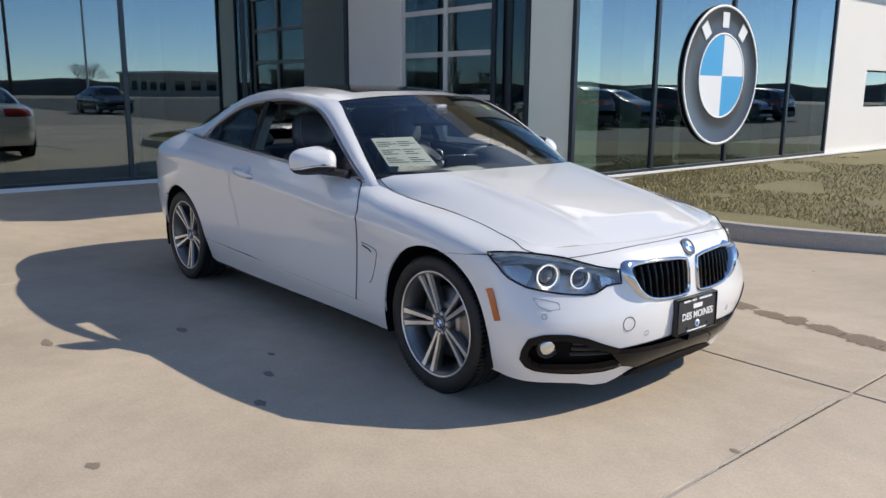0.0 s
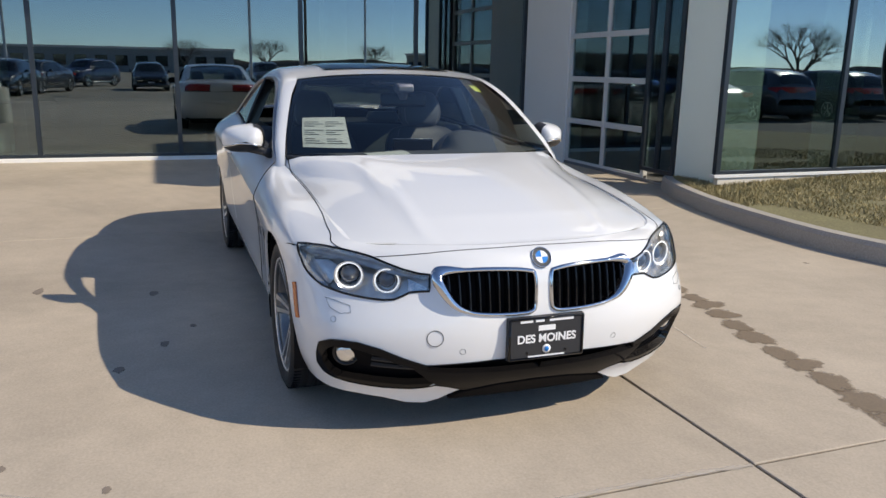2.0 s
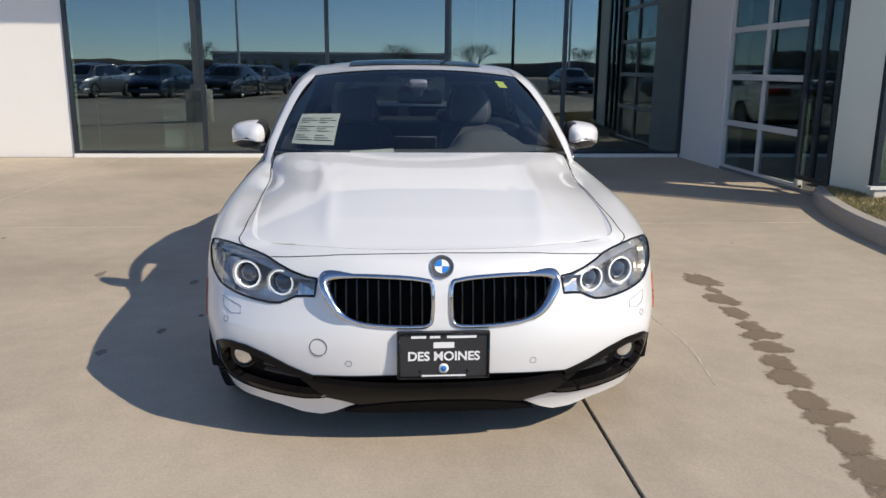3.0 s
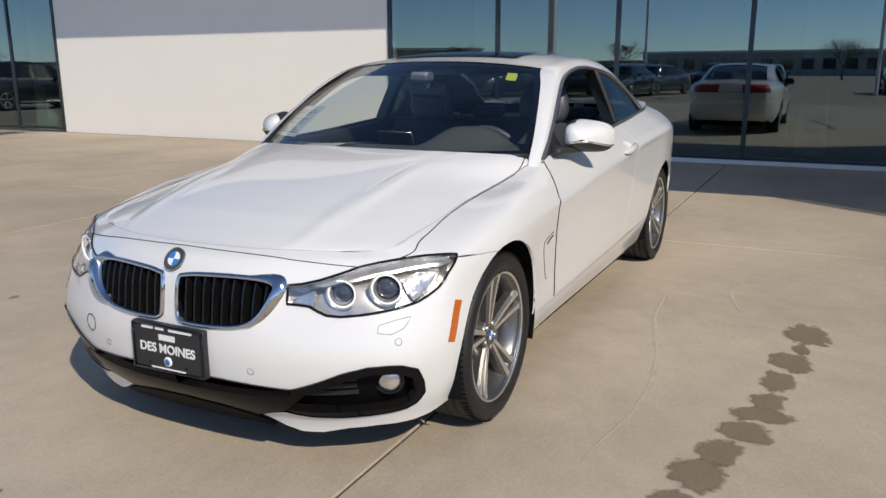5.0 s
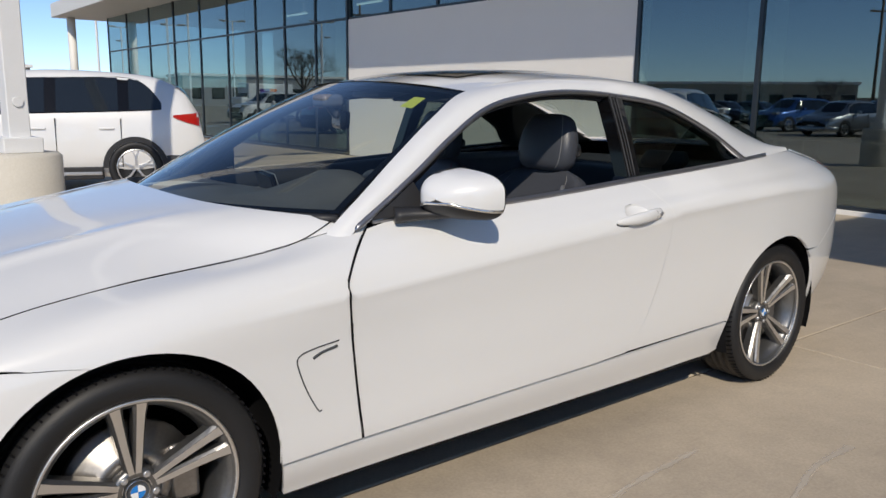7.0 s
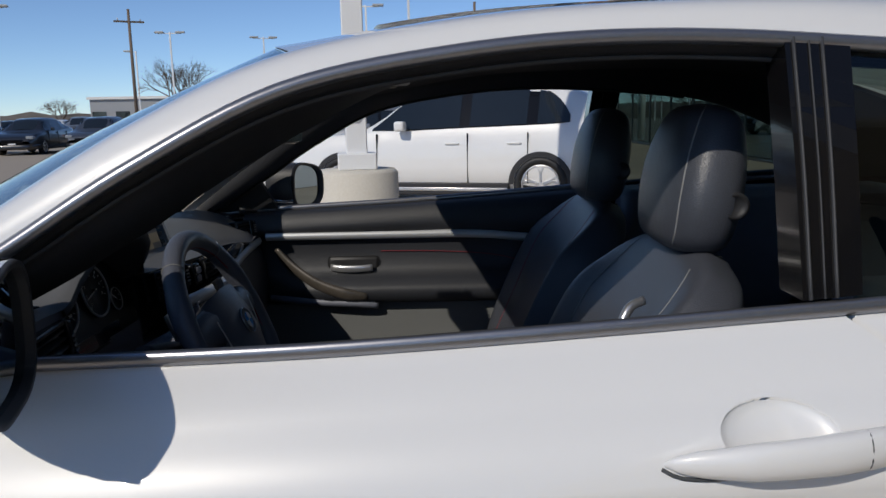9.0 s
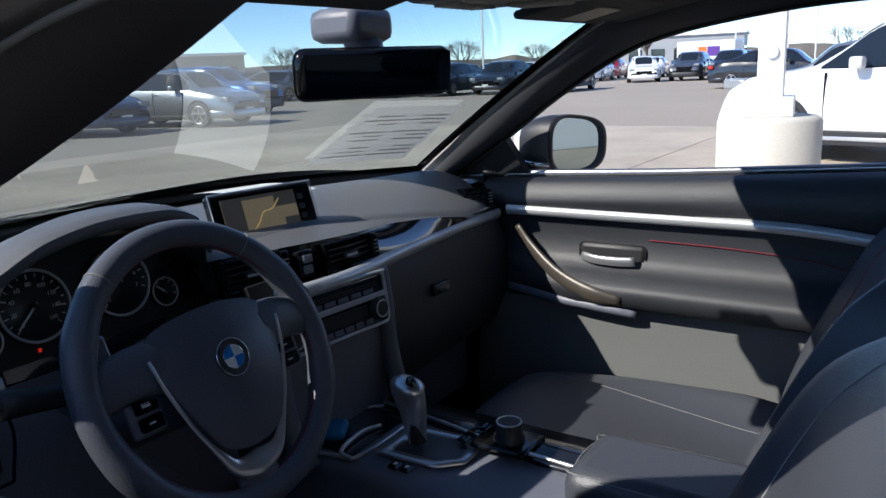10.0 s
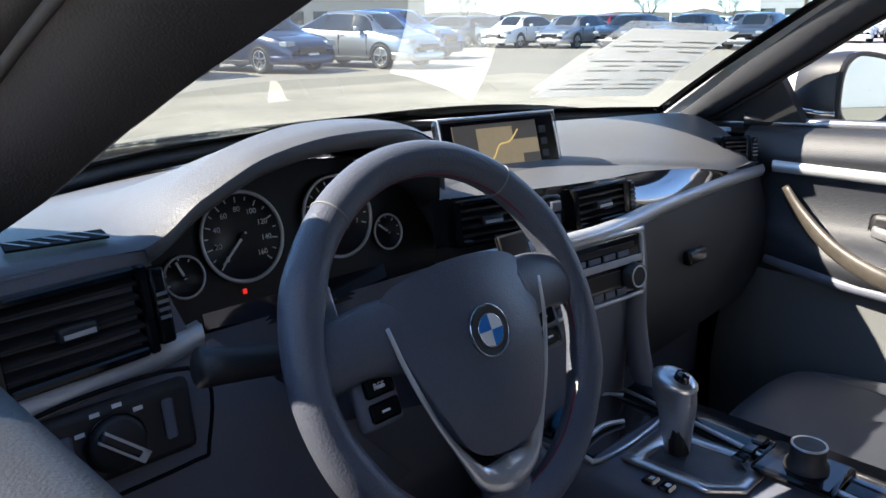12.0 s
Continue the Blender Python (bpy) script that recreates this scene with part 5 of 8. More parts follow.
# left side vent
def vent(name, c, w, h, slats, parent, yaw=0, tab=True, lean=8):
    m = frame_m(c, (-math.cos(radians(yaw)), math.sin(radians(yaw)), .16))
    v = part(name, box_bm(-w / 2, w / 2, -h / 2, h / 2, -.045, -.04), M_blackgap, parent, "black air vent with slats")
    v.matrix_basis = m
    for x0, x1, y0, y1 in ((-w / 2 - .010, -w / 2, -h / 2 - .008, h / 2 + .008), (w / 2, w / 2 + .010, -h / 2 - .008, h / 2 + .008), (-w / 2, w / 2, h / 2, h / 2 + .008), (-w / 2, w / 2, -h / 2 - .008, -h / 2)):
        part("vent_frame", box_bm(x0, x1, y0, y1, -.045, .004, .002, 1), M_gloss, v)
    for i in range(slats):
        y = -h / 2 + h * (i + .5) / slats
        o = part("vent_slat", box_bm(-w / 2, w / 2, -.0016, .0016, -.022, .001), M_satin, v)
        o.matrix_basis = pose(0, y, 0, 18, 0, 0)
    if tab:
        part("vent_tab", box_bm(-.016, .016, -.006, .006, -.004, .008, .003), M_satin, v)
        part("tab_accent", box_bm(-.013, .013, -.0035, .0005, .008, .0092), M_alu, v)
    o = part("vent_wheel", box_bm(w / 2 + .011, w / 2 + .027, -h / 2 - .004, h / 2 + .004, -.03, .003, .004), M_gloss, v)
    for i in range(4):
        part("wheel_notch", box_bm(w / 2 + .014, w / 2 + .024, -.012 + .007 * i, -.009 + .007 * i, .003, .0045), M_greythread, v)
    return v


vent("side_vent", (.489, .632, .897), .115, .062, 5, dash, yaw=-6)
vent("centre_vent", (.504, .122, .894), .088, .042, 4, dash, yaw=12)
vent("centre_vent", (.478, -.083, .884), .100, .040, 4, dash, yaw=4)
vent("side_vent", (.545, -.635, .888), .045, .040, 5, dash, yaw=30, tab=False)
part("switch_block", place(box_bm(-.016, .016, -.024, .022, -.02, .006, .004), frame_m((.485, .024, .890), (-1, 0.12, .16))), M_gloss, dash, "hazard and lock buttons")
for dy in (-.010, .008):
    o = part("button", place(box_bm(-.010, .010, -.007, .007, 0, .0035, .002, 1), frame_m((.4785, .024, .8905 + dy), (-1, .12, .16))), M_cabin, dash)
panel_between("vent_surround", [(.532, .20, .925), (.520, .122, .922), (.500, .02, .919), (.494, -.083, .914), (.498, -.148, .910)], [(.522, .20, .868), (.508, .122, .868), (.490, .02, .868), (.484, -.083, .866), (.474, -.148, .864)], M_gloss, dash)
by = np.linspace(.185, -.66, 30)
bx_, bz_ = pad_edge(by)
panel_between("pad_shelf", np.stack([bx_ + .004, by, np.minimum(bz_, .950) - .003], 1), [(.530, .185, .9255), (.520, .122, .9225), (.500, .02, .9195), (.494, -.083, .9145), (.498, -.148, .9105), (.507, -.2, .9065), (.513, -.27, .9015), (.510, -.40, .8885), (.502, -.52, .8715), (.517, -.66, .8665)], M_dashtop, dash)
# defroster slot on the pad
df = part("defroster_vent", place(box_bm(-.040, .040, -.016, .016, 0, .002, .001, 1), pose(.548, .618, .9565, 0, 0, 80)), M_blackgap, dash, "slatted defroster vent")
for i in range(5):
    o = part("defroster_slat", box_bm(-.0015, .0015, -.015, .015, .0005, .0026), M_cabin, df)
    o.matrix_basis = Matrix.Translation((.548, .618, .9565)) @ Matrix.Rotation(radians(80), 4, "Z") @ Matrix.Translation((-.03 + .015 * i, 0, 0)) @ Matrix.Rotation(radians(35), 4, "Z")
# light switch panel
lp = part("light_switch", place(box_bm(-.075, .075, -.034, .034, -.012, .004, .008), frame_m((.476, .622, .800), (-1, 0, .12))), M_satin, dash, "rotary light switch panel")
lm = frame_m((.4715, .622, .800), (-1, 0, .12))
o = part("rotary_knob", lathe_mesh("rotary_knob", [(.023, 0), (.023, .008), (.020, .011), (.0005, .011)], 32, M_satin, "z"), M_satin, lp)
o.matrix_basis = lm @ Matrix.Translation((.003, 0, 0))
o2 = part("knob_grip", box_bm(-.021, .021, -.0055, .0055, .008, .019, .004), M_satin, lp)
o2.matrix_basis = lm @ Matrix.Translation((.003, 0, 0)) @ Matrix.Rotation(radians(-42), 4, "Z")
for y0, y1 in ((.0030, .0054), (-.0054, -.0034)):
    o3 = part("knob_accent", box_bm(-.022, .022, y0, y1, .0180, .0206), M_alu, lp)
    o3.matrix_basis = o2.matrix_basis
o3 = part("knob_accent", box_bm(.016, .0225, -.0054, .0054, .0180, .0206), M_alu, lp)
o3.matrix_basis = o2.matrix_basis
for x0, x1, y0, y1 in ((-.064, -.030, -.022, .018), (.045, .055, -.015, .022)):
    o = part("switch_button", box_bm(x0, x1, y0, y1, 0, .003, .002, 1), M_cabin, lp)
    o.matrix_basis = lm
for a in (150, 115, 80, 45):
    o = part("switch_mark", box_bm(-.004, .004, -.0018, .0018, 0, .0008), M_white, lp)
    o.matrix_basis = lm @ Matrix.Translation((.003 + .031 * math.cos(radians(a)), .031 * math.sin(radians(a)), .001))
part("switch_bezel", torus_mesh("switch_bezel", .0245, .0012, M_gloss, lm @ Matrix.Translation((.003, 0, .002)), 32, 6), M_gloss, lp)
bez = [lm @ Vector(p) for p in ((-.082, -.04, 0), (-.082, .034, 0), (.078, .040, 0), (.082, -.034, 0), (.06, -.044, 0), (-.06, -.046, 0))]
part("panel_seam", tube_mesh("panel_seam", along(np.array([tuple(p) for p in bez]), 40, loop=True), .002, M_blackgap, 6, loop=True), M_blackgap, lp)

# centre stack
csm = frame_m((.436, .009, .812), (-1, .10, .12))
cs = part("radio_panel", place(box_bm(-.122, .119, -.049, .039, -.06, 0, .006), csm), M_piano, dash, "radio and climate panel with chrome edge")
fr = [(-.122, .036), (-.118, .040), (0, .040), (.112, .040), (.117, .036), (.119, 0), (.119, -.038), (.115, -.047), (.105, -.050), (0, -.050), (-.105, -.050), (-.118, -.047), (-.122, -.038), (-.122, 0)]
part("stack_frame", tube_mesh("stack_frame", along(np.array([tuple(csm @ Vector((a, b, .001))) for a, b in fr]), 60, loop=True), .0034, M_alu, 8, loop=True), M_alu, cs, "aluminium panel edge")
part("stack_divider", place(box_bm(-.12, .117, -.004, .006, 0, .003, .001, 1), csm), M_alu, cs)
part("disc_slot", place(box_bm(-.08, .10, .018, .026, 0, .002), csm), M_gauge, cs)
for i in range(7):
    part("radio_button", place(box_bm(-.115 + .030 * i, -.091 + .030 * i, .008, .016, 0, .003, .001, 1), csm), M_cabin, cs)
for i in range(6):
    part("climate_button", place(box_bm(-.06 + .024 * i, -.040 + .024 * i, -.045, -.035, 0, .003, .001, 1), csm), M_cabin, cs)
part("climate_display", place(box_bm(-.06, .07, -.030, -.010, 0, .002), csm), M_gauge, cs)
for a in (-.10, .094):
    kn_ = part("climate_knob", lathe_mesh("climate_knob", [(.020, 0), (.019, .012), (.016, .014), (.0005, .013)], 32, M_satin, "z"), M_satin, cs, "rotary temperature knob")
    kn_.matrix_basis = csm @ Matrix.Translation((a, -.022, 0))
    part("knob_ring", torus_mesh("knob_ring", .0145, .0014, M_alu, Matrix.Translation((0, 0, .0138)), 32, 6), M_alu, kn_)
part("stack_base", box_bm(.455, .60, -.15, .13, .56, .775, .02), M_cabin, dash)
for k2, yy_ in ((1, .135), (-1, -.145)):
    part("stack_cheek", tube_mesh("stack_cheek", along(np.array([(.465, yy_, .845), (.455, yy_, .78), (.45, yy_ * 1.0, .70), (.43, yy_, .62), (.40, yy_, .59)]), 20), .018, M_cabin, 10), M_cabin, dash)
# screen
scm = frame_m((.613, -.026, .956), (-.93, .16, .30))
sc = part("display_screen", place(box_bm(-.108, .108, -.050, .048, -.02, 0, .006), scm), M_gloss, dash, "upright dash display showing a map")
part("screen_edge", tube_mesh("screen_edge", along(np.array([tuple(scm @ Vector((a, b, .001))) for a, b in ((-.107, -.049), (-.107, .047), (.107, .047), (.107, -.049))] ), 4, loop=True)[[0, 1, 2, 3]], .0022, M_satchrome, 6, loop=True), M_satchrome, sc)
sg = part("screen_glass", place(box_bm(-.086, .066, -.036, .036, 0, .002), scm), M_screen, sc, "lit map display")
for x0_, x1_, y0_, y1_ in ((-.086, -.046, -.036, .036), (.020, .066, .010, .036), (.034, .066, -.036, -.012), (-.046, .066, .030, .036)):
    part("map_area", place(box_bm(x0_, x1_, y0_, y1_, .002, .0024), scm), M_mapdark, sg, "dark map area")
part("map_route", tube_mesh("map_route", along(np.array([tuple(scm @ Vector(v_)) for v_ in ((-.040, -.030, .0028), (-.020, -.012, .0028), (-.008, .004, .0028), (.012, .008, .0028), (.030, .024, .0028))]), 20), .0012, M_maplight, 6), M_maplight, sg, "amber route line")
for i in range(3):
    part("screen_icon", place(box_bm(.072, .084, -.020 + .018 * i, -.010 + .018 * i, 0, .0025), scm), M_satin, sc)

# --- steering wheel
WT = radians(24)
WU, WN, WR = Vector((math.sin(WT), 0, math.cos(WT))), Vector((-math.cos(WT), 0, math.sin(WT))), Vector((0, -1, 0))
wm = Matrix((WR, WU, WN)).transposed().to_4x4()
wm.translation = Vector((.354, .362, .858))
M_wheel = mat("worn_wheel_leather", (0.092, 0.100, 0.126), 0.36, var=0.2, scale=8, bump=0.3, bscale=500)
a = np.linspace(0, 2 * math.pi, 120, endpoint=False)
R0 = .166
grip = .0170 + .0018 * np.exp(-((np.cos(a) ** 2 - .80) / .12) ** 2)
st = part("steering_wheel", tube_mesh("steering_wheel", np.stack([R0 * np.cos(a), R0 * np.sin(a), 0 * a], 1), grip, M_wheel, 18, loop=True), M_wheel, coupe, "three-spoke black leather steering wheel with red stitching")
st.matrix_basis = wm
stc = [(R0 - .0155) * np.stack([np.cos(a), np.sin(a)], 1), ]
part("rim_stitch", tube_mesh("rim_stitch", np.concatenate([stc[0], np.full((120, 1), .004)], 1), .0016, M_thread, 5, loop=True), M_thread, st, "red rim stitching")
for ang in (52, 128):
    q = radians(ang)
    part("rim_seam", torus_mesh("rim_seam", .0172, .0009, M_greythread, frame_m((R0 * math.cos(q), R0 * math.sin(q), 0), (-math.sin(q), math.cos(q), 0), (0, 0, 1)), 20, 5), M_greythread, st)


def pad_surf(p, q):
    p, q = np.asarray(p, float), np.asarray(q, float)
    r = (p / .098) ** 2 + ((q + .015) / .105) ** 2
    return np.stack([p, q, .034 - .020 * r - .012 * np.exp(-((p ** 2 + q ** 2) / .034 ** 2) ** 2) * 0], -1)


def pad_norm(p, q):
    e = 1e-4
    n_ = np.cross(pad_surf(p + e, q) - pad_surf(p - e, q), pad_surf(p, np.asarray(q) + e) - pad_surf(p, np.asarray(q) - e))
    return n_ / (np.linalg.norm(n_, axis=-1)[:, None] + 1e-12)


shield = [tuple(v[:2]) for v in along(np.array([(-.092, .036, 0), (-.078, .058, 0), (-.03, .068, 0), (.03, .068, 0), (.078, .058, 0), (.092, .036, 0), (.082, -.01, 0), (.062, -.062, 0), (.040, -.096, 0), (0, -.106, 0), (-.040, -.096, 0), (-.062, -.062, 0), (-.082, -.01, 0)]), 70, loop=True)]
part("airbag_pad", skin("airbag_pad", [shield], M_wheel, surf=pad_surf, norm=pad_norm, rim=.03, du=.012, dv=.012, sharp=False), M_wheel, st, "leather-grained airbag cover")
badge("wheel_emblem", .0235, Matrix.Translation((0, 0, .0325)), st)
for k in (1, -1):
    arm = along(np.array([(.070 * k, .020, .006), (.11 * k, .024, .004), (.15 * k, .016, 0), (.172 * k, .006, 0)]), 16)
    part("spoke", tube_mesh("spoke", arm, np.interp(np.linspace(0, 1, 16), [0, .6, 1], [.034, .026, .020]), M_wheel, 12, squash=(1, .42)), M_wheel, st)
    pod = part("button_pod", box_bm(min(k * .088, k * .130), max(k * .088, k * .130), -.045, .022, -.008, .002, .004), M_cabin, st, "steering wheel buttons")
    for i in range(3):
        part("wheel_button", box_bm(min(k * .092, k * .122), max(k * .092, k * .122), -.040 + .020 * i, -.024 + .020 * i, .002, .0042, .002, 1), M_gloss, pod)
        part("button_mark", box_bm(k * .107 - .004, k * .107 + .004, -.0335 + .020 * i, -.0315 + .020 * i, .0042, .0046), M_white, pod)
    pd = part("shift_paddle", box_bm(min(k * .105, k * .150), max(k * .105, k * .150), .034, .078, -.030, -.024, .003), (M_satchrome if k < 0 else M_satin), st, "shift paddle")
letters("SET", .0075, Matrix.Translation((-.107, .008, .0044)), M_white, st, "button_text", .0002)
letters("RES", .0075, Matrix.Translation((-.107, -.012, .0044)), M_white, st, "button_text", .0002)
vee = along(np.array([(-.096, .030, .022), (-.088, -.010, .021), (-.070, -.060, .017), (-.048, -.100, .012), (-.030, -.122, .008), (0, -.128, .007), (.030, -.122, .008), (.048, -.100, .012), (.070, -.060, .017), (.088, -.010, .021), (.096, .030, .022)]), 60)
vw = np.interp(np.linspace(0, 1, 60), [0, .25, .38, .5, .62, .75, 1], [.0022, .0034, .010, .017, .010, .0034, .0022])
part("chrome_vee", tube_mesh("chrome_vee", vee, vw, M_satchrome, 10, squash=(1, .35)), M_satchrome, st, "satin chrome lower spoke")
part("lower_spoke", tube_mesh("lower_spoke", along(np.array([(0, -.12, 0), (0, -.15, -.004), (0, -.175, 0)]), 8), np.array([.030, .030, .030, .032, .034, .036, .036, .034]), M_wheel, 12, squash=(1, .4)), M_wheel, st)
part("steering_column", tube_mesh("steering_column", np.array([tuple(wm @ Vector((0, -.005, -.02))), tuple(wm @ Vector((0, -.02, -.26)))]), .055, M_cabin, 16, squash=(1.1, .9)), M_cabin, coupe)
for k, L_ in ((1, .15), (-1, .15)):
    s0, s1 = wm @ Vector((-.05 * k, .012, -.060)), wm @ Vector((-.222 * k, .045, -.050))
    sk = part("column_stalk", tube_mesh("column_stalk", along(np.array([tuple(s0), tuple((s0 + s1) / 2), tuple(s1)]), 10), np.interp(np.linspace(0, 1, 10), [0, .6, 1], [.009, .013, .016]), M_satin, 12), M_satin, coupe, "black column stalk")

# --- centre console
CX = np.linspace(.50, -.36, 30)
con = sweep_profile("centre_console", CX, lambda x: [(.125, .30), (.128, .50), (.122, .575), (.108, .596), (.08, .600), (0, .600), (-.08, .600), (-.108, .596), (-.122, .575), (-.128, .50), (-.125, .30)], M_cabin, coupe, "dark centre console with gear selector", flip=True)
con.matrix_basis = Matrix.Translation((.022, -.013, -.008))
# shifter with its plate
plate_ = [(.345, .074), (.232, .068), (.198, .036), (.198, -.012), (.232, -.044), (.345, -.034)]
ph = np.array([np.array((*p, .604)) + (np.array((*q, .604)) - np.array((*p, .604))) * f for p, q in zip(plate_, plate_[1:] + plate_[:1]) for f in np.linspace(0, 1, 8, endpoint=False)])
pin_ = ph.mean(0) + (ph - ph.mean(0)) * .72
part("shift_surround", grid_mesh("shift_surround", np.stack([ph, ph + (0, 0, .005), pin_ + (0, 0, .006), pin_ + (0, 0, -.002)], 1), M_satchrome, closed_u=True, flip=True), M_satchrome, con, "satin chrome selector surround")
part("shift_boot", mesh_of("shift_boot", [tuple(ph.mean(0) + (0, 0, .012))] + [tuple(p + (0, 0, .002)) for p in pin_], [(0, 1 + i, 1 + (i + 1) % 48) for i in range(48)], M_leather), M_leather, con)
sp = along(np.array([(.300, .012, .600), (.302, .016, .635), (.301, .024, .675), (.302, .032, .705), (.298, .036, .724)]), 18)
sh = part("gear_selector", tube_mesh("gear_selector", sp, np.interp(np.linspace(0, 1, 18), [0, .25, .6, .9, 1], [.014, .018, .025, .027, .015]), M_satchrome, 14, squash=(.85, 1.1)), M_satchrome, con, "sculpted gear selector with glossy top")
part("selector_top", tube_mesh("selector_top", sp[8:] + np.array([-.010, .004, .006]), np.interp(np.linspace(0, 1, 10), [0, .5, 1], [.011, .013, .008]), M_piano, 12, squash=(.8, 1)), M_piano, sh)
part("selector_front", tube_mesh("selector_front", sp[:12] + np.array([-.004, .003, 0]), .0135, M_satin, 12), M_satin, sh)
# storage lid, buttons
tray = along(np.array([(.470, .100, .602), (.475, -.03, .602), (.44, -.085, .602), (.37, -.075, .602), (.362, .085, .602), (.40, .105, .602)]), 48, loop=True)
part("storage_tray", tube_mesh("storage_tray", tray, .0035, M_satchrome, 6, loop=True), M_satchrome, con, "chrome-edged storage tray")
part("tray_lid_edge", tube_mesh("tray_lid_edge", along(np.array([(.362, .108, .606), (.392, .098, .609), (.405, .03, .609), (.395, -.01, .606)]), 20), .0035, M_alu, 8), M_alu, con)
part("tray_floor", box_bm(.375, .465, -.07, .09, .598, .6025), M_piano, con)
for i in range(2):
    part("drive_button", box_bm(.285 - .022 * i, .303 - .022 * i, .076, .098, .600, .606, .003, 1), M_gloss, con)
    part("button_mark", box_bm(.290 - .022 * i, .296 - .022 * i, .082, .090, .606, .0065 + .600), M_white, con)
part("blue_cloth", place(box_bm(-.02, .02, -.03, .03, 0, .018, .008), pose(.445, .05, .603, 0, 0, 30)), M_bluecloth, con, "small blue cloth in the tray")
# passenger side rail with controller
sweep_profile("console_rail", np.linspace(.44, -.02, 20), lambda x: [(-.02 - .06 * max(0, (x - .1) / .34), .601), (-.025 - .06 * max(0, (x - .1) / .34), .612), (-.115, .614), (-.122, .600)], M_piano, con, "glossy black controller panel")
part("rail_edge", tube_mesh("rail_edge", along(np.array([(.44, -.082, .612), (.30, -.058, .613), (.15, -.03, .614), (.03, -.022, .613), (-.01, -.02, .612)]), 24), .0035, M_satchrome, 8), M_satchrome, con)
part("controller_seat", box_bm(.118, .215, -.088, -.004, .612, .620, .006), M_gloss, con)
kn2 = part("controller_knob", lathe_mesh("controller_knob", [(.026, 0), (.025, .006), (.021, .010), (.021, .026), (.0205, .029), (.018, .030), (.0005, .028)], 40, M_satin, "z"), M_satin, con, "round menu controller knob")
kn2.matrix_basis = pose(.163, -.046, .620)
part("controller_ring", torus_mesh("controller_ring", .0195, .0016, M_satchrome, Matrix.Translation((0, 0, .0295)), 40, 8), M_satchrome, kn2)
for i in range(3):
    part("menu_button", box_bm(.222, .240, -.085 + .028 * i, -.062 + .028 * i, .614, .619, .003, 1), M_gloss, con)
# hand brake with its boot
hbp = along(np.array([(.10, .100, .585), (.03, .098, .604), (-.06, .096, .622), (-.16, .095, .635)]), 16)
hbk = part("hand_brake", tube_mesh("hand_brake", hbp, np.interp(np.linspace(0, 1, 16), [0, .1, .5, .9, 1], [.010, .017, .018, .016, .010]), M_leather, 12), M_leather, con, "black leather hand brake lever")
part("brake_button", tube_mesh("brake_button", np.array([(.10, .100, .585), (.118, .100, .580)]), .007, M_satchrome, 10), M_satchrome, hbk, "chrome release button")
part("brake_boot", place(box_bm(-.11, .09, -.024, .024, 0, .02, .010, 3), pose(-.05, .098, .588, 0, 8, 0)), M_cabin, hbk, "soft gathered boot")
# armrest
arm_ = box_bm(-.38, .030, -.095, .060, .575, .652, .028, 4)
part("armrest", arm_, M_leather, con, "dark leather centre armrest")
part("armrest_seam", tube_mesh("armrest_seam", along(np.array([(-.35, .0505, .6440), (-.01, .0505, .6440), (.0205, .02, .6440), (.0205, -.055, .6440), (-.01, -.0855, .6440), (-.35, -.0855, .6440)]), 40), .0010, M_greythread, 5), M_greythread, con)
part("armrest_base", box_bm(-.34, .045, -.08, .07, .55, .585, .01), M_doorlow, con, "grey armrest base")

# --- seats
def blob(name, rows, material, parent, label="", n=36, e=2.6, bolster=0.0, mirror=1, front=None):
    """Loft of rounded sections: rows of (centre xyz, half width along y, half depth, depth direction xz)."""
    a_ = np.linspace(0, 2 * math.pi, n, endpoint=False)
    G_ = []
    for (cx, cy, cz), w, d, (dx, dz), bo in rows:
        u_ = np.sign(np.cos(a_)) * np.abs(np.cos(a_)) ** (2 / e)
        v_ = np.sign(np.sin(a_)) * np.abs(np.sin(a_)) ** (2 / e)
        dep = d * v_ + np.where(v_ > 0, bo * np.abs(u_) ** 4 - bo * .25 * (1 - np.abs(u_) ** 2), 0)
        G_.append(np.stack([cx + dep * dx, cy + w * u_, cz + dep * dz], 1))
    me = grid_mesh(name, np.array(G_), material, closed_v=True)
    bm = bmesh.new()
    bm.from_mesh(me)
    bmesh.ops.holes_fill(bm, edges=bm.edges, sides=0)
    bmesh.ops.recalc_face_normals(bm, faces=bm.faces)
    for f in bm.faces:
        f.smooth = True
    bm.to_mesh(me)
    bm.free()
    return part(name, me, material, parent, label)


def smooth_rows(rows, n=26):
    A_ = np.array([[*c, w, d, *dr, bo] for c, w, d, dr, bo in rows], float)
    B_ = along(A_, n)
    return [((r[0], r[1], r[2]), r[3], r[4], (r[5], r[6]), r[7]) for r in B_]


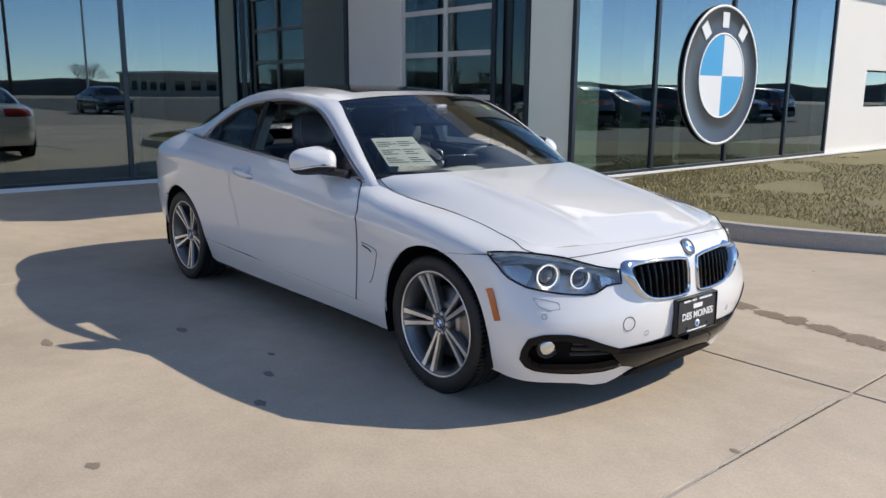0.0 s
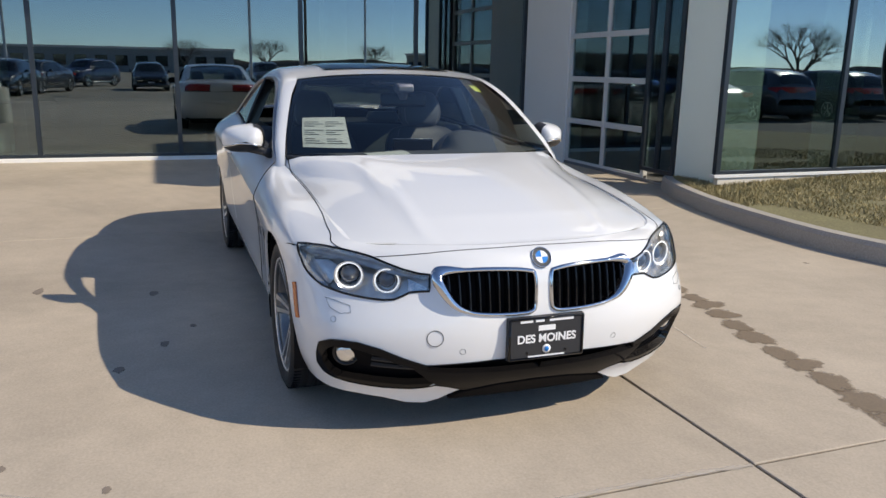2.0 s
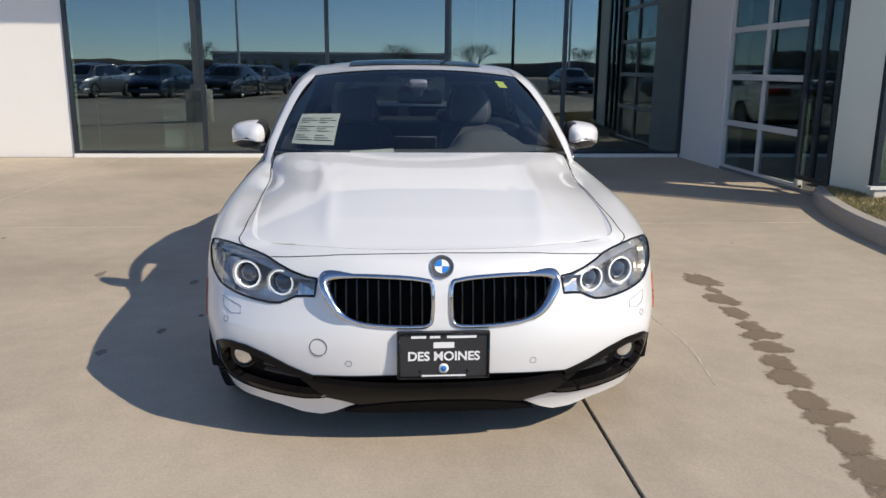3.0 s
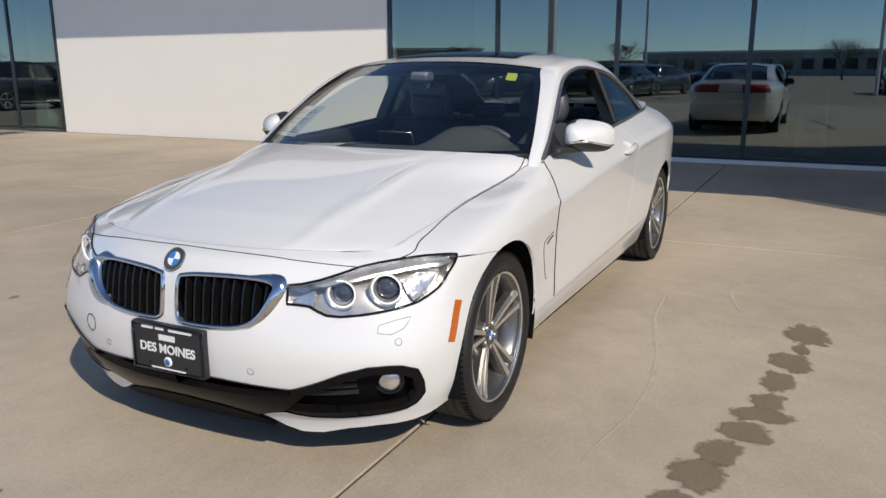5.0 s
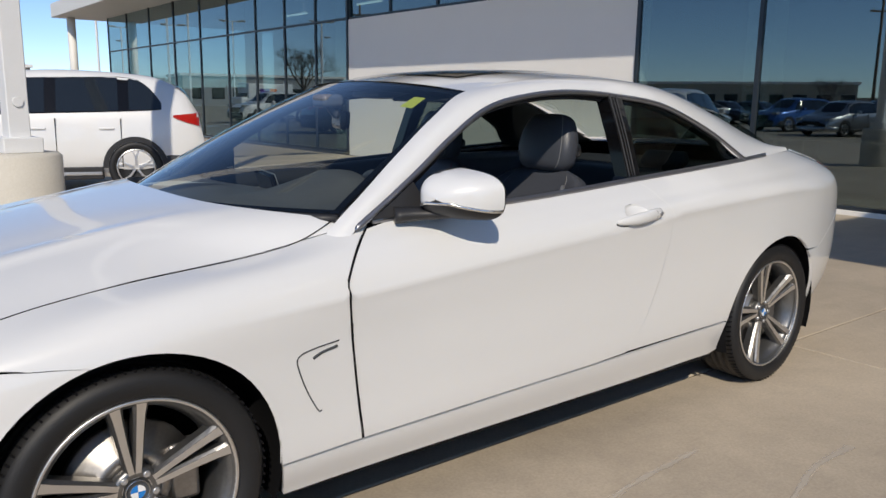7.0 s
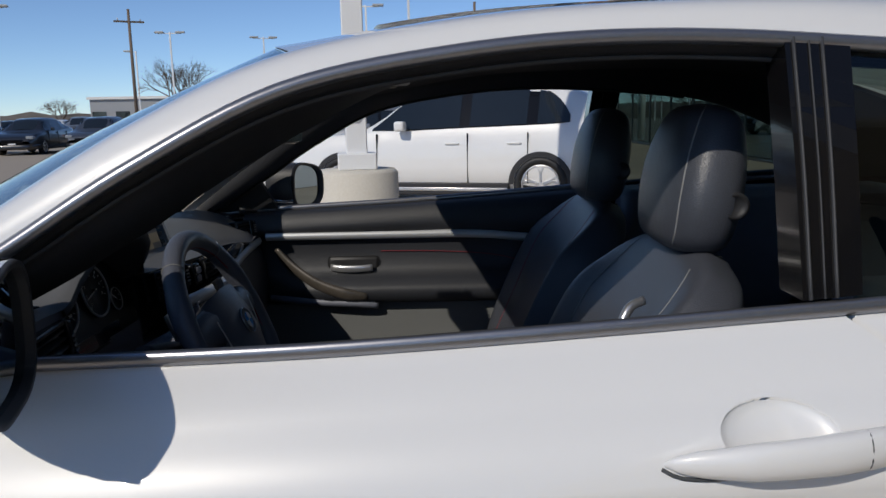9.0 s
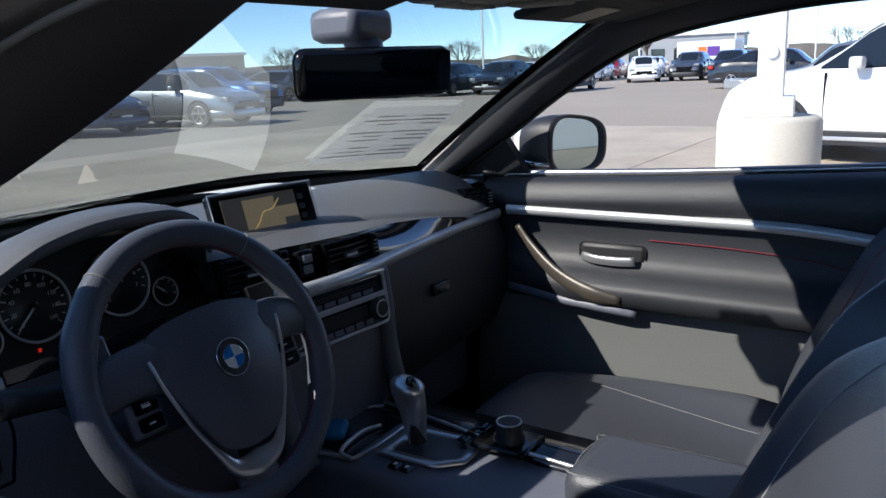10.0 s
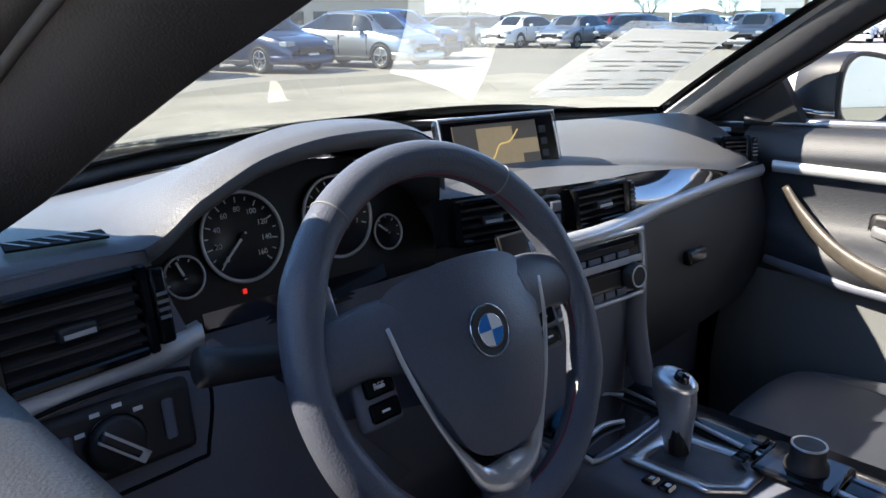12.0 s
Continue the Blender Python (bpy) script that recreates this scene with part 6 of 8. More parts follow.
for k in (1, -1):
    yc = .368 * k
    cush = [((.37, yc, .43), .16, .05, (.3, 1), .0), ((.355, yc, .44), .21, .10, (.15, 1), .01), ((.25, yc, .425), .245, .105, (.02, 1), .05), ((.05, yc, .40), .255, .095, (0, 1), .095), ((-.12, yc, .39), .255, .085, (0, 1), .105), ((-.24, yc, .42), .24, .08, (0, 1), .02)]
    seat = blob("front_seat", smooth_rows(cush), M_leather, coupe, "black leather sport seat with side bolsters and headrest")
    fx_, fz_ = .88, .47
    backr = [((-.17, yc, .44), .22, .07, (fx_, fz_), .03), ((-.22, yc, .52), .255, .085, (fx_, fz_), .07), ((-.28, yc, .65), .265, .085, (fx_, fz_), .085), ((-.350, yc, .82), .262, .080, (fx_, fz_), .075), ((-.398, yc, .905), .240, .066, (fx_, fz_), .045), ((-.424, yc, .958), .200, .052, (fx_, fz_), .016), ((-.436, yc, .986), .12, .032, (fx_, fz_), 0)]
    blob("backrest", smooth_rows(backr, 34), M_leather, seat, "black leather backrest")
    hd = [((-.402, yc, .988), .088, .030, (.97, .2), 0), ((-.405, yc, .998), .115, .048, (.97, .2), 0), ((-.412, yc, 1.02), .138, .060, (.97, .2), 0), ((-.420, yc, 1.07), .148, .064, (.97, .2), .006), ((-.430, yc, 1.13), .140, .062, (.97, .2), .004), ((-.440, yc, 1.185), .118, .050, (.97, .2), 0), ((-.445, yc, 1.208), .092, .034, (.97, .2), 0), ((-.447, yc, 1.216), .06, .016, (.97, .2), 0)]
    hr = blob("headrest", smooth_rows(hd, 26), M_leather, seat, "black leather headrest on chrome posts")
    for yy_ in (-.075, .075):
        part("headrest_post", tube_mesh("headrest_post", np.array([(-.440, yc + yy_, .945), (-.424, yc + yy_, 1.03)]), .0065, M_chrome, 10), M_chrome, seat, "chrome headrest post")
        part("post_collar", lathe_mesh("post_collar", [(.018, .0), (.017, .008), (.009, .010)], 20, M_satin, "z", at=(-.438, yc + yy_, .972)), M_satin, seat)
    hrows = smooth_rows(hd, 26)[3:24]
    for s_ in (.80, -.80):
        sp_ = [(c_[0] + (d_ * (1 - abs(s_) ** 2.6) ** (1 / 2.6) + bo_ * abs(s_) ** 4 - bo_ * .25 * (1 - s_ ** 2)) * dr_[0], c_[1] + w_ * s_, c_[2] + (d_ * (1 - abs(s_) ** 2.6) ** (1 / 2.6)) * dr_[1]) for c_, w_, d_, dr_, bo_ in hrows]
        part("headrest_seam", tube_mesh("headrest_seam", np.array(sp_), .0016, M_greythread, 5), M_greythread, hr, "stitched headrest seam")
    bt_ = part("headrest_button", lathe_mesh("headrest_button", [(.021, 0), (.021, .004), (.016, .006), (.014, .003), (.0005, .003)], 24, M_satin, "z"), M_satin, hr)
    bt_.matrix_basis = frame_m((-.448, yc + .139, 1.068), (0, 1, 0))
    # seams along the bolsters
    for s in (1, -1):
        pts = []
        for c_, w_, d_, dr_, bo_ in smooth_rows(backr, 34)[3:28]:
            u_ = .72 * s
            dep = d_ * .808 + bo_ * abs(u_) ** 4 - bo_ * .25 * (1 - u_ ** 2)
            pts.append((c_[0] + dep * dr_[0], c_[1] + w_ * u_, c_[2] + dep * dr_[1]))
        part("backrest_seam", tube_mesh("backrest_seam", np.array(pts), .0012, M_greythread if k > 0 else M_thread, 5), M_greythread if k > 0 else M_thread, seat, "bolster stitching")
        pts = []
        for c_, w_, d_, dr_, bo_ in smooth_rows(cush)[5:24]:
            u_ = .70 * s
            dep = d_ * .824 + bo_ * abs(u_) ** 4 - bo_ * .25 * (1 - u_ ** 2)
            pts.append((c_[0] + dep * dr_[0], c_[1] + w_ * u_, c_[2] + dep * dr_[1]))
        part("cushion_seam", tube_mesh("cushion_seam", np.array(pts), .0010, M_greythread, 5), M_greythread, seat)
    part("seat_base", box_bm(-.22, .30, yc - .20, yc + .20, .26, .36, .02), M_cabin, seat)
    # easy-entry lever on the shoulder
    lv = along(np.array([(-.295, yc + .212, .945), (-.272, yc + .228, .938), (-.258, yc + .238, .908), (-.265, yc + .236, .876), (-.29, yc + .225, .855)]), 20) if k > 0 else None
    if lv is not None:
        part("folding_lever", tube_mesh("folding_lever", lv, .007, M_satchrome, 8), M_satchrome, seat, "chrome seat folding lever")
# rear bench
rb = blob("rear_seat", smooth_rows([((-1.05, 0, .45), .55, .10, (.3, 1), 0), ((-.85, 0, .45), .58, .10, (0, 1), .02), ((-.62, 0, .44), .56, .07, (0, 1), 0)]), M_leather, coupe, "black leather rear bench")
blob("rear_backrest", smooth_rows([((-1.05, 0, .50), .58, .08, (.9, .4), .03), ((-1.12, 0, .70), .60, .08, (.9, .4), .04), ((-1.20, 0, .90), .56, .06, (.9, .4), .02), ((-1.22, 0, .95), .45, .03, (.9, .4), 0)]), M_leather, rb)
for k in (1, -1):
    blob("rear_headrest", smooth_rows([((-1.24, .34 * k, .95), .09, .03, (1, 0), 0), ((-1.25, .34 * k, .99), .13, .045, (1, 0), 0), ((-1.27, .34 * k, 1.04), .11, .035, (1, 0), 0)]), M_leather, rb)

# --- rear-view mirror, overhead lamp, visors
rv = part("rear_view_mirror", place(box_bm(-.132, .132, -.037, .037, -.022, .012, .018, 4), frame_m((.352, .012, 1.190), (-.92, .38, -.08))), M_gloss, coupe, "black rear-view mirror")
part("mirror_face", place(box_bm(-.122, .122, -.030, .030, .0115, .0135, .001, 1), frame_m((.352, .012, 1.190), (-.92, .38, -.08))), mat("dark_mirror", (0.10, 0.11, 0.13), 0.03, metal=1.0, var=0, fine=0), rv)
part("mirror_arm", tube_mesh("mirror_arm", along(np.array([(.365, .008, 1.20), (.385, 0, 1.235), (.40, 0, 1.268)]), 10), np.linspace(.016, .030, 10), M_cabin, 12, squash=(1.4, 1)), M_cabin, rv)
part("sensor_cover", box_bm(.36, .45, -.05, .05, 1.235, 1.285, .015), M_cabin, rv)
oc = part("overhead_lamp", box_bm(.05, .24, -.10, .10, 1.275, 1.30, .01), M_cabin, coupe, "overhead lamp console")
part("lamp_lens", box_bm(.08, .16, -.085, -.03, 1.270, 1.277, .003, 1), M_beige, oc)
part("lamp_lens", box_bm(.08, .16, .03, .085, 1.270, 1.277, .003, 1), M_beige, oc)
for i in range(6):
    part("speaker_slot", box_bm(.185, .225, -.05 + .018 * i, -.042 + .018 * i, 1.271, 1.277), M_beige, oc)
for k in (1, -1):
    part("sun_visor", place(box_bm(-.07, .07, -.17, .17, -.007, .007, .006), pose(.155, .34 * k, 1.282, 0, 12, 0)), M_cloth, coupe, "dark folded sun visor")
part("visor_label", place(box_bm(-.035, .035, -.05, .05, -.0012, .0012), pose(.165, -.345, 1.2715, 0, 12, 0)), M_beige, coupe, "pale label on the sun visor")

# --- papers on the glass
def on_glass(w, j, off):
    i = (w + 1) / 2 * (ws.shape[0] - 1)
    jj = j * (ws.shape[1] - 1)
    a0, b0 = int(min(i, ws.shape[0] - 2)), int(min(jj, ws.shape[1] - 2))
    f, g = i - a0, jj - b0
    p = ws[a0, b0] * (1 - f) * (1 - g) + ws[a0 + 1, b0] * f * (1 - g) + ws[a0, b0 + 1] * (1 - f) * g + ws[a0 + 1, b0 + 1] * f * g
    return p + np.array([-.7, 0, -.7]) * off


def glass_sheet(name, w0, w1, j0, j1, material, label, off=.008):
    G_ = np.array([[on_glass(w, j, off + .0) for j in np.linspace(j0, j1, 5)] for w in np.linspace(w0, w1, 5)])
    return part(name, grid_mesh(name, G_, material), material, coupe, label)


pp_ = glass_sheet("window_sheet", -.90, -.60, .10, .44, M_paper, "printed dealer sheet inside the windshield")
for i in range(11):
    j = .14 + .024 * i
    wv = [(-.885, -.76), (-.745, -.62)]
    for (w0, w1) in wv:
        if i % 4 == 3:
            continue
        G_ = np.array([[on_glass(w, jj, .0065) for jj in (j, j + .007)] for w in np.linspace(w0, w1 - .03 * ((i * 7) % 3), 3)])
        part("text_bar", grid_mesh("text_bar", G_, M_ink), M_ink, pp_)
glass_sheet("toll_sticker", .74, .82, .80, .90, mat("yellow_sticker", (0.62, 0.68, 0.12), 0.6), "yellow sticker on the windshield", .006)
gp_ = np.array([[(.755 + .23 * a_ + .02 * b_, -.14 - .21 * b_, .946 + .014 * math.sin(2.6 * a_) - .010 * b_) for b_ in np.linspace(0, 1, 7)] for a_ in np.linspace(0, 1, 9)])
part("loose_paper", grid_mesh("loose_paper", gp_, M_paper, flip=True), M_paper, coupe, "white sheet of paper lying on the dashboard")
# == pavement ==
M_conc = mat("light_concrete", (0.52, 0.432, 0.330), 0.78, var=0.12, scale=0.6, bump=0.25, bscale=90, fine=0.05, tint=(0.50, 0.425, 0.335))
# faint broad weathering and small speckles on the concrete
_nt = M_conc.node_tree
_b = _nt.nodes["Principled BSDF"]
_src = _b.inputs["Base Color"].links[0].from_socket
_tc = _nt.nodes.new("ShaderNodeTexCoord")
for _sc, _lo, _hi, _f0, _f1 in ((.45, .80, 1.08, .38, .66), (7.0, .93, 1.04, .35, .70), (38.0, .94, 1.03, .30, .72)):
    _n, _r, _m = _nt.nodes.new("ShaderNodeTexNoise"), _nt.nodes.new("ShaderNodeMapRange"), _nt.nodes.new("ShaderNodeMix")
    _n.inputs["Scale"].default_value, _n.inputs["Detail"].default_value, _n.inputs["Roughness"].default_value = _sc, 8, .62
    _r.inputs[1].default_value, _r.inputs[2].default_value, _r.inputs[3].default_value, _r.inputs[4].default_value = _f0, _f1, _lo, _hi
    _m.data_type, _m.blend_type = "RGBA", "MULTIPLY"
    _m.inputs[0].default_value = 1.0
    _nt.links.new(_tc.outputs["Object"], _n.inputs["Vector"])
    _nt.links.new(_n.outputs["Fac"], _r.inputs[0])
    _nt.links.new(_src, _m.inputs[6])
    _nt.links.new(_r.outputs[0], _m.inputs[7])
    _src = _m.outputs[2]
_nt.links.new(_src, _b.inputs["Base Color"])
M_joint = mat("joint_dirt", (0.085, 0.075, 0.065), 0.9)
M_asph = mat("worn_lot_paving", (0.34, 0.29, 0.23), 0.85, var=0.14, scale=0.25, bump=0.3, bscale=40, fine=0.08)
M_foot = mat("smooth_footing_concrete", (0.60, 0.56, 0.48), 0.85, var=0.12, scale=3, bump=0.15, bscale=60, fine=0.03)
M_kerb = mat("kerb_concrete", (0.40, 0.36, 0.31), 0.85, var=0.15, scale=3, bump=0.4, bscale=80, fine=0.08)
M_stain = mat("damp_stain", (0.235, 0.178, 0.122), 0.7, var=0.15, scale=5, fine=0.08)
M_spot = mat("old_oil_spot", (0.27, 0.22, 0.175), 0.7, var=0.25, scale=6)
M_chalk = mat("pale_scrape", (0.60, 0.54, 0.46), 0.8, var=0.1)
solid("ground", box_bm(-500, 500, -500, 500, -.8, -.02), M_asph, "pale worn paving of the wide car lot", "ground", kind="structure")
# out-of-view dark sheet, added so the corner panes reflect darker ground
M_unseen_asphalt = mat("unseen_dark_asphalt", (0.055, 0.055, 0.056), 0.85, var=0.15, scale=.5, bump=0.4, bscale=60)
solid("road", box_bm(3.0, 90, 10.2, 90, -.03, -.006), M_unseen_asphalt, "unseen dark asphalt added to darken the reflection in the corner glazing", "road", kind="structure")
pave = tagged(part("pavement", box_bm(-7.4, 11.8, -13.6, 9.8, -.015, -.010), M_joint, None), "tan concrete slabs with narrow dark joints", "pavement", kind="structure")
for i in range(4):
    for j in range(5):
        x0, y0 = 2.675 - 4.7 * 2 - .62 + 4.7 * i, .63 - 4.7 * 3 + 4.7 * j
        if i == 0:
            x0, lx = -7.4, 2.675 - 4.7 - (-7.4)
        elif i == 1:
            x0, lx = 2.675 - 4.7, 4.7
        elif i == 2:
            x0, lx = 2.675, 4.7
        else:
            x0, lx = 7.375, 4.4
        g = .006
        ob = part("slab", box_bm(x0 + g, x0 + lx - g, y0 + g, y0 + 4.7 - g, -.012, 0.0, .004, 1), M_conc, pave)
rng = random.Random(7)


def blob_mesh(name, cx, cy, rx, ry, z, material, n=110, seed=0, ang=0.0):
    r_ = random.Random(seed)
    ph = [r_.uniform(0, 6.28) for _ in range(4)]
    V = [(cx, cy, z + .0015)]
    for i in range(n):
        a = 2 * math.pi * i / n
        k = 1 + .10 * math.sin(2 * a + ph[0]) + .07 * math.sin(3 * a + ph[1]) + .05 * math.sin(5 * a + ph[2]) + .03 * math.sin(9 * a + ph[3]) + .014 * math.sin(14 * a + ph[1]) + .008 * math.sin(23 * a + ph[0])
        x, y = rx * k * math.cos(a), ry * k * math.sin(a)
        V.append((cx + x * math.cos(ang) - y * math.sin(ang), cy + x * math.sin(ang) + y * math.cos(ang), z))
    return with_depth(mesh_of(name, V, [(0, 1 + i, 1 + (i + 1) % n) for i in range(n)], material), [1] + [0] * n)


def ragged(m, grain, cover):
    """Lets a stain fade out raggedly towards its rim."""
    nt = m.node_tree
    at, nz, ad, mr, tr, mx = (nt.nodes.new("ShaderNode" + q) for q in ("Attribute", "TexNoise", "Math", "MapRange", "BsdfTransparent", "MixShader"))
    at.attribute_name = "depth"
    nz.inputs["Scale"].default_value, nz.inputs["Detail"].default_value = grain, 6
    nt.links.new(nt.nodes["Texture Coordinate"].outputs["Object"], nz.inputs["Vector"])
    nt.links.new(at.outputs["Fac"], ad.inputs[0])
    nt.links.new(nz.outputs["Fac"], ad.inputs[1])
    mr.inputs[1].default_value, mr.inputs[2].default_value, mr.inputs[4].default_value = .52, .80, cover
    nt.links.new(ad.outputs[0], mr.inputs[0])
    nt.links.new(mr.outputs[0], mx.inputs[0])
    nt.links.new(tr.outputs[0], mx.inputs[1])
    nt.links.new(nt.nodes["Principled BSDF"].outputs[0], mx.inputs[2])
    nt.links.new(mx.outputs[0], nt.nodes["Material Output"].inputs[0])


def with_depth(me, values):
    me.attributes.new("depth", "FLOAT", "POINT").data.foreach_set("value", np.array(values, np.float32))
    return me


ragged(M_stain, 22, .85)
ragged(M_spot, 30, .8)
ragged(M_chalk, 9, .55)
trail = [(-.10, 1.89, .20, .11), (.14, 1.87, .07, .05), (.34, 1.84, .15, .10), (.60, 1.80, .13, .09), (.84, 1.78, .10, .085), (.98, 1.77, .09, .12), (1.16, 1.73, .12, .10), (1.37, 1.66, .12, .09), (1.55, 1.62, .12, .12), (1.80, 1.57, .13, .09), (1.95, 1.56, .09, .12), (2.15, 1.53, .13, .10), (2.38, 1.49, .16, .12), (2.62, 1.44, .15, .11), (2.85, 1.40, .12, .10)]
wet = thing("damp_trail", "dark damp drip trail drying on the concrete", "stain", kind="stuff")
for i, (x, y, rx, ry) in enumerate(trail):
    part("damp_patch", blob_mesh("damp_patch", x, y, rx * .98, ry * .98, .0018 + .0004 * (i % 3), M_stain, seed=i), M_stain, wet)
spots = thing("oil_spots", "old brown oil spots on the concrete", "stain", kind="stuff")
for i, (x, y, rx, ry) in enumerate([(-.43, -2.06, .12, .05), (.75, -1.35, .07, .04), (1.05, -1.55, .08, .04), (.5, -1.2, .05, .03), (1.9, -1.9, .05, .03), (2.15, -1.55, .04, .03), (1.2, -2.3, .06, .04), (-.2, -1.4, .08, .05), (2.65, -.35, .05, .03), (-1.6, -3.2, .05, .03), (-.9, -3.1, .04, .02), (2.95, -.65, .12, .10), (.3, 3.2, .04, .03), (-1.2, 2.6, .03, .02), (1.4, 3.0, .03, .02)]):
    part("oil_spot", blob_mesh("oil_spot", x, y, rx * .62, ry * .62, .0017, M_spot, seed=40 + i), M_spot, spots)
for P, w in (([(1.62, 1.25), (1.1, 1.32), (.55, 1.28), (.0, 1.16), (-.5, 1.12)], .006), ([(-.35, 1.55), (-.7, 1.46), (-1.0, 1.45)], .008), ([(2.66, -2.2), (2.68, -.9), (2.66, .2), (2.68, .62)], .007), ([(2.0, -2.0), (2.25, -1.6), (2.6, -1.3)], .005)):
    a = along(np.array([(x, y, 0) for x, y in P]), 30)
    t = np.gradient(a, axis=0)
    nrm = np.stack([-t[:, 1], t[:, 0], 0 * t[:, 0]], 1)
    nrm /= np.linalg.norm(nrm, axis=1)[:, None]
    wv = np.array([w * (.4 + .6 * abs(math.sin(3.1 * i))) for i in range(30)])[:, None]
    scrape = with_depth(grid_mesh("pale_scrape", np.stack([a - nrm * wv * 3, a, a + nrm * wv * 3], 1) + np.array([0, 0, .0022]), M_chalk), [0, .45, 0] * 30)
    solid("pale_scrape", scrape, M_chalk, "pale chalky scrape across the concrete", "stain", kind="stuff")

# kerb round the planted bed
kp = along(np.array([(-3.35, 5.3), (-3.55, 4.85), (-3.30, 4.45), (-2.5, 4.08), (-1.3, 3.78), (0.2, 3.70), (1.5, 4.15), (3.0, 5.1), (5.0, 6.7), (8, 9.0)]), 70)
kt = np.gradient(kp, axis=0)
kn = np.stack([-kt[:, 1], kt[:, 0]], 1)
kn /= np.linalg.norm(kn, axis=1)[:, None]
prof = [(0, -.02), (.012, .115), (.035, .15), (.13, .155), (.15, .14), (.15, .0)]
Gk = np.stack([np.concatenate([kp + kn * a, np.full((70, 1), z)], 1) for a, z in prof], 1)
solid("kerb", grid_mesh("kerb", Gk, M_kerb, smooth=False), M_kerb, "rounded concrete kerb round the planted bed", "kerb", kind="structure")
M_soil = mat("dry_lawn_soil", (0.24, 0.185, 0.105), 0.95, var=0.45, scale=1.6, bump=0.8, bscale=50, fine=0.15, tint=(0.17, 0.16, 0.075))
inn = kp + kn * .14
far_ = np.stack([np.linspace(-2.42, -2.42, 70), np.linspace(4.9, 15, 70)], 1)
far_[:, 1] = np.interp(np.linspace(0, 1, 70), [0, .15, .5, 1], [5.2, 5.0, 8.0, 16])
bed = []
for j in np.linspace(0, 1, 14):
    p = inn + (far_ - inn) * j
    zz = .145 + .09 * j + .02 * np.array([noise.noise((x * 1.3, y * 1.3, 0)) for x, y in p])
    bed.append(np.concatenate([p, zz[:, None]], 1))
solid("planted_bed", grid_mesh("planted_bed", np.stack(bed, 1), M_soil), M_soil, "dry winter lawn bed beside the showroom", "lawn", kind="structure")
M_blade = mat("winter_grass", (0.25, 0.225, 0.10), 0.8, var=0.5, scale=2.5, tint=(0.36, 0.29, 0.14))
V, F_g = [], []
B_ = np.stack(bed, 1)
r2 = random.Random(3)
for _ in range(42000):
    i, j = r2.random() * 54, r2.random() ** 1.4 * 12
    a, b = int(i), int(j)
    f, g = i - a, j - b
    p = (B_[a, b] * (1 - f) * (1 - g) + B_[a + 1, b] * f * (1 - g) + B_[a, b + 1] * (1 - f) * g + B_[a + 1, b + 1] * f * g)
    if noise.noise((p[0] * .9, p[1] * .9, 3)) < -.18:
        continue
    h, w, an = r2.uniform(.02, .05), r2.uniform(.004, .008), r2.uniform(0, 6.28)
    dx, dy = math.cos(an), math.sin(an)
    lx, ly = r2.uniform(-.03, .03), r2.uniform(-.03, .03)
    o = len(V)
    V += [(p[0] - dx * w, p[1] - dy * w, p[2]), (p[0] + dx * w, p[1] + dy * w, p[2]), (p[0] + lx, p[1] + ly, p[2] + h)]
    F_g.append((o, o + 1, o + 2))
solid("grass", mesh_of("grass", V, F_g, M_blade, False), M_blade, "short dry green and straw grass", "grass", kind="stuff")

# == showroom building ==
M_stucco = mat("white_stucco", (0.80, 0.775, 0.73), 0.85, var=0.03, scale=1.2, bump=0.2, bscale=150, fine=0.03)
M_fascia = mat("cream_fascia_panel", (0.80, 0.78, 0.74), 0.5, var=0.03)
M_soffit = mat("soffit_panel", (0.62, 0.56, 0.46), 0.6, var=0.04)
M_mull = mat("dark_aluminium", (0.045, 0.055, 0.065), 0.35, metal=0.6)
M_facade = clear("showroom_glass", (0.34, 0.43, 0.43), 0.20, gloss=(0.80, 0.93, 0.97))
M_inside = mat("showroom_wall", (0.22, 0.23, 0.22), 0.8, var=0.1, scale=.6)
M_inlight = mat("showroom_column", (0.62, 0.70, 0.64), 0.6, var=0.03)
M_infloor = mat("showroom_floor", (0.20, 0.20, 0.20), 0.25, var=0.1)
M_tube = glow("ceiling_strip_light", (1.0, 0.98, 0.94), 2.0)
M_door = mat("pale_door_frame", (0.62, 0.61, 0.58), 0.5, var=0.05)
M_stone = mat("base_course", (0.70, 0.64, 0.54), 0.8, var=0.08, scale=4, bump=0.2)
FX, WY, WX, SOF = -7.45, 4.55, -2.40, 4.35


def glazing(name, P, z0, z1, label, rails=()):
    """A glass wall along plan points P: mullions at each, one pane between each two."""
    w = tagged(new(name), label, "window wall", kind="structure")
    w.empty_display_size = .1
    for (xa, ya), (xb, yb) in zip(P, P[1:]):
        L = math.hypot(xb - xa, yb - ya)
        m = Matrix.Translation((xa, ya, 0)) @ Matrix.Rotation(math.atan2(yb - ya, xb - xa), 4, "Z")
        o = part("pane", box_bm(.03, L - .03, -.004, .004, z0 + .05, z1 - .02), M_facade, w)
        o.matrix_basis = m
        o.visible_shadow = False
        for z in (z0, *rails):
            o = part("rail", box_bm(.03, L - .03, -.03, .03, z, z + .05, .004, 1), M_mull, w)
            o.matrix_basis = m
    for x, y in P:
        part("mullion", box_bm(x - .032, x + .032, y - .032, y + .032, z0, z1, .004, 1), M_mull, w)
    return w


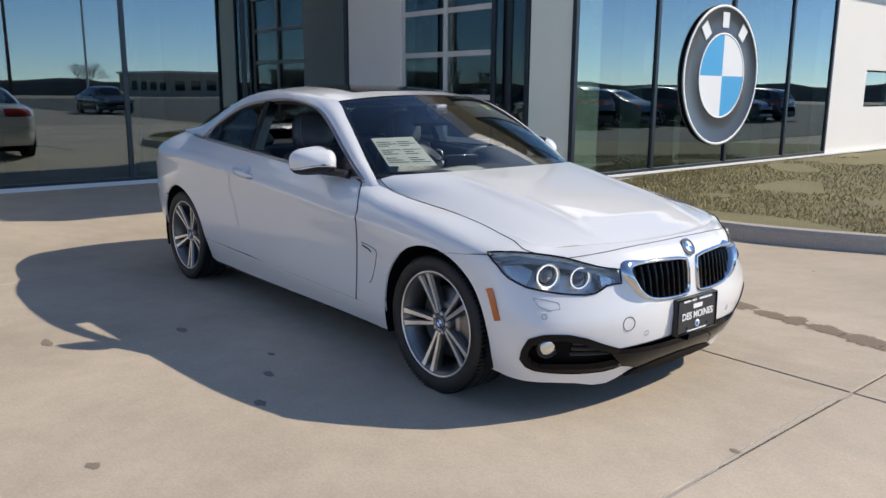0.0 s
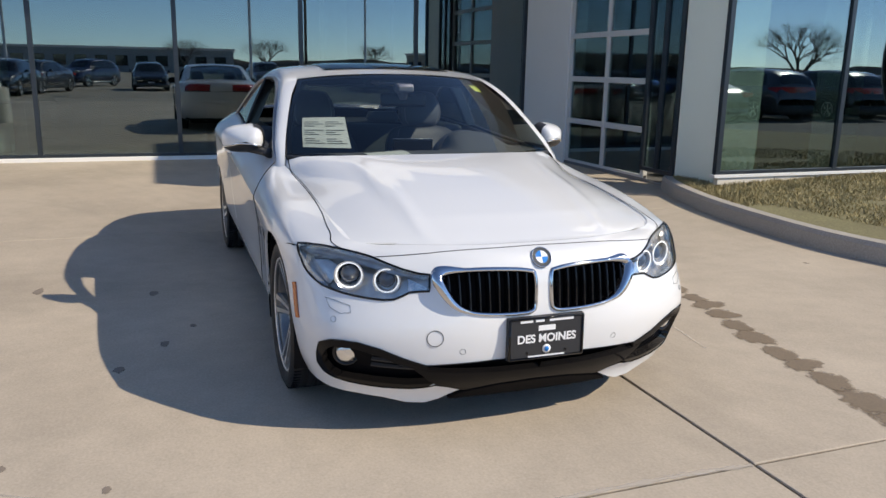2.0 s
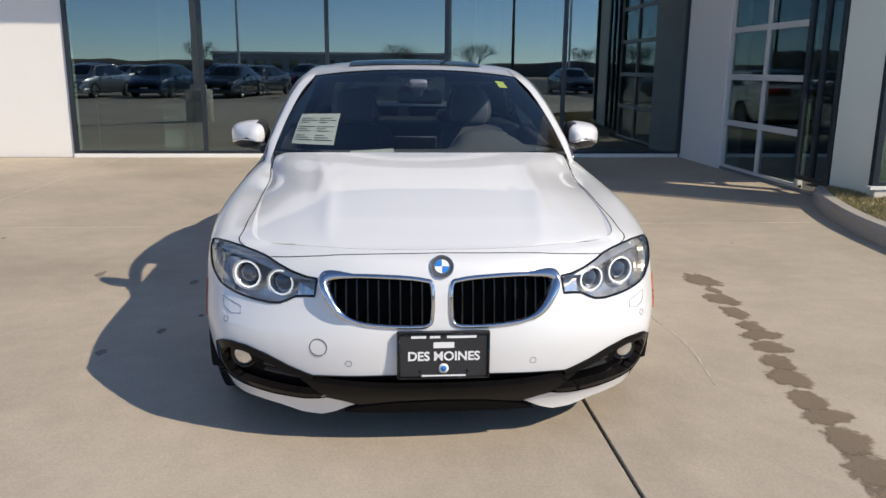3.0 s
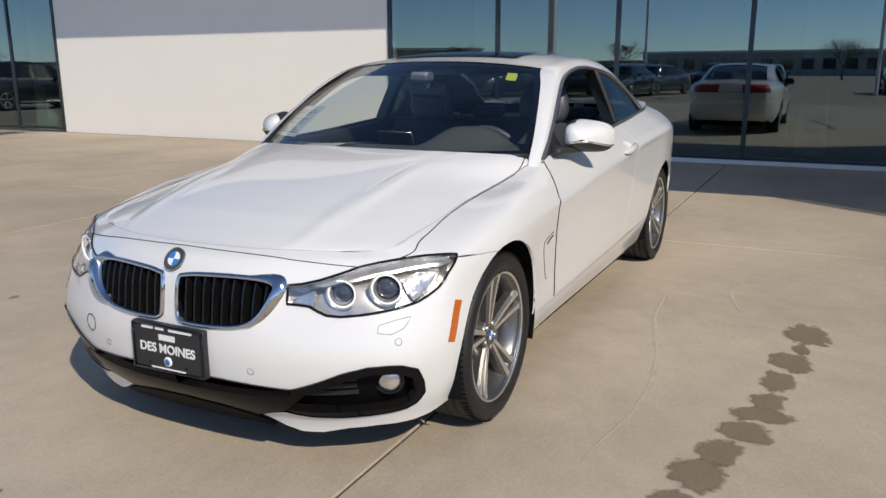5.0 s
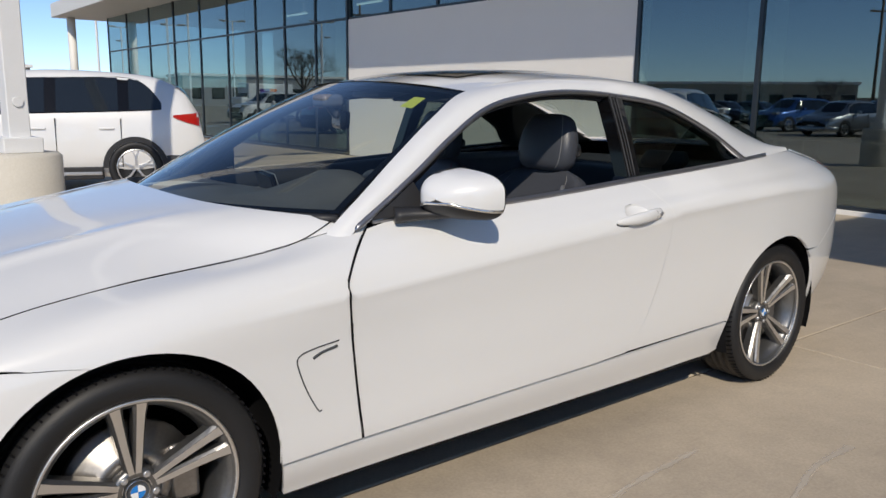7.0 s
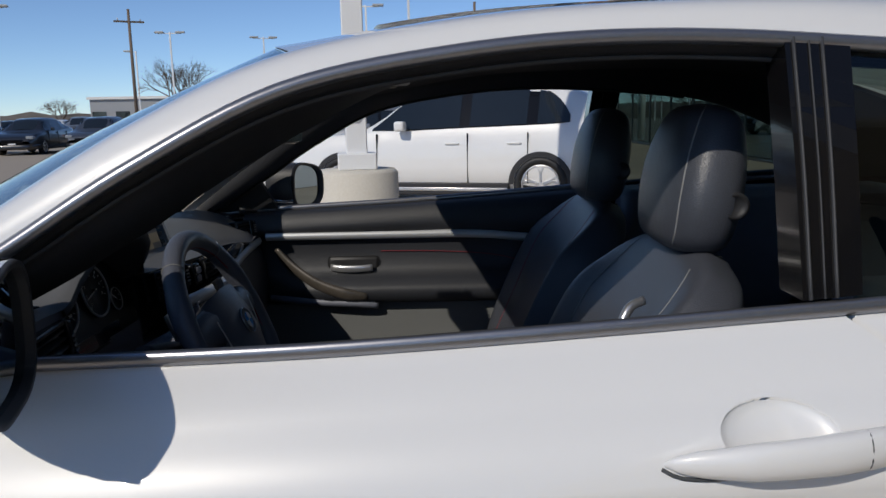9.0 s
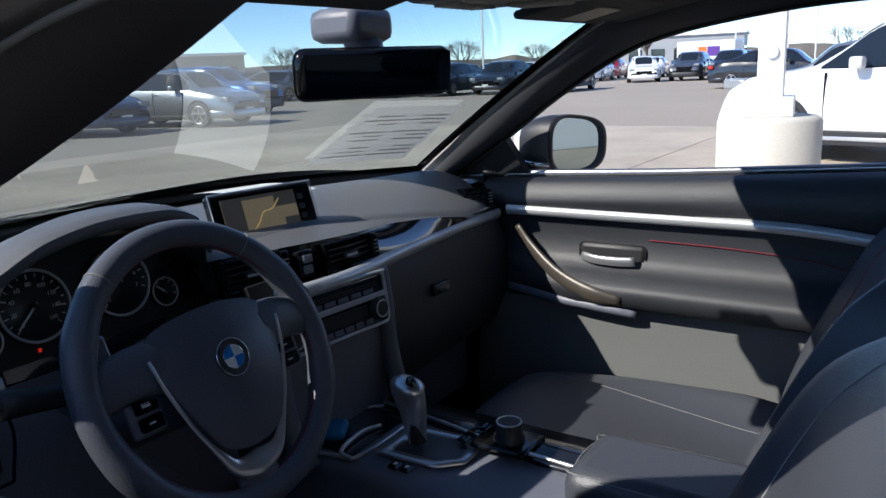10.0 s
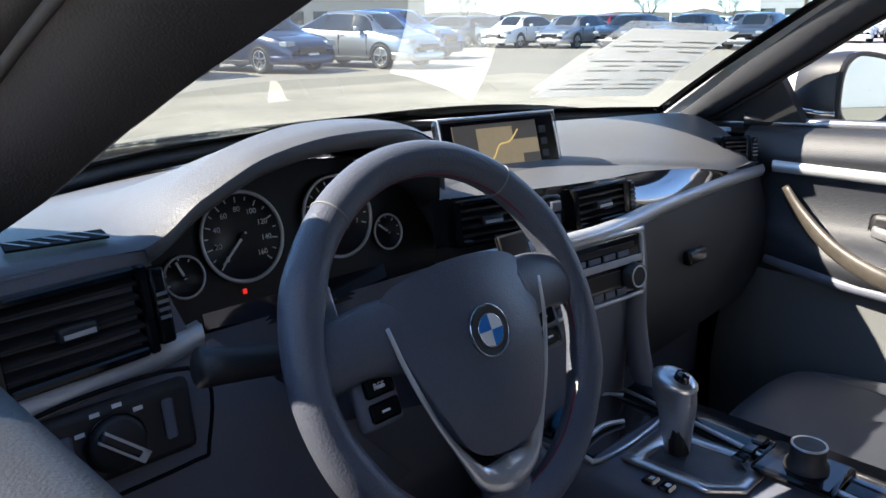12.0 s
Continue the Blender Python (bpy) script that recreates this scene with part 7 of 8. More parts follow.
ys = [4.52, 2.62, .80, -1.0, -2.86, -4.77]
glazing("window_wall_showroom", [(FX, y) for y in ys], .05, SOF, "tall tinted showroom glazing in slim dark frames")
yf = [-12.85, -14.3, -15.9, -17.6, -19.5, -21.6, -23.9, -26.4, -29.0, -31.5]
glazing("window_wall_far", [(FX, y) for y in yf], .05, SOF, "tall tinted glazing with a high transom", rails=(3.0,))
glazing("window_wall_entrance", [(-3.86, WY), (-3.55, WY), (-3.22, WY)], .15, SOF, "narrow tinted glazing beside the roller door")
glazing("window_wall_corner", [(WX, y) for y in (4.52, 6.2, 8.1, 9.95, 11.5)], .27, SOF, "corner showroom glazing with a large round sign")
solid("wall_white", box_bm(FX - .3, FX, -12.82, -4.80, 0, 3.0), M_stucco, "smooth white rendered wall", "wall", kind="structure")
glazing("window_clerestory", [(FX - .05, y) for y in np.linspace(-4.8, -12.82, 6)], 3.0, SOF, "high clerestory window band")
solid("wall_inner_corner", box_bm(FX, -5.98, WY, WY + .3, -.05, SOF), M_stucco, "white rendered wall beside the roller door", "wall", kind="structure")
# column from behind the corner pane, set outside as a solid; pane left out
M_corner_column = mat("pale_green_column", (0.76, 0.82, 0.72), 0.7, var=0.03, scale=1.5, bump=0.1)
solid("wall_corner_column", box_bm(-3.18, -2.46, WY - .01, WY + .55, .02, SOF - .02, .01, 1), M_corner_column, "pale green corner column set outside in place of its pane", "wall", kind="structure")
solid("wall_over_door", box_bm(-5.98, -3.88, WY + .02, WY + .3, 3.1, SOF), M_stucco, "white wall over the roller door", "wall", kind="structure")
wr = box_bm(WX - .3, WX, 11.55, 13.05, .1, SOF)
box_bm(WX - .3, WX, 13.05, 14.6, .1, 1.1, bm=wr)
box_bm(WX - .3, WX, 13.05, 14.6, 1.8, SOF, bm=wr)
box_bm(WX - .3, WX, 14.6, 26, .1, SOF, bm=wr)
solid("wall_side", wr, M_stucco, "white rendered wall with a small window", "wall", kind="structure")
w1 = tagged(part("window_1", box_bm(WX - .12, WX - .10, 13.08, 14.57, 1.13, 1.77), M_facade, None), "small horizontal window in the white wall", "window", kind="structure")
base_ = tagged(new("base_course"), "cream stone base course under the corner glazing", "wall base", kind="structure")
for i in range(14):
    y0 = 4.50 + i * .8
    part("base_block", box_bm(WX - .02, WX + .05, y0 + .004, y0 + .796, .05, .25 - .008 * i, .006, 1), M_stone, base_)
part("base_ledge", box_bm(WX - .03, WX + .07, 4.45, 15.7, .25, .28), M_fascia, base_)
solid("wall_base_front", box_bm(FX - .02, FX + .06, -4.8, 4.5, -.01, .055, .005, 1), M_fascia, "pale sill under the showroom glazing", "sill", kind="structure")
# roller door
rd = tagged(new("door_1"), "glazed sectional roller door with pale frame", "door", kind="structure")
for i in range(6):
    part("door_rail", box_bm(-5.98, -3.88, WY + .03, WY + .09, .0 + .615 * i, .075 + .615 * i, .006, 1), M_door, rd)
for x in (-5.98, -4.965, -3.95):
    part("door_stile", box_bm(x, x + .07, WY + .026, WY + .094, .0, 3.1, .006, 1), M_door, rd)
for i in range(5):
    for x in (-5.91, -4.895):
        o = part("door_pane", box_bm(x, x + .945, WY + .055, WY + .063, .075 + .615 * i, .615 * (i + 1)), M_facade, rd)
        o.visible_shadow = False
# roof slabs with deep overhangs
solid("roof_main", box_bm(FX - 9, FX + 1.78, -33, WY + .6, SOF, SOF + .55, .02, 1), M_fascia, "flat roof slab with a deep white overhang", "roof", kind="structure")
solid("roof_wing", box_bm(FX - 9, WX + 1.0, WY - 1.0, 27, SOF + .012, SOF + .562, .02, 1), M_fascia, "flat roof slab over the corner showroom", "roof", kind="structure")
solid("soffit_wing", box_bm(FX + .05, WX + .95, WY - .95, 26.9, SOF - .012, SOF + .004), M_soffit, "tan soffit panel under the roof overhang", "soffit", kind="structure")
solid("upper_storey", box_bm(FX - 8, FX - 1.2, -30, 3, SOF + .55, SOF + 3.2, .02, 1), M_stucco, "white upper storey set back on the roof", "wall", kind="structure")
solid("canopy_column", cyl_bm(.16, .16, SOF, 24, m=Matrix.Translation((FX + 1.2, -32.3, 0))), M_fascia, "round white canopy column", "column", kind="structure")
# inside the showroom
solid("floor_showroom", box_bm(FX - 8, FX - .02, -33, 4.5, -.02, .03), M_infloor, "dark polished showroom floor", "floor", kind="structure")
solid("floor_corner", box_bm(FX - 8, WX - .02, WY + .02, 26, -.02, .04), M_infloor, "dark polished floor of the corner showroom", "floor", kind="structure")
solid("wall_showroom_back", box_bm(FX - 8.2, FX - 8, -33, 26, 0, SOF), M_inside, "grey back wall of the showroom", "wall", kind="structure")
solid("wall_showroom_end", box_bm(FX - 8, WX - .3, 25.8, 26, 0, SOF), M_inside, "grey end wall of the showroom", "wall", kind="structure")
solid("wall_corner_back", box_bm(FX + .4, WX - 1.5, 9.0, 9.2, 0.04, SOF), M_inside, "grey partition behind the corner glazing", "wall", kind="structure")
for x, y in ((FX - 1.2, -14.9), (FX - 1.2, -20.4), (FX - 1.4, -3.6), (FX - 1.4, 1.6), (-3.3, 7.1), (-3.4, 10.6)):
    solid("interior_column", box_bm(x - .2, x + .2, y - .2, y + .2, .03, SOF, .01, 1), M_inlight, "square pale green column inside the showroom", "column", "showroom columns")
for x, y in ((-9.4, -3.4), (-9.4, -1.4), (-9.4, .7), (-11.2, -2.4), (-11.2, 1.6), (-9.6, -15.5), (-9.6, -19.5)):
    rods = box_bm(x - .04, x + .04, y - .75, y + .75, SOF - .62, SOF - .58)
    for dy in (-.6, .6):
        box_bm(x - .006, x + .006, y + dy - .006, y + dy + .006, SOF - .58, SOF, bm=rods)
    solid("strip_light", rods, M_tube, "slim lit ceiling strip light", "lamp", "ceiling strip lights")
M_bluewall = mat("blue_panel", (0.03, 0.16, 0.42), 0.5)
solid("blue_display", box_bm(FX - 2.4, FX - 2.2, 2.9, 3.6, .03, 2.6, .01, 1), M_bluewall, "tall blue display panel in the showroom", "display")
M_desk = mat("desk_grey", (0.10, 0.10, 0.11), 0.5)
for i, (x, y) in enumerate(((-8.9, -4.0), (-9.2, -1.9), (-8.8, .4), (-9.0, 3.9))):
    d_ = thing("reception_desk", "dark low desk inside the showroom", "desk", "showroom desks", at=pose(x, y, .03, 0, 0, 10 * i))
    part("desk_top", box_bm(-.5, .5, -.9, .9, .72, .76, .01, 1), M_desk, d_)
    part("desk_panel", box_bm(-.45, -.4, -.85, .85, 0, .72), M_desk, d_)
    part("desk_leg", box_bm(.38, .45, -.85, -.78, 0, .72), M_desk, d_)
    part("desk_leg", box_bm(.38, .45, .78, .85, 0, .72), M_desk, d_)
# big round sign on the corner glazing
# black ring lifted to grey for the sky reflection lying over it
M_signhaze = mat("sign_hazed_ring", (0.050, 0.054, 0.060), 0.3, var=0.1)
sign = thing("round_sign", "large round black, blue and white sign on the glass", "sign", at=frame_m((WX + .03, 7.82, 1.60), (1, 0, 0)))
R = 1.02
part("sign_disc", lathe_mesh("sign_disc", [(R, -.01), (R, .012), (R * .965, .014), (R * .96, .010), (R * .60, .010), (R * .595, .012), (.001, .012)], 72, M_signhaze, "z"), M_signhaze, sign)
part("sign_rim", lathe_mesh("sign_rim", [(R * 1.0, .012), (R * 1.0, .022), (R * .965, .022), (R * .965, .012)], 72, M_white, "z"), M_white, sign)
part("sign_inner_rim", lathe_mesh("sign_inner_rim", [(R * .61, .012), (R * .61, .020), (R * .585, .020), (R * .585, .012)], 72, M_white, "z"), M_white, sign)
M_signblue = mat("sign_blue", (0.06, 0.36, 0.66), 0.4, var=0.03)
for qd in range(4):
    a = np.linspace(qd * math.pi / 2, (qd + 1) * math.pi / 2, 16)
    mt = M_signblue if qd % 2 else M_white
    part("sign_quarter", mesh_of("sign_quarter", [(0, 0, .016)] + [(R * .585 * math.cos(t), R * .585 * math.sin(t), .016) for t in a], [(0, i, i + 1) for i in range(1, 16)], mt, False), mt, sign)
for a in (-38, 0, 38):
    t = radians(90 - a)
    o = part("sign_mark", box_bm(-.09, .09, -.11, .11, .012, .02, .01, 1), M_white, sign)
    o.matrix_basis = pose(R * .79 * math.cos(t), R * .79 * math.sin(t), 0, 0, 0, -a)

# == lamp posts ==
M_post = mat("white_painted_steel", (0.78, 0.78, 0.77), 0.45, var=0.04)
M_head = mat("grey_lamp_head", (0.42, 0.42, 0.41), 0.5)


def lamp_post(x, y, h, w, heads, base=None, turn=0):
    o = thing("street_lamp", "tall white square lot lamp on a concrete base" if base else "tall white lot lamp post", "lamp post", "lot lamp posts", at=pose(x, y, 0, 0, 0, turn))
    z0 = 0
    if base:
        part("base", lathe_mesh("base", [(base[0] * 1.03, 0), (base[0], .03), (base[0], base[1] - .03), (base[0] - .03, base[1]), (.001, base[1])], 48, M_foot, "z"), M_foot, o, "round concrete footing")
        z0 = base[1]
        part("base_cover", box_bm(-.155, .155, -.155, .155, z0, z0 + .13, .008, 1), M_post, o)
        part("hatch", cyl_bm(.045, .04, .015, 20, m=frame_m((0, w / 2, z0 + .42), (0, 1, 0))), M_post, o)
    part("pole", box_bm(-w / 2, w / 2, -w / 2, w / 2, z0, h, .008, 1), M_post, o)
    for k in range(heads):
        s = (-1) ** k
        part("arm", box_bm(min(0, s * 1.0), max(0, s * 1.0), -.04, .04, h - .15, h - .07), M_post, o)
        part("lamp_head", box_bm(min(s * .5, s * 1.3), max(s * .5, s * 1.3), -.22, .22, h - .1, h + .06, .03, 1), M_head, o)
    return o


lamp_post(.68, -4.75, 9.0, .17, 2, base=(.335, .79), turn=8)
for x, y, h in ((5.3, -57, 9.2), (-4.6, -60, 9), (2, -52, 9.5), (17, -76, 9), (14, -85, 9), (10.5, -92, 9), (13.5, -100, 8), (24, -70, 9), (-16, -66, 9), (30, -52, 9), (34, -88, 9), (22, 3.4, 8.5), (31, -9, 9), (40, 14, 9), (-60, -70, 9)):
    lamp_post(x, y, h, .14, 2 if rng.random() < .6 else 1, turn=rng.uniform(0, 40))

# == parked vehicles ==
PAINTS = {n: mat("paint_" + n, c, r, metal=mt, var=0.03, coat=1.0, fine=0) for n, c, r, mt in (("white", (.78, .78, .77), .35, 0), ("black", (.012, .012, .014), .3, .0), ("navy", (.012, .022, .07), .3, .3), ("grey", (.10, .11, .13), .35, .6), ("silver", (.42, .43, .44), .35, .8), ("red", (.30, .01, .012), .3, .2), ("blue", (.02, .10, .34), .3, .4))}
M_farglass = mat("dark_vehicle_glass", (0.012, 0.016, 0.02), 0.06, var=0.1, coat=0.5)
M_headl = mat("vehicle_headlamp", (0.26, 0.28, 0.30), 0.15, var=0.3, scale=20, coat=1.0)
FORMS = {
    "sedan": ([-2.35, -2.25, -1.9, -1.45, -.75, .1, .75, 1.25, 1.9, 2.25, 2.35], [.55, .78, .95, .98, .96, .93, .92, .90, .80, .68, .50], [.60, .82, .98, 1.12, 1.42, 1.46, 1.36, .96, .83, .70, .55], 1.42, -1.42, .32, .90),
    "suv": ([-2.2, -2.15, -1.95, -1.55, -.8, -.1, .42, 1.05, 1.75, 2.08, 2.2], [.62, .90, 1.06, 1.06, 1.04, 1.02, 1.0, .98, .90, .76, .52], [.68, 1.02, 1.36, 1.53, 1.59, 1.59, 1.50, 1.05, .95, .80, .56], 1.36, -1.31, .345, .91),
}


def vehicle(form, colour, m, label, group="parked vehicles", back=False):
    xs, belt, top, fx, rx, wr_, wd = FORMS[form]
    o = thing("parked_car" if form == "sedan" else "parked_suv", label, "car", group, at=m)
    paint = PAINTS[colour]
    n = 60
    X = np.linspace(xs[0], xs[-1], n)
    B, T = lerp_at(X, xs, belt), lerp_at(X, xs, top)
    W = wd * (1 - .22 * np.clip((np.abs(X) - 1.5) / .85, 0, 1) ** 2.2)
    Bt = np.minimum(B, T - .01)
    cab = np.clip((T - B) / .35, 0, 1)
    rows = []
    for f in ((.86, .22, 0), (.98, .34, 0), (1.0, .52, 0), (.985, .8, 0), (.95, 1.0, 0)):
        z = .0 * X + (f[1] if f[1] < .5 else 0)
        z = np.where(f[1] < .5, f[1], .34 + (Bt - .34) * (f[1] - .3) / .7)
        rows.append(np.stack([X, W * f[0], z], 1))
    yt = W * (.95 - .24 * cab)
    rows.append(np.stack([X, yt * .98, Bt + (T - Bt) * .86], 1))
    rows.append(np.stack([X, yt * .80, Bt + (T - Bt) * .985], 1))
    rows.append(np.stack([X, X * 0, T + .012], 1))
    Gl = np.stack(rows, 1)
    Gb = np.concatenate([Gl, (Gl * FLIP)[:, ::-1][:, 1:]], 1)
    part("body", grid_mesh("body", Gb, paint, flip=True), paint, o)
    for k in (1, -1):
        # one dark band of side glass with slim black pillars over it
        xg = np.linspace(-1.62, 1.12, 40) if form == "sedan" else np.linspace(-1.66, .93, 40)
        lo, hi = lerp_at(xg, xs, belt) + .035, lerp_at(xg, xs, top) - (.075 if form == "sedan" else .07)
        hi = np.minimum(hi, lo + (.42 if form == "suv" else .40))
        if form == "suv":
            hi = hi - .24 * np.clip((-1.28 - xg) / .38, 0, 1) ** 2
        keep = hi > lo + .012
        xg, lo, hi = xg[keep], lo[keep], hi[keep]

        def flank(x, z):
            at = [np.interp(x, X, Gl[:, q, 1]) for q in range(1, 8)], [np.interp(x, X, Gl[:, q, 2]) for q in range(1, 8)]
            return float(np.interp(z, at[1], at[0]))
        for x0, x1 in (((-1.62, -.52), (-.46, .36), (.41, 1.12)) if form == "sedan" else ((-1.66, -1.20), (-1.15, -.36), (-.30, .93))):
            q_ = (xg >= x0) & (xg <= x1)
            rows_ = [np.stack([xg[q_], np.array([flank(x, z) for x, z in zip(xg[q_], (lo + (hi - lo) * f)[q_])]) + .011, (lo + (hi - lo) * f)[q_]], 1) for f in np.linspace(0, 1, 9)]
            part("side_window", grid_mesh("side_window", np.stack(rows_, 1) * np.array([1, k, 1]), M_farglass, flip=k < 0), M_farglass, o)
        rows_ = [np.stack([xg, np.array([flank(x, z) for x, z in zip(xg, lo + (hi - lo) * f)]) + .006, lo + (hi - lo) * f], 1) for f in np.linspace(-.04, 1.03, 10)]
        part("window_band", grid_mesh("window_band", np.stack(rows_, 1) * np.array([1, k, 1]), M_gloss, flip=k < 0), M_gloss, o)
        for wx in (fx, rx):
            wo = part("wheel", ME_WTYRE, M_rubber, o)
            wo.matrix_basis = Matrix.Translation((wx, (wd - .088) * k, wr_)) @ Matrix.Rotation(0 if k > 0 else math.pi, 4, "Z") @ Matrix.Diagonal((wr_ / .34, 1, wr_ / .34, 1))
            part("rim", ME_WRIM, M_rimpol, wo)
            ar = np.linspace(.0, math.pi, 18)
            Ga = np.stack([np.stack([wx + r_ * np.cos(ar), np.full(18, (wd + .006) * k), wr_ + r_ * np.sin(ar)], 1) for r_ in (wr_ * .98, wr_ * 1.17)], 1)
            part("arch_trim", grid_mesh("arch_trim", Ga, M_satin, flip=k > 0), M_satin, o)
        mx_ = .62 if form == "sedan" else .42
        for hx_ in ((.05, -.85) if form == "sedan" else (-.18, -.98)):
            part("door_handle", box_bm(hx_ - .09, hx_ + .09, min(k * (wd * .975), k * (wd * .975 + .03)), max(k * (wd * .975), k * (wd * .975 + .03)), .84, .865, .008), paint, o)
        for dx_ in (.95, -.02, -.95) if form == "sedan" else (.85, -.38, -1.15):
            part("door_gap", box_bm(dx_ - .004, dx_ + .004, min(k * wd * .90, k * (wd * 1.0 + .002)), max(k * wd * .90, k * (wd * 1.0 + .002)), .36, .90 if form == "sedan" else .98), M_blackgap, o)
        part("sill_trim", box_bm(rx + wr_ * 1.15, fx - wr_ * 1.15, min(k * wd * .85, k * (wd * 1.0 + .004)), max(k * wd * .85, k * (wd * 1.0 + .004)), .20, .36 if form == "suv" else .30, .015), M_satin, o)
        if form == "suv":
            part("sill_strip", box_bm(rx + wr_ * 1.2, fx - wr_ * 1.2, min(k * wd, k * (wd + .02)), max(k * wd, k * (wd + .02)), .255, .30, .01), M_satchrome, o)
        zl = .62 if form == "sedan" else .80
        part("headlamp", box_bm(xs[-1] - .36, xs[-1] - .06, min(k * .52, k * .80), max(k * .52, k * .80), zl, zl + .13, .03), M_headl, o)
        if form == "suv":
            xl = np.linspace(-1.80, -2.165, 10)
            sl = np.linspace(0, 1, 10)
            la, lb = 1.00 - .13 * sl ** .8, 1.025 + .035 * sl
            rows_ = [np.stack([xl - .012 * sl, np.array([flank(x, z) for x, z in zip(xl, la + (lb - la) * f)]) + .012, la + (lb - la) * f], 1) for f in (0, .5, 1)]
            part("tail_lamp", grid_mesh("tail_lamp", np.stack(rows_, 1) * np.array([1, k, 1]), M_red, flip=k < 0), M_red, o)
        else:
            part("tail_lamp", box_bm(xs[0] + .02, xs[0] + .22, min(k * .50, k * .83), max(k * .50, k * .83), zl + .13, zl + .27, .03), M_red, o)
        part("side_mirror", box_bm(mx_, mx_ + .14, min(k * .90, k * 1.04), max(k * .90, k * 1.04), B[40] + .02, B[40] + .15, .03), paint, o)
    # front and rear screens
    for xa, xb in (((1.20, .72) if form == "sedan" else (.95, .42)), ((-1.50, -.95) if form == "sedan" else (-2.08, -1.85))):
        xx = np.linspace(xa, xb, 5)
        t = lerp_at(xx, xs, top)
        part("screen", grid_mesh("screen", np.stack([np.stack([xx + .012 * np.sign(xa), np.full(5, yy * .60), t + .02 - .05 * yy ** 2], 1) for yy in np.linspace(-1, 1, 7)], 1), M_farglass, flip=xa < 0), M_farglass, o)
    # lower bumpers close both ends of the body
    for e_, x_arch in ((1, fx + wr_ * 1.12), (-1, -(rx - wr_ * 1.12))):
        xe = abs(xs[-1])
        half = [(x_arch, wd * .995), (x_arch + .12, wd * .992), (xe - .22, wd * .93), (xe - .06, wd * .80), (xe + .035, wd * .56), (xe + .055, 0)]
        ring_ = along(np.array([(x, y, 0) for x, y in half]), 24)
        ring_ = np.concatenate([ring_, (ring_ * FLIP)[::-1][1:]])
        zt_ = .50 if form == "suv" else .42
        Gc = np.stack([ring_ * (.99, .93, 1) + (0, 0, .22), ring_ + (0, 0, .27), ring_ + (0, 0, zt_ - .02), ring_ * (.985, .985, 1) + (0, 0, zt_), ring_ * (.93, .9, 1) + (0, 0, zt_ + .01)], 1) * np.array([e_, 1, 1])
        clad = M_satin if form == "suv" else paint
        part("lower_bumper", grid_mesh("lower_bumper", Gc, clad, flip=e_ > 0), clad, o)
    part("front_grille", box_bm(xs[-1] - .12, xs[-1] + .004, -.42, .42, .46 if form == "sedan" else .55, .62 if form == "sedan" else .78, .02), M_gloss, o)
    part("lower_grille", box_bm(xs[-1] - .2, xs[-1] - .01, -.62, .62, .24, .36, .02), M_satin, o)
    part("plate", box_bm(xs[-1] - .05, xs[-1] + .012, -.15, .15, .38, .47), M_white, o)
    return o


ME_WTYRE = lathe_mesh("wheel", [(.24, -.09), (.30, -.105), (.33, -.09), (.34, 0), (.33, .09), (.30, .105), (.245, .095), (.235, .07), (.10, .05), (.001, .05)], 32, M_rubber)
rm = bmesh.new()
for i in range(5):
    box_bm(-.013, .013, .055, .090, .03, .14, bm=rm)
    for a_ in (-24, 24):
        arm2 = place(box_bm(-.009, .009, .055, .088, 0, .118), Matrix.Translation((0, 0, .128)) @ Matrix.Rotation(radians(a_), 4, "Y"))
        me2 = bpy.data.meshes.new("arm")
        arm2.to_mesh(me2)
        arm2.free()
        rm.from_mesh(me2)
    bmesh.ops.rotate(rm, verts=rm.verts, cent=(0, 0, 0), matrix=Matrix.Rotation(2 * math.pi / 5, 3, "Y"))
rm_ring = [(.228 + .010 * math.cos(q), .088 + .008 * math.sin(q)) for q in np.linspace(0, 2 * math.pi, 7)]
rm.from_mesh(lathe_mesh("ring", rm_ring, 32, M_rimpol))
ME_WRIM = bpy.data.meshes.new("rim")
rm.to_mesh(ME_WRIM)
rm.free()
ME_WRIM.materials.append(M_rimpol)
# the white crossover beside the lamp post
vehicle("suv", "white", pose(-.254, -9.18, 0, 0, 0, -18), "white crossover parked beyond the lamp post with black lower trim")
words = {"white": "white", "black": "black", "navy": "dark blue", "grey": "dark grey", "silver": "silver", "red": "red", "blue": "bright blue"}
lot = [("sedan", "silver", 1.2, -18.8, 5), ("suv", "black", -.6, -23.2, 8), ("suv", "white", 1.8, -36, 172), ("sedan", "black", 5.5, -31.8, 178), ("suv", "black", 10.2, -45, 95), ("suv", "grey", 12.5, -45.5, 95), ("sedan", "white", 15, -44.5, 110),
       ("sedan", "black", 18.2, -7.1, -172), ("sedan", "navy", 18.0, -10.1, -172), ("sedan", "silver", 17.2, -13.1, -170), ("suv", "blue", 20.4, -17.2, -168), ("sedan", "silver", 27.5, -27.5, -150), ("sedan", "grey", 21.8, -6.4, -162), ("suv", "grey", 29, -9.5, -150), ("suv", "navy", 33, -5.0, -150), ("sedan", "silver", 30, -15, -150), ("suv", "black", 34, -19, -150)]
for i, c in enumerate(("grey", "black", "black", "silver", "white", "grey", "black", "navy")):
    lot.append(("sedan", c, 14.6 + 2.5 * i, -32.5 + .9 * i, 95))
for i, c in enumerate(("black", "grey", "white", "red", "silver", "white", "black", "grey", "white", "black", "silver", "navy")):
    lot.append(("sedan" if i % 4 else "suv", c, 12 + 3.0 * i, -57 + .6 * i, 100))
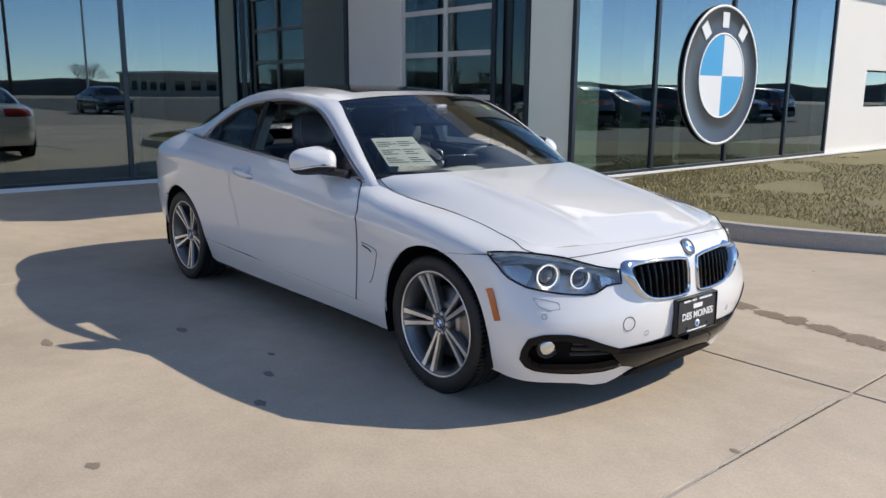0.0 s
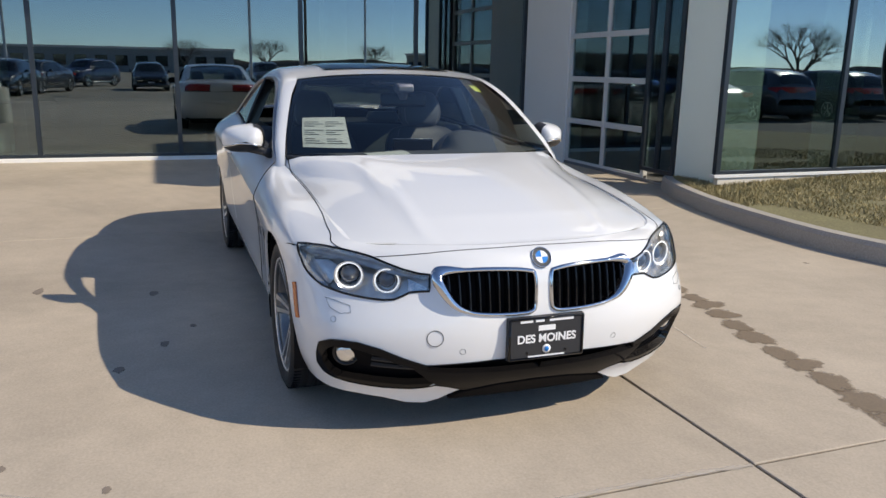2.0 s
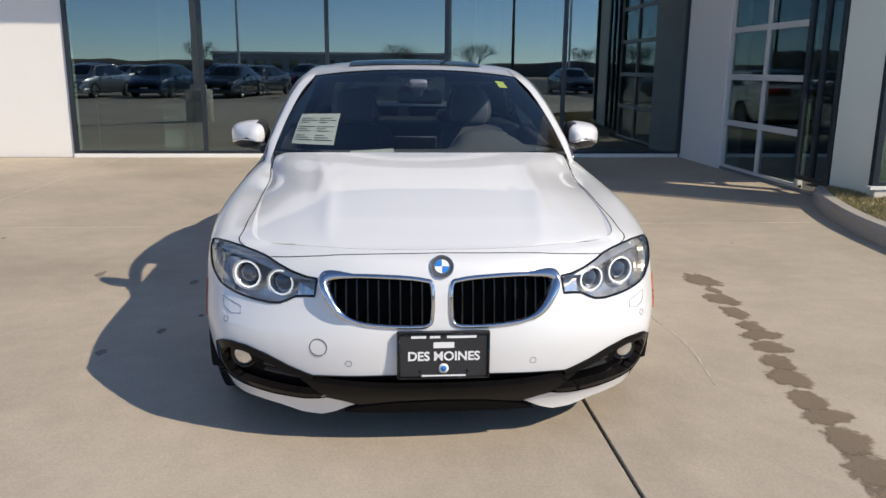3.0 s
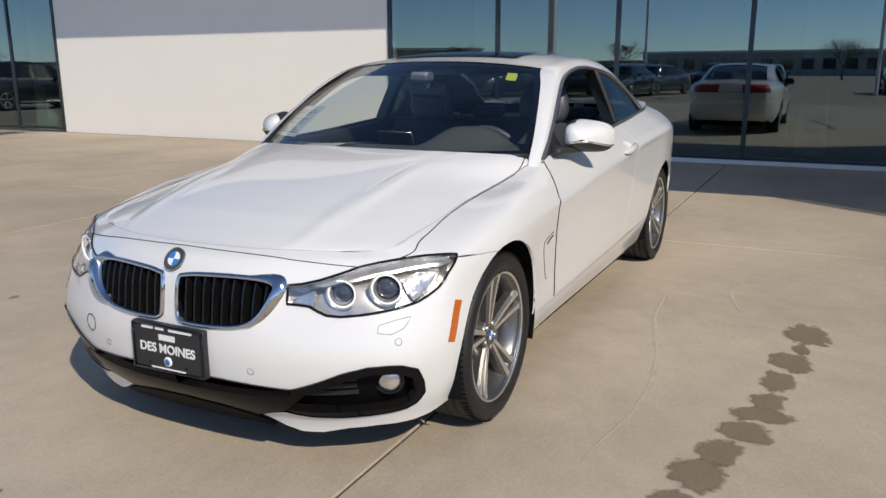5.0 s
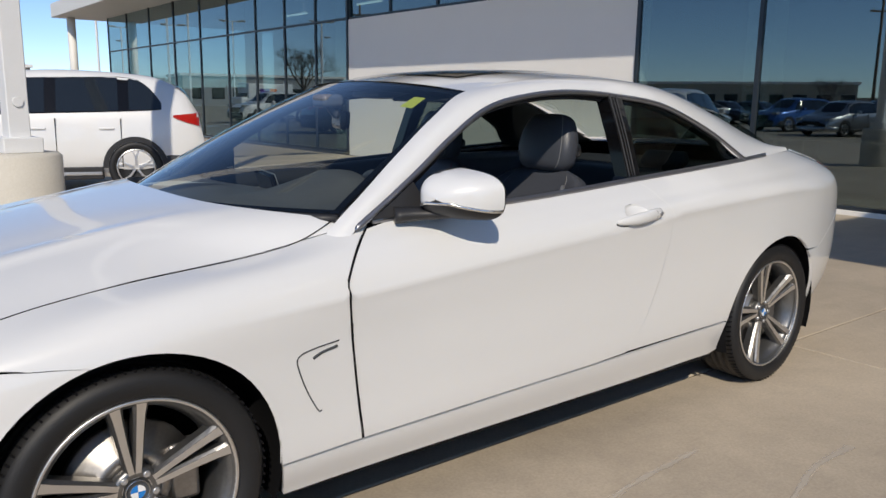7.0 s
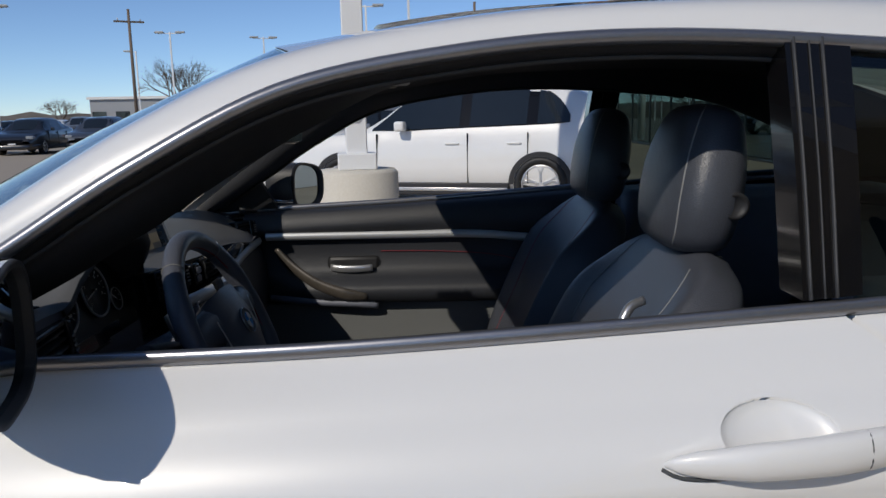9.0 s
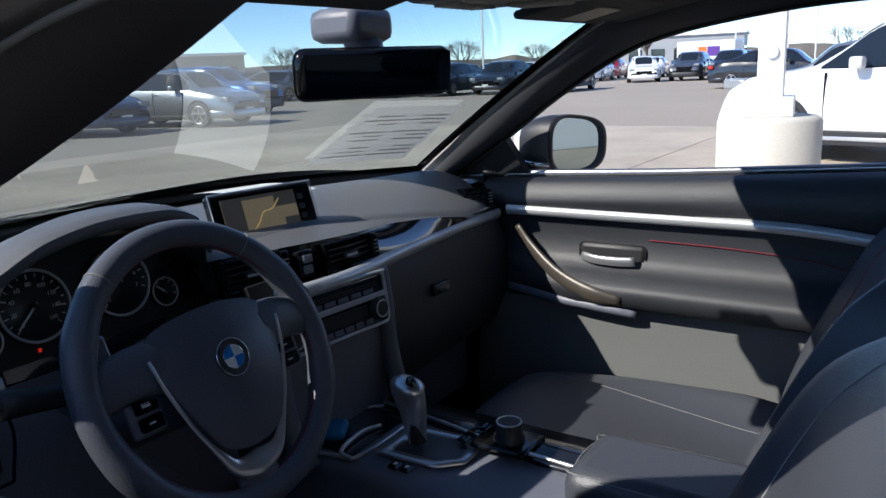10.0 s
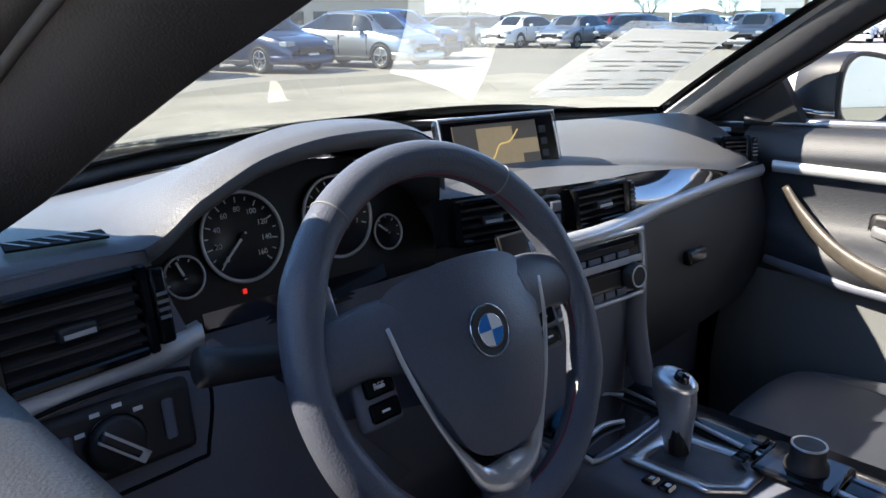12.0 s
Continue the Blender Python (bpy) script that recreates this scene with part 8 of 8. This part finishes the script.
for i, c in enumerate(("black", "grey", "black")):
    lot.append(("suv" if i % 2 else "sedan", c, 26.5, -1.5 + 6.2 * i, 178))
for i, c in enumerate(("white", "silver", "black", "grey", "red", "white", "navy", "black", "silver", "white", "grey", "black")):
    lot.append(("suv" if i % 3 == 1 else "sedan", c, 20 + 2.9 * i, -49.5 + .8 * i, 97))
for i, c in enumerate(("black", "grey", "black", "navy", "black", "silver", "black", "grey")):
    lot.append(("suv" if i % 3 else "sedan", c, 11.8 + .2 * (i % 2), 14.5 + 2.9 * i, 2 * (i % 3) - 2))
made = {}
for form, c, x, y, a in lot:
    kx = (form, c)
    m = pose(x, y, -.02, 0, 0, a)
    if kx in made:
        copy_thing(made[kx], m)
    else:
        made[kx] = vehicle(form, c, m, f"{words[c]} {'sedan' if form == 'sedan' else 'sport utility vehicle'} parked in the lot rows")
# delivery van
van = thing("delivery_van", "white delivery van with purple and orange marks", "van", at=pose(17.5, -70.5, -.02, 0, 0, 172))
part("van_body", box_bm(-3.0, 2.2, -1.0, 1.0, .45, 2.65, .14, 3), PAINTS["white"], van)
part("van_nose", box_bm(2.0, 3.0, -.95, .95, .45, 1.35, .2, 3), PAINTS["white"], van)
part("van_screen", place(box_bm(-.05, .05, -.85, .85, 0, .95, .02), pose(2.42, 0, 1.35, 0, -38, 0)), M_farglass, van)
M_purple = mat("purple_mark", (0.10, 0.03, 0.25), 0.5)
M_orange = mat("orange_mark", (0.75, 0.16, 0.02), 0.5)
for k in (1, -1):
    part("van_mark", box_bm(-.9 if k > 0 else -.2, .2 if k > 0 else .9, min(k * 1.0, k * 1.012), max(k * 1.0, k * 1.012), 1.35, 2.15), M_purple, van)
    part("van_mark", box_bm(.25 if k > 0 else -1.0, 1.0 if k > 0 else -.25, min(k * 1.0, k * 1.012), max(k * 1.0, k * 1.012), 1.35, 2.15), M_orange, van)
    for x in (-1.9, 2.0):
        wo = part("wheel", ME_WTYRE, M_rubber, van)
        wo.matrix_basis = pose(x, .85 * k, .34, 0, 0, 0 if k > 0 else 180)

# == trees and distance ==
M_bark = mat("grey_bark", (0.13, 0.105, 0.085), 0.9, var=0.2)


def limb(V, F, p, d, L, r, depth, rn):
    q = p + d * L
    o = len(V)
    up = Vector((0, 0, 1)) if abs(d.z) < .9 else Vector((1, 0, 0))
    a = d.cross(up).normalized()
    b = d.cross(a)
    nseg = 5 if depth > 2 else 3
    for c, rr in ((p, r), (q, r * .68)):
        for i in range(nseg):
            t = 2 * math.pi * i / nseg
            V.append(c + (a * math.cos(t) + b * math.sin(t)) * rr)
    for i in range(nseg):
        F.append((o + i, o + (i + 1) % nseg, o + nseg + (i + 1) % nseg, o + nseg + i))
    if depth == 0:
        return
    for i in range(3 if depth > 1 else 4):
        w = rn.uniform(0, 6.28)
        s = rn.uniform(.35, .75)
        nd = (d + (a * math.cos(w) + b * math.sin(w)) * s + Vector((0, 0, .12))).normalized()
        limb(V, F, p + d * L * rn.uniform(.55, 1.0), nd, L * rn.uniform(.62, .82), r * .55, depth - 1, rn)


def bare_tree(seed):
    rn = random.Random(seed)
    t = thing("bare_tree", "leafless grey winter tree with fine twigs", "tree", "winter trees")
    V, F = [], []
    limb(V, F, Vector((0, 0, 0)), Vector((0, 0, 1)), 2.2, .22, 0, rn)
    part("trunk", mesh_of("trunk", V, F, M_bark), M_bark, t)
    V, F = [], []
    for i in range(5):
        w = 1.26 * i + rn.uniform(-.3, .3)
        limb(V, F, Vector((0, 0, 1.9 + .1 * i)), Vector((math.cos(w) * .55, math.sin(w) * .55, .8)).normalized(), 2.1, .12, 5, rn)
    part("crown", mesh_of("crown", V, F, M_bark), M_bark, t)
    return t


tr = bare_tree(5)
tr.matrix_basis = pose(26, -78, 0)
for i, (x, y, s) in enumerate([(10, -95, 30), (44, -72, 80), (20, -110, 120), (58, -60, 10), (70, -20, 60), (66, 10, 200), (75, 24, 90), (60, 40, 140), (-30, -95, 50), (70, -40, 30), (48, -98, 75), (72, 2, 20), (24, 31, 35)]):
    copy_thing(tr, pose(x, y, 0, 0, 0, s) @ Matrix.Diagonal((.62, .62, .58, 1)))
M_woods = mat("far_woods", (0.13, 0.115, 0.10), 0.95, var=0.5, scale=.35, bump=1, bscale=3)
V, F = [], []
nw = 260
for i in range(nw):
    a = 2 * math.pi * i / nw
    h = 2.6 + 1.1 * noise.noise((i * .31, 0, 0)) + .6 * noise.noise((i * 1.1, 5, 0))
    for z in (-.5, h * .6, h):
        rr = 135 + (z > h * .9) * 2
        V.append((rr * math.cos(a), rr * math.sin(a), z))
for i in range(nw):
    j = (i + 1) % nw
    for k in range(2):
        F.append((i * 3 + k, j * 3 + k, j * 3 + k + 1, i * 3 + k + 1))
solid("far_woods", mesh_of("far_woods", V, F, M_woods), M_woods, "distant brown winter woodland on the horizon", "woods", kind="stuff")
M_metal = mat("grey_siding", (0.34, 0.35, 0.36), 0.6, var=0.06)
M_tan = mat("tan_siding", (0.42, 0.36, 0.28), 0.7, var=0.06)
for x, y, lx, ly, h, mt_, a in ((92, -64, 30, 14, 4.0, M_tan, 60), (125, -8, 16, 40, 3.6, M_metal, 5), (120, 62, 16, 34, 3.8, M_tan, -10), (36, -112, 24, 12, 4.2, M_metal, 10), (-8, -110, 20, 12, 4.5, M_tan, 0)):
    b_ = thing("low_building", "long low commercial building far across the lot", "building", "far buildings", at=pose(x, y, 0, 0, 0, a))
    part("wall", box_bm(-lx / 2, lx / 2, -ly / 2, ly / 2, -.1, h), mt_, b_)
    part("roof", box_bm(-lx / 2 - .3, lx / 2 + .3, -ly / 2 - .3, ly / 2 + .3, h, h + .35), M_fascia, b_)
    for i in range(int(lx // 3)):
        for s in (-1, 1):
            part("window", box_bm(-lx / 2 + 1 + 3 * i, -lx / 2 + 2.8 + 3 * i, min(s * ly / 2, s * ly / 2 + s * .04), max(s * ly / 2, s * ly / 2 + s * .04), 1.0, 2.6), M_farglass, b_)
    for i in range(int(ly // 3)):
        for s in (-1, 1):
            part("window", box_bm(min(s * lx / 2, s * lx / 2 + s * .04), max(s * lx / 2, s * lx / 2 + s * .04), -ly / 2 + 1 + 3 * i, -ly / 2 + 2.8 + 3 * i, 1.0, 2.6), M_farglass, b_)
M_polewood = mat("weathered_pole", (0.16, 0.12, 0.09), 0.9)
for x, y in ((-3, -66), (26, -66), (58, -30), (54, 12)):
    u_ = thing("utility_pole", "weathered wooden utility pole with a crossarm", "utility pole", "utility poles", at=pose(x, y, 0, 0, 0, 30))
    part("pole", cyl_bm(.16, .11, 10.5, 10), M_polewood, u_)
    part("crossarm", box_bm(-1.2, 1.2, -.06, .06, 9.4, 9.55), M_polewood, u_)
    part("insulator", cyl_bm(.05, .04, .18, 8, m=Matrix.Translation((.9, 0, 9.55))), M_head, u_)
    part("insulator", cyl_bm(.05, .04, .18, 8, m=Matrix.Translation((-.9, 0, 9.55))), M_head, u_)
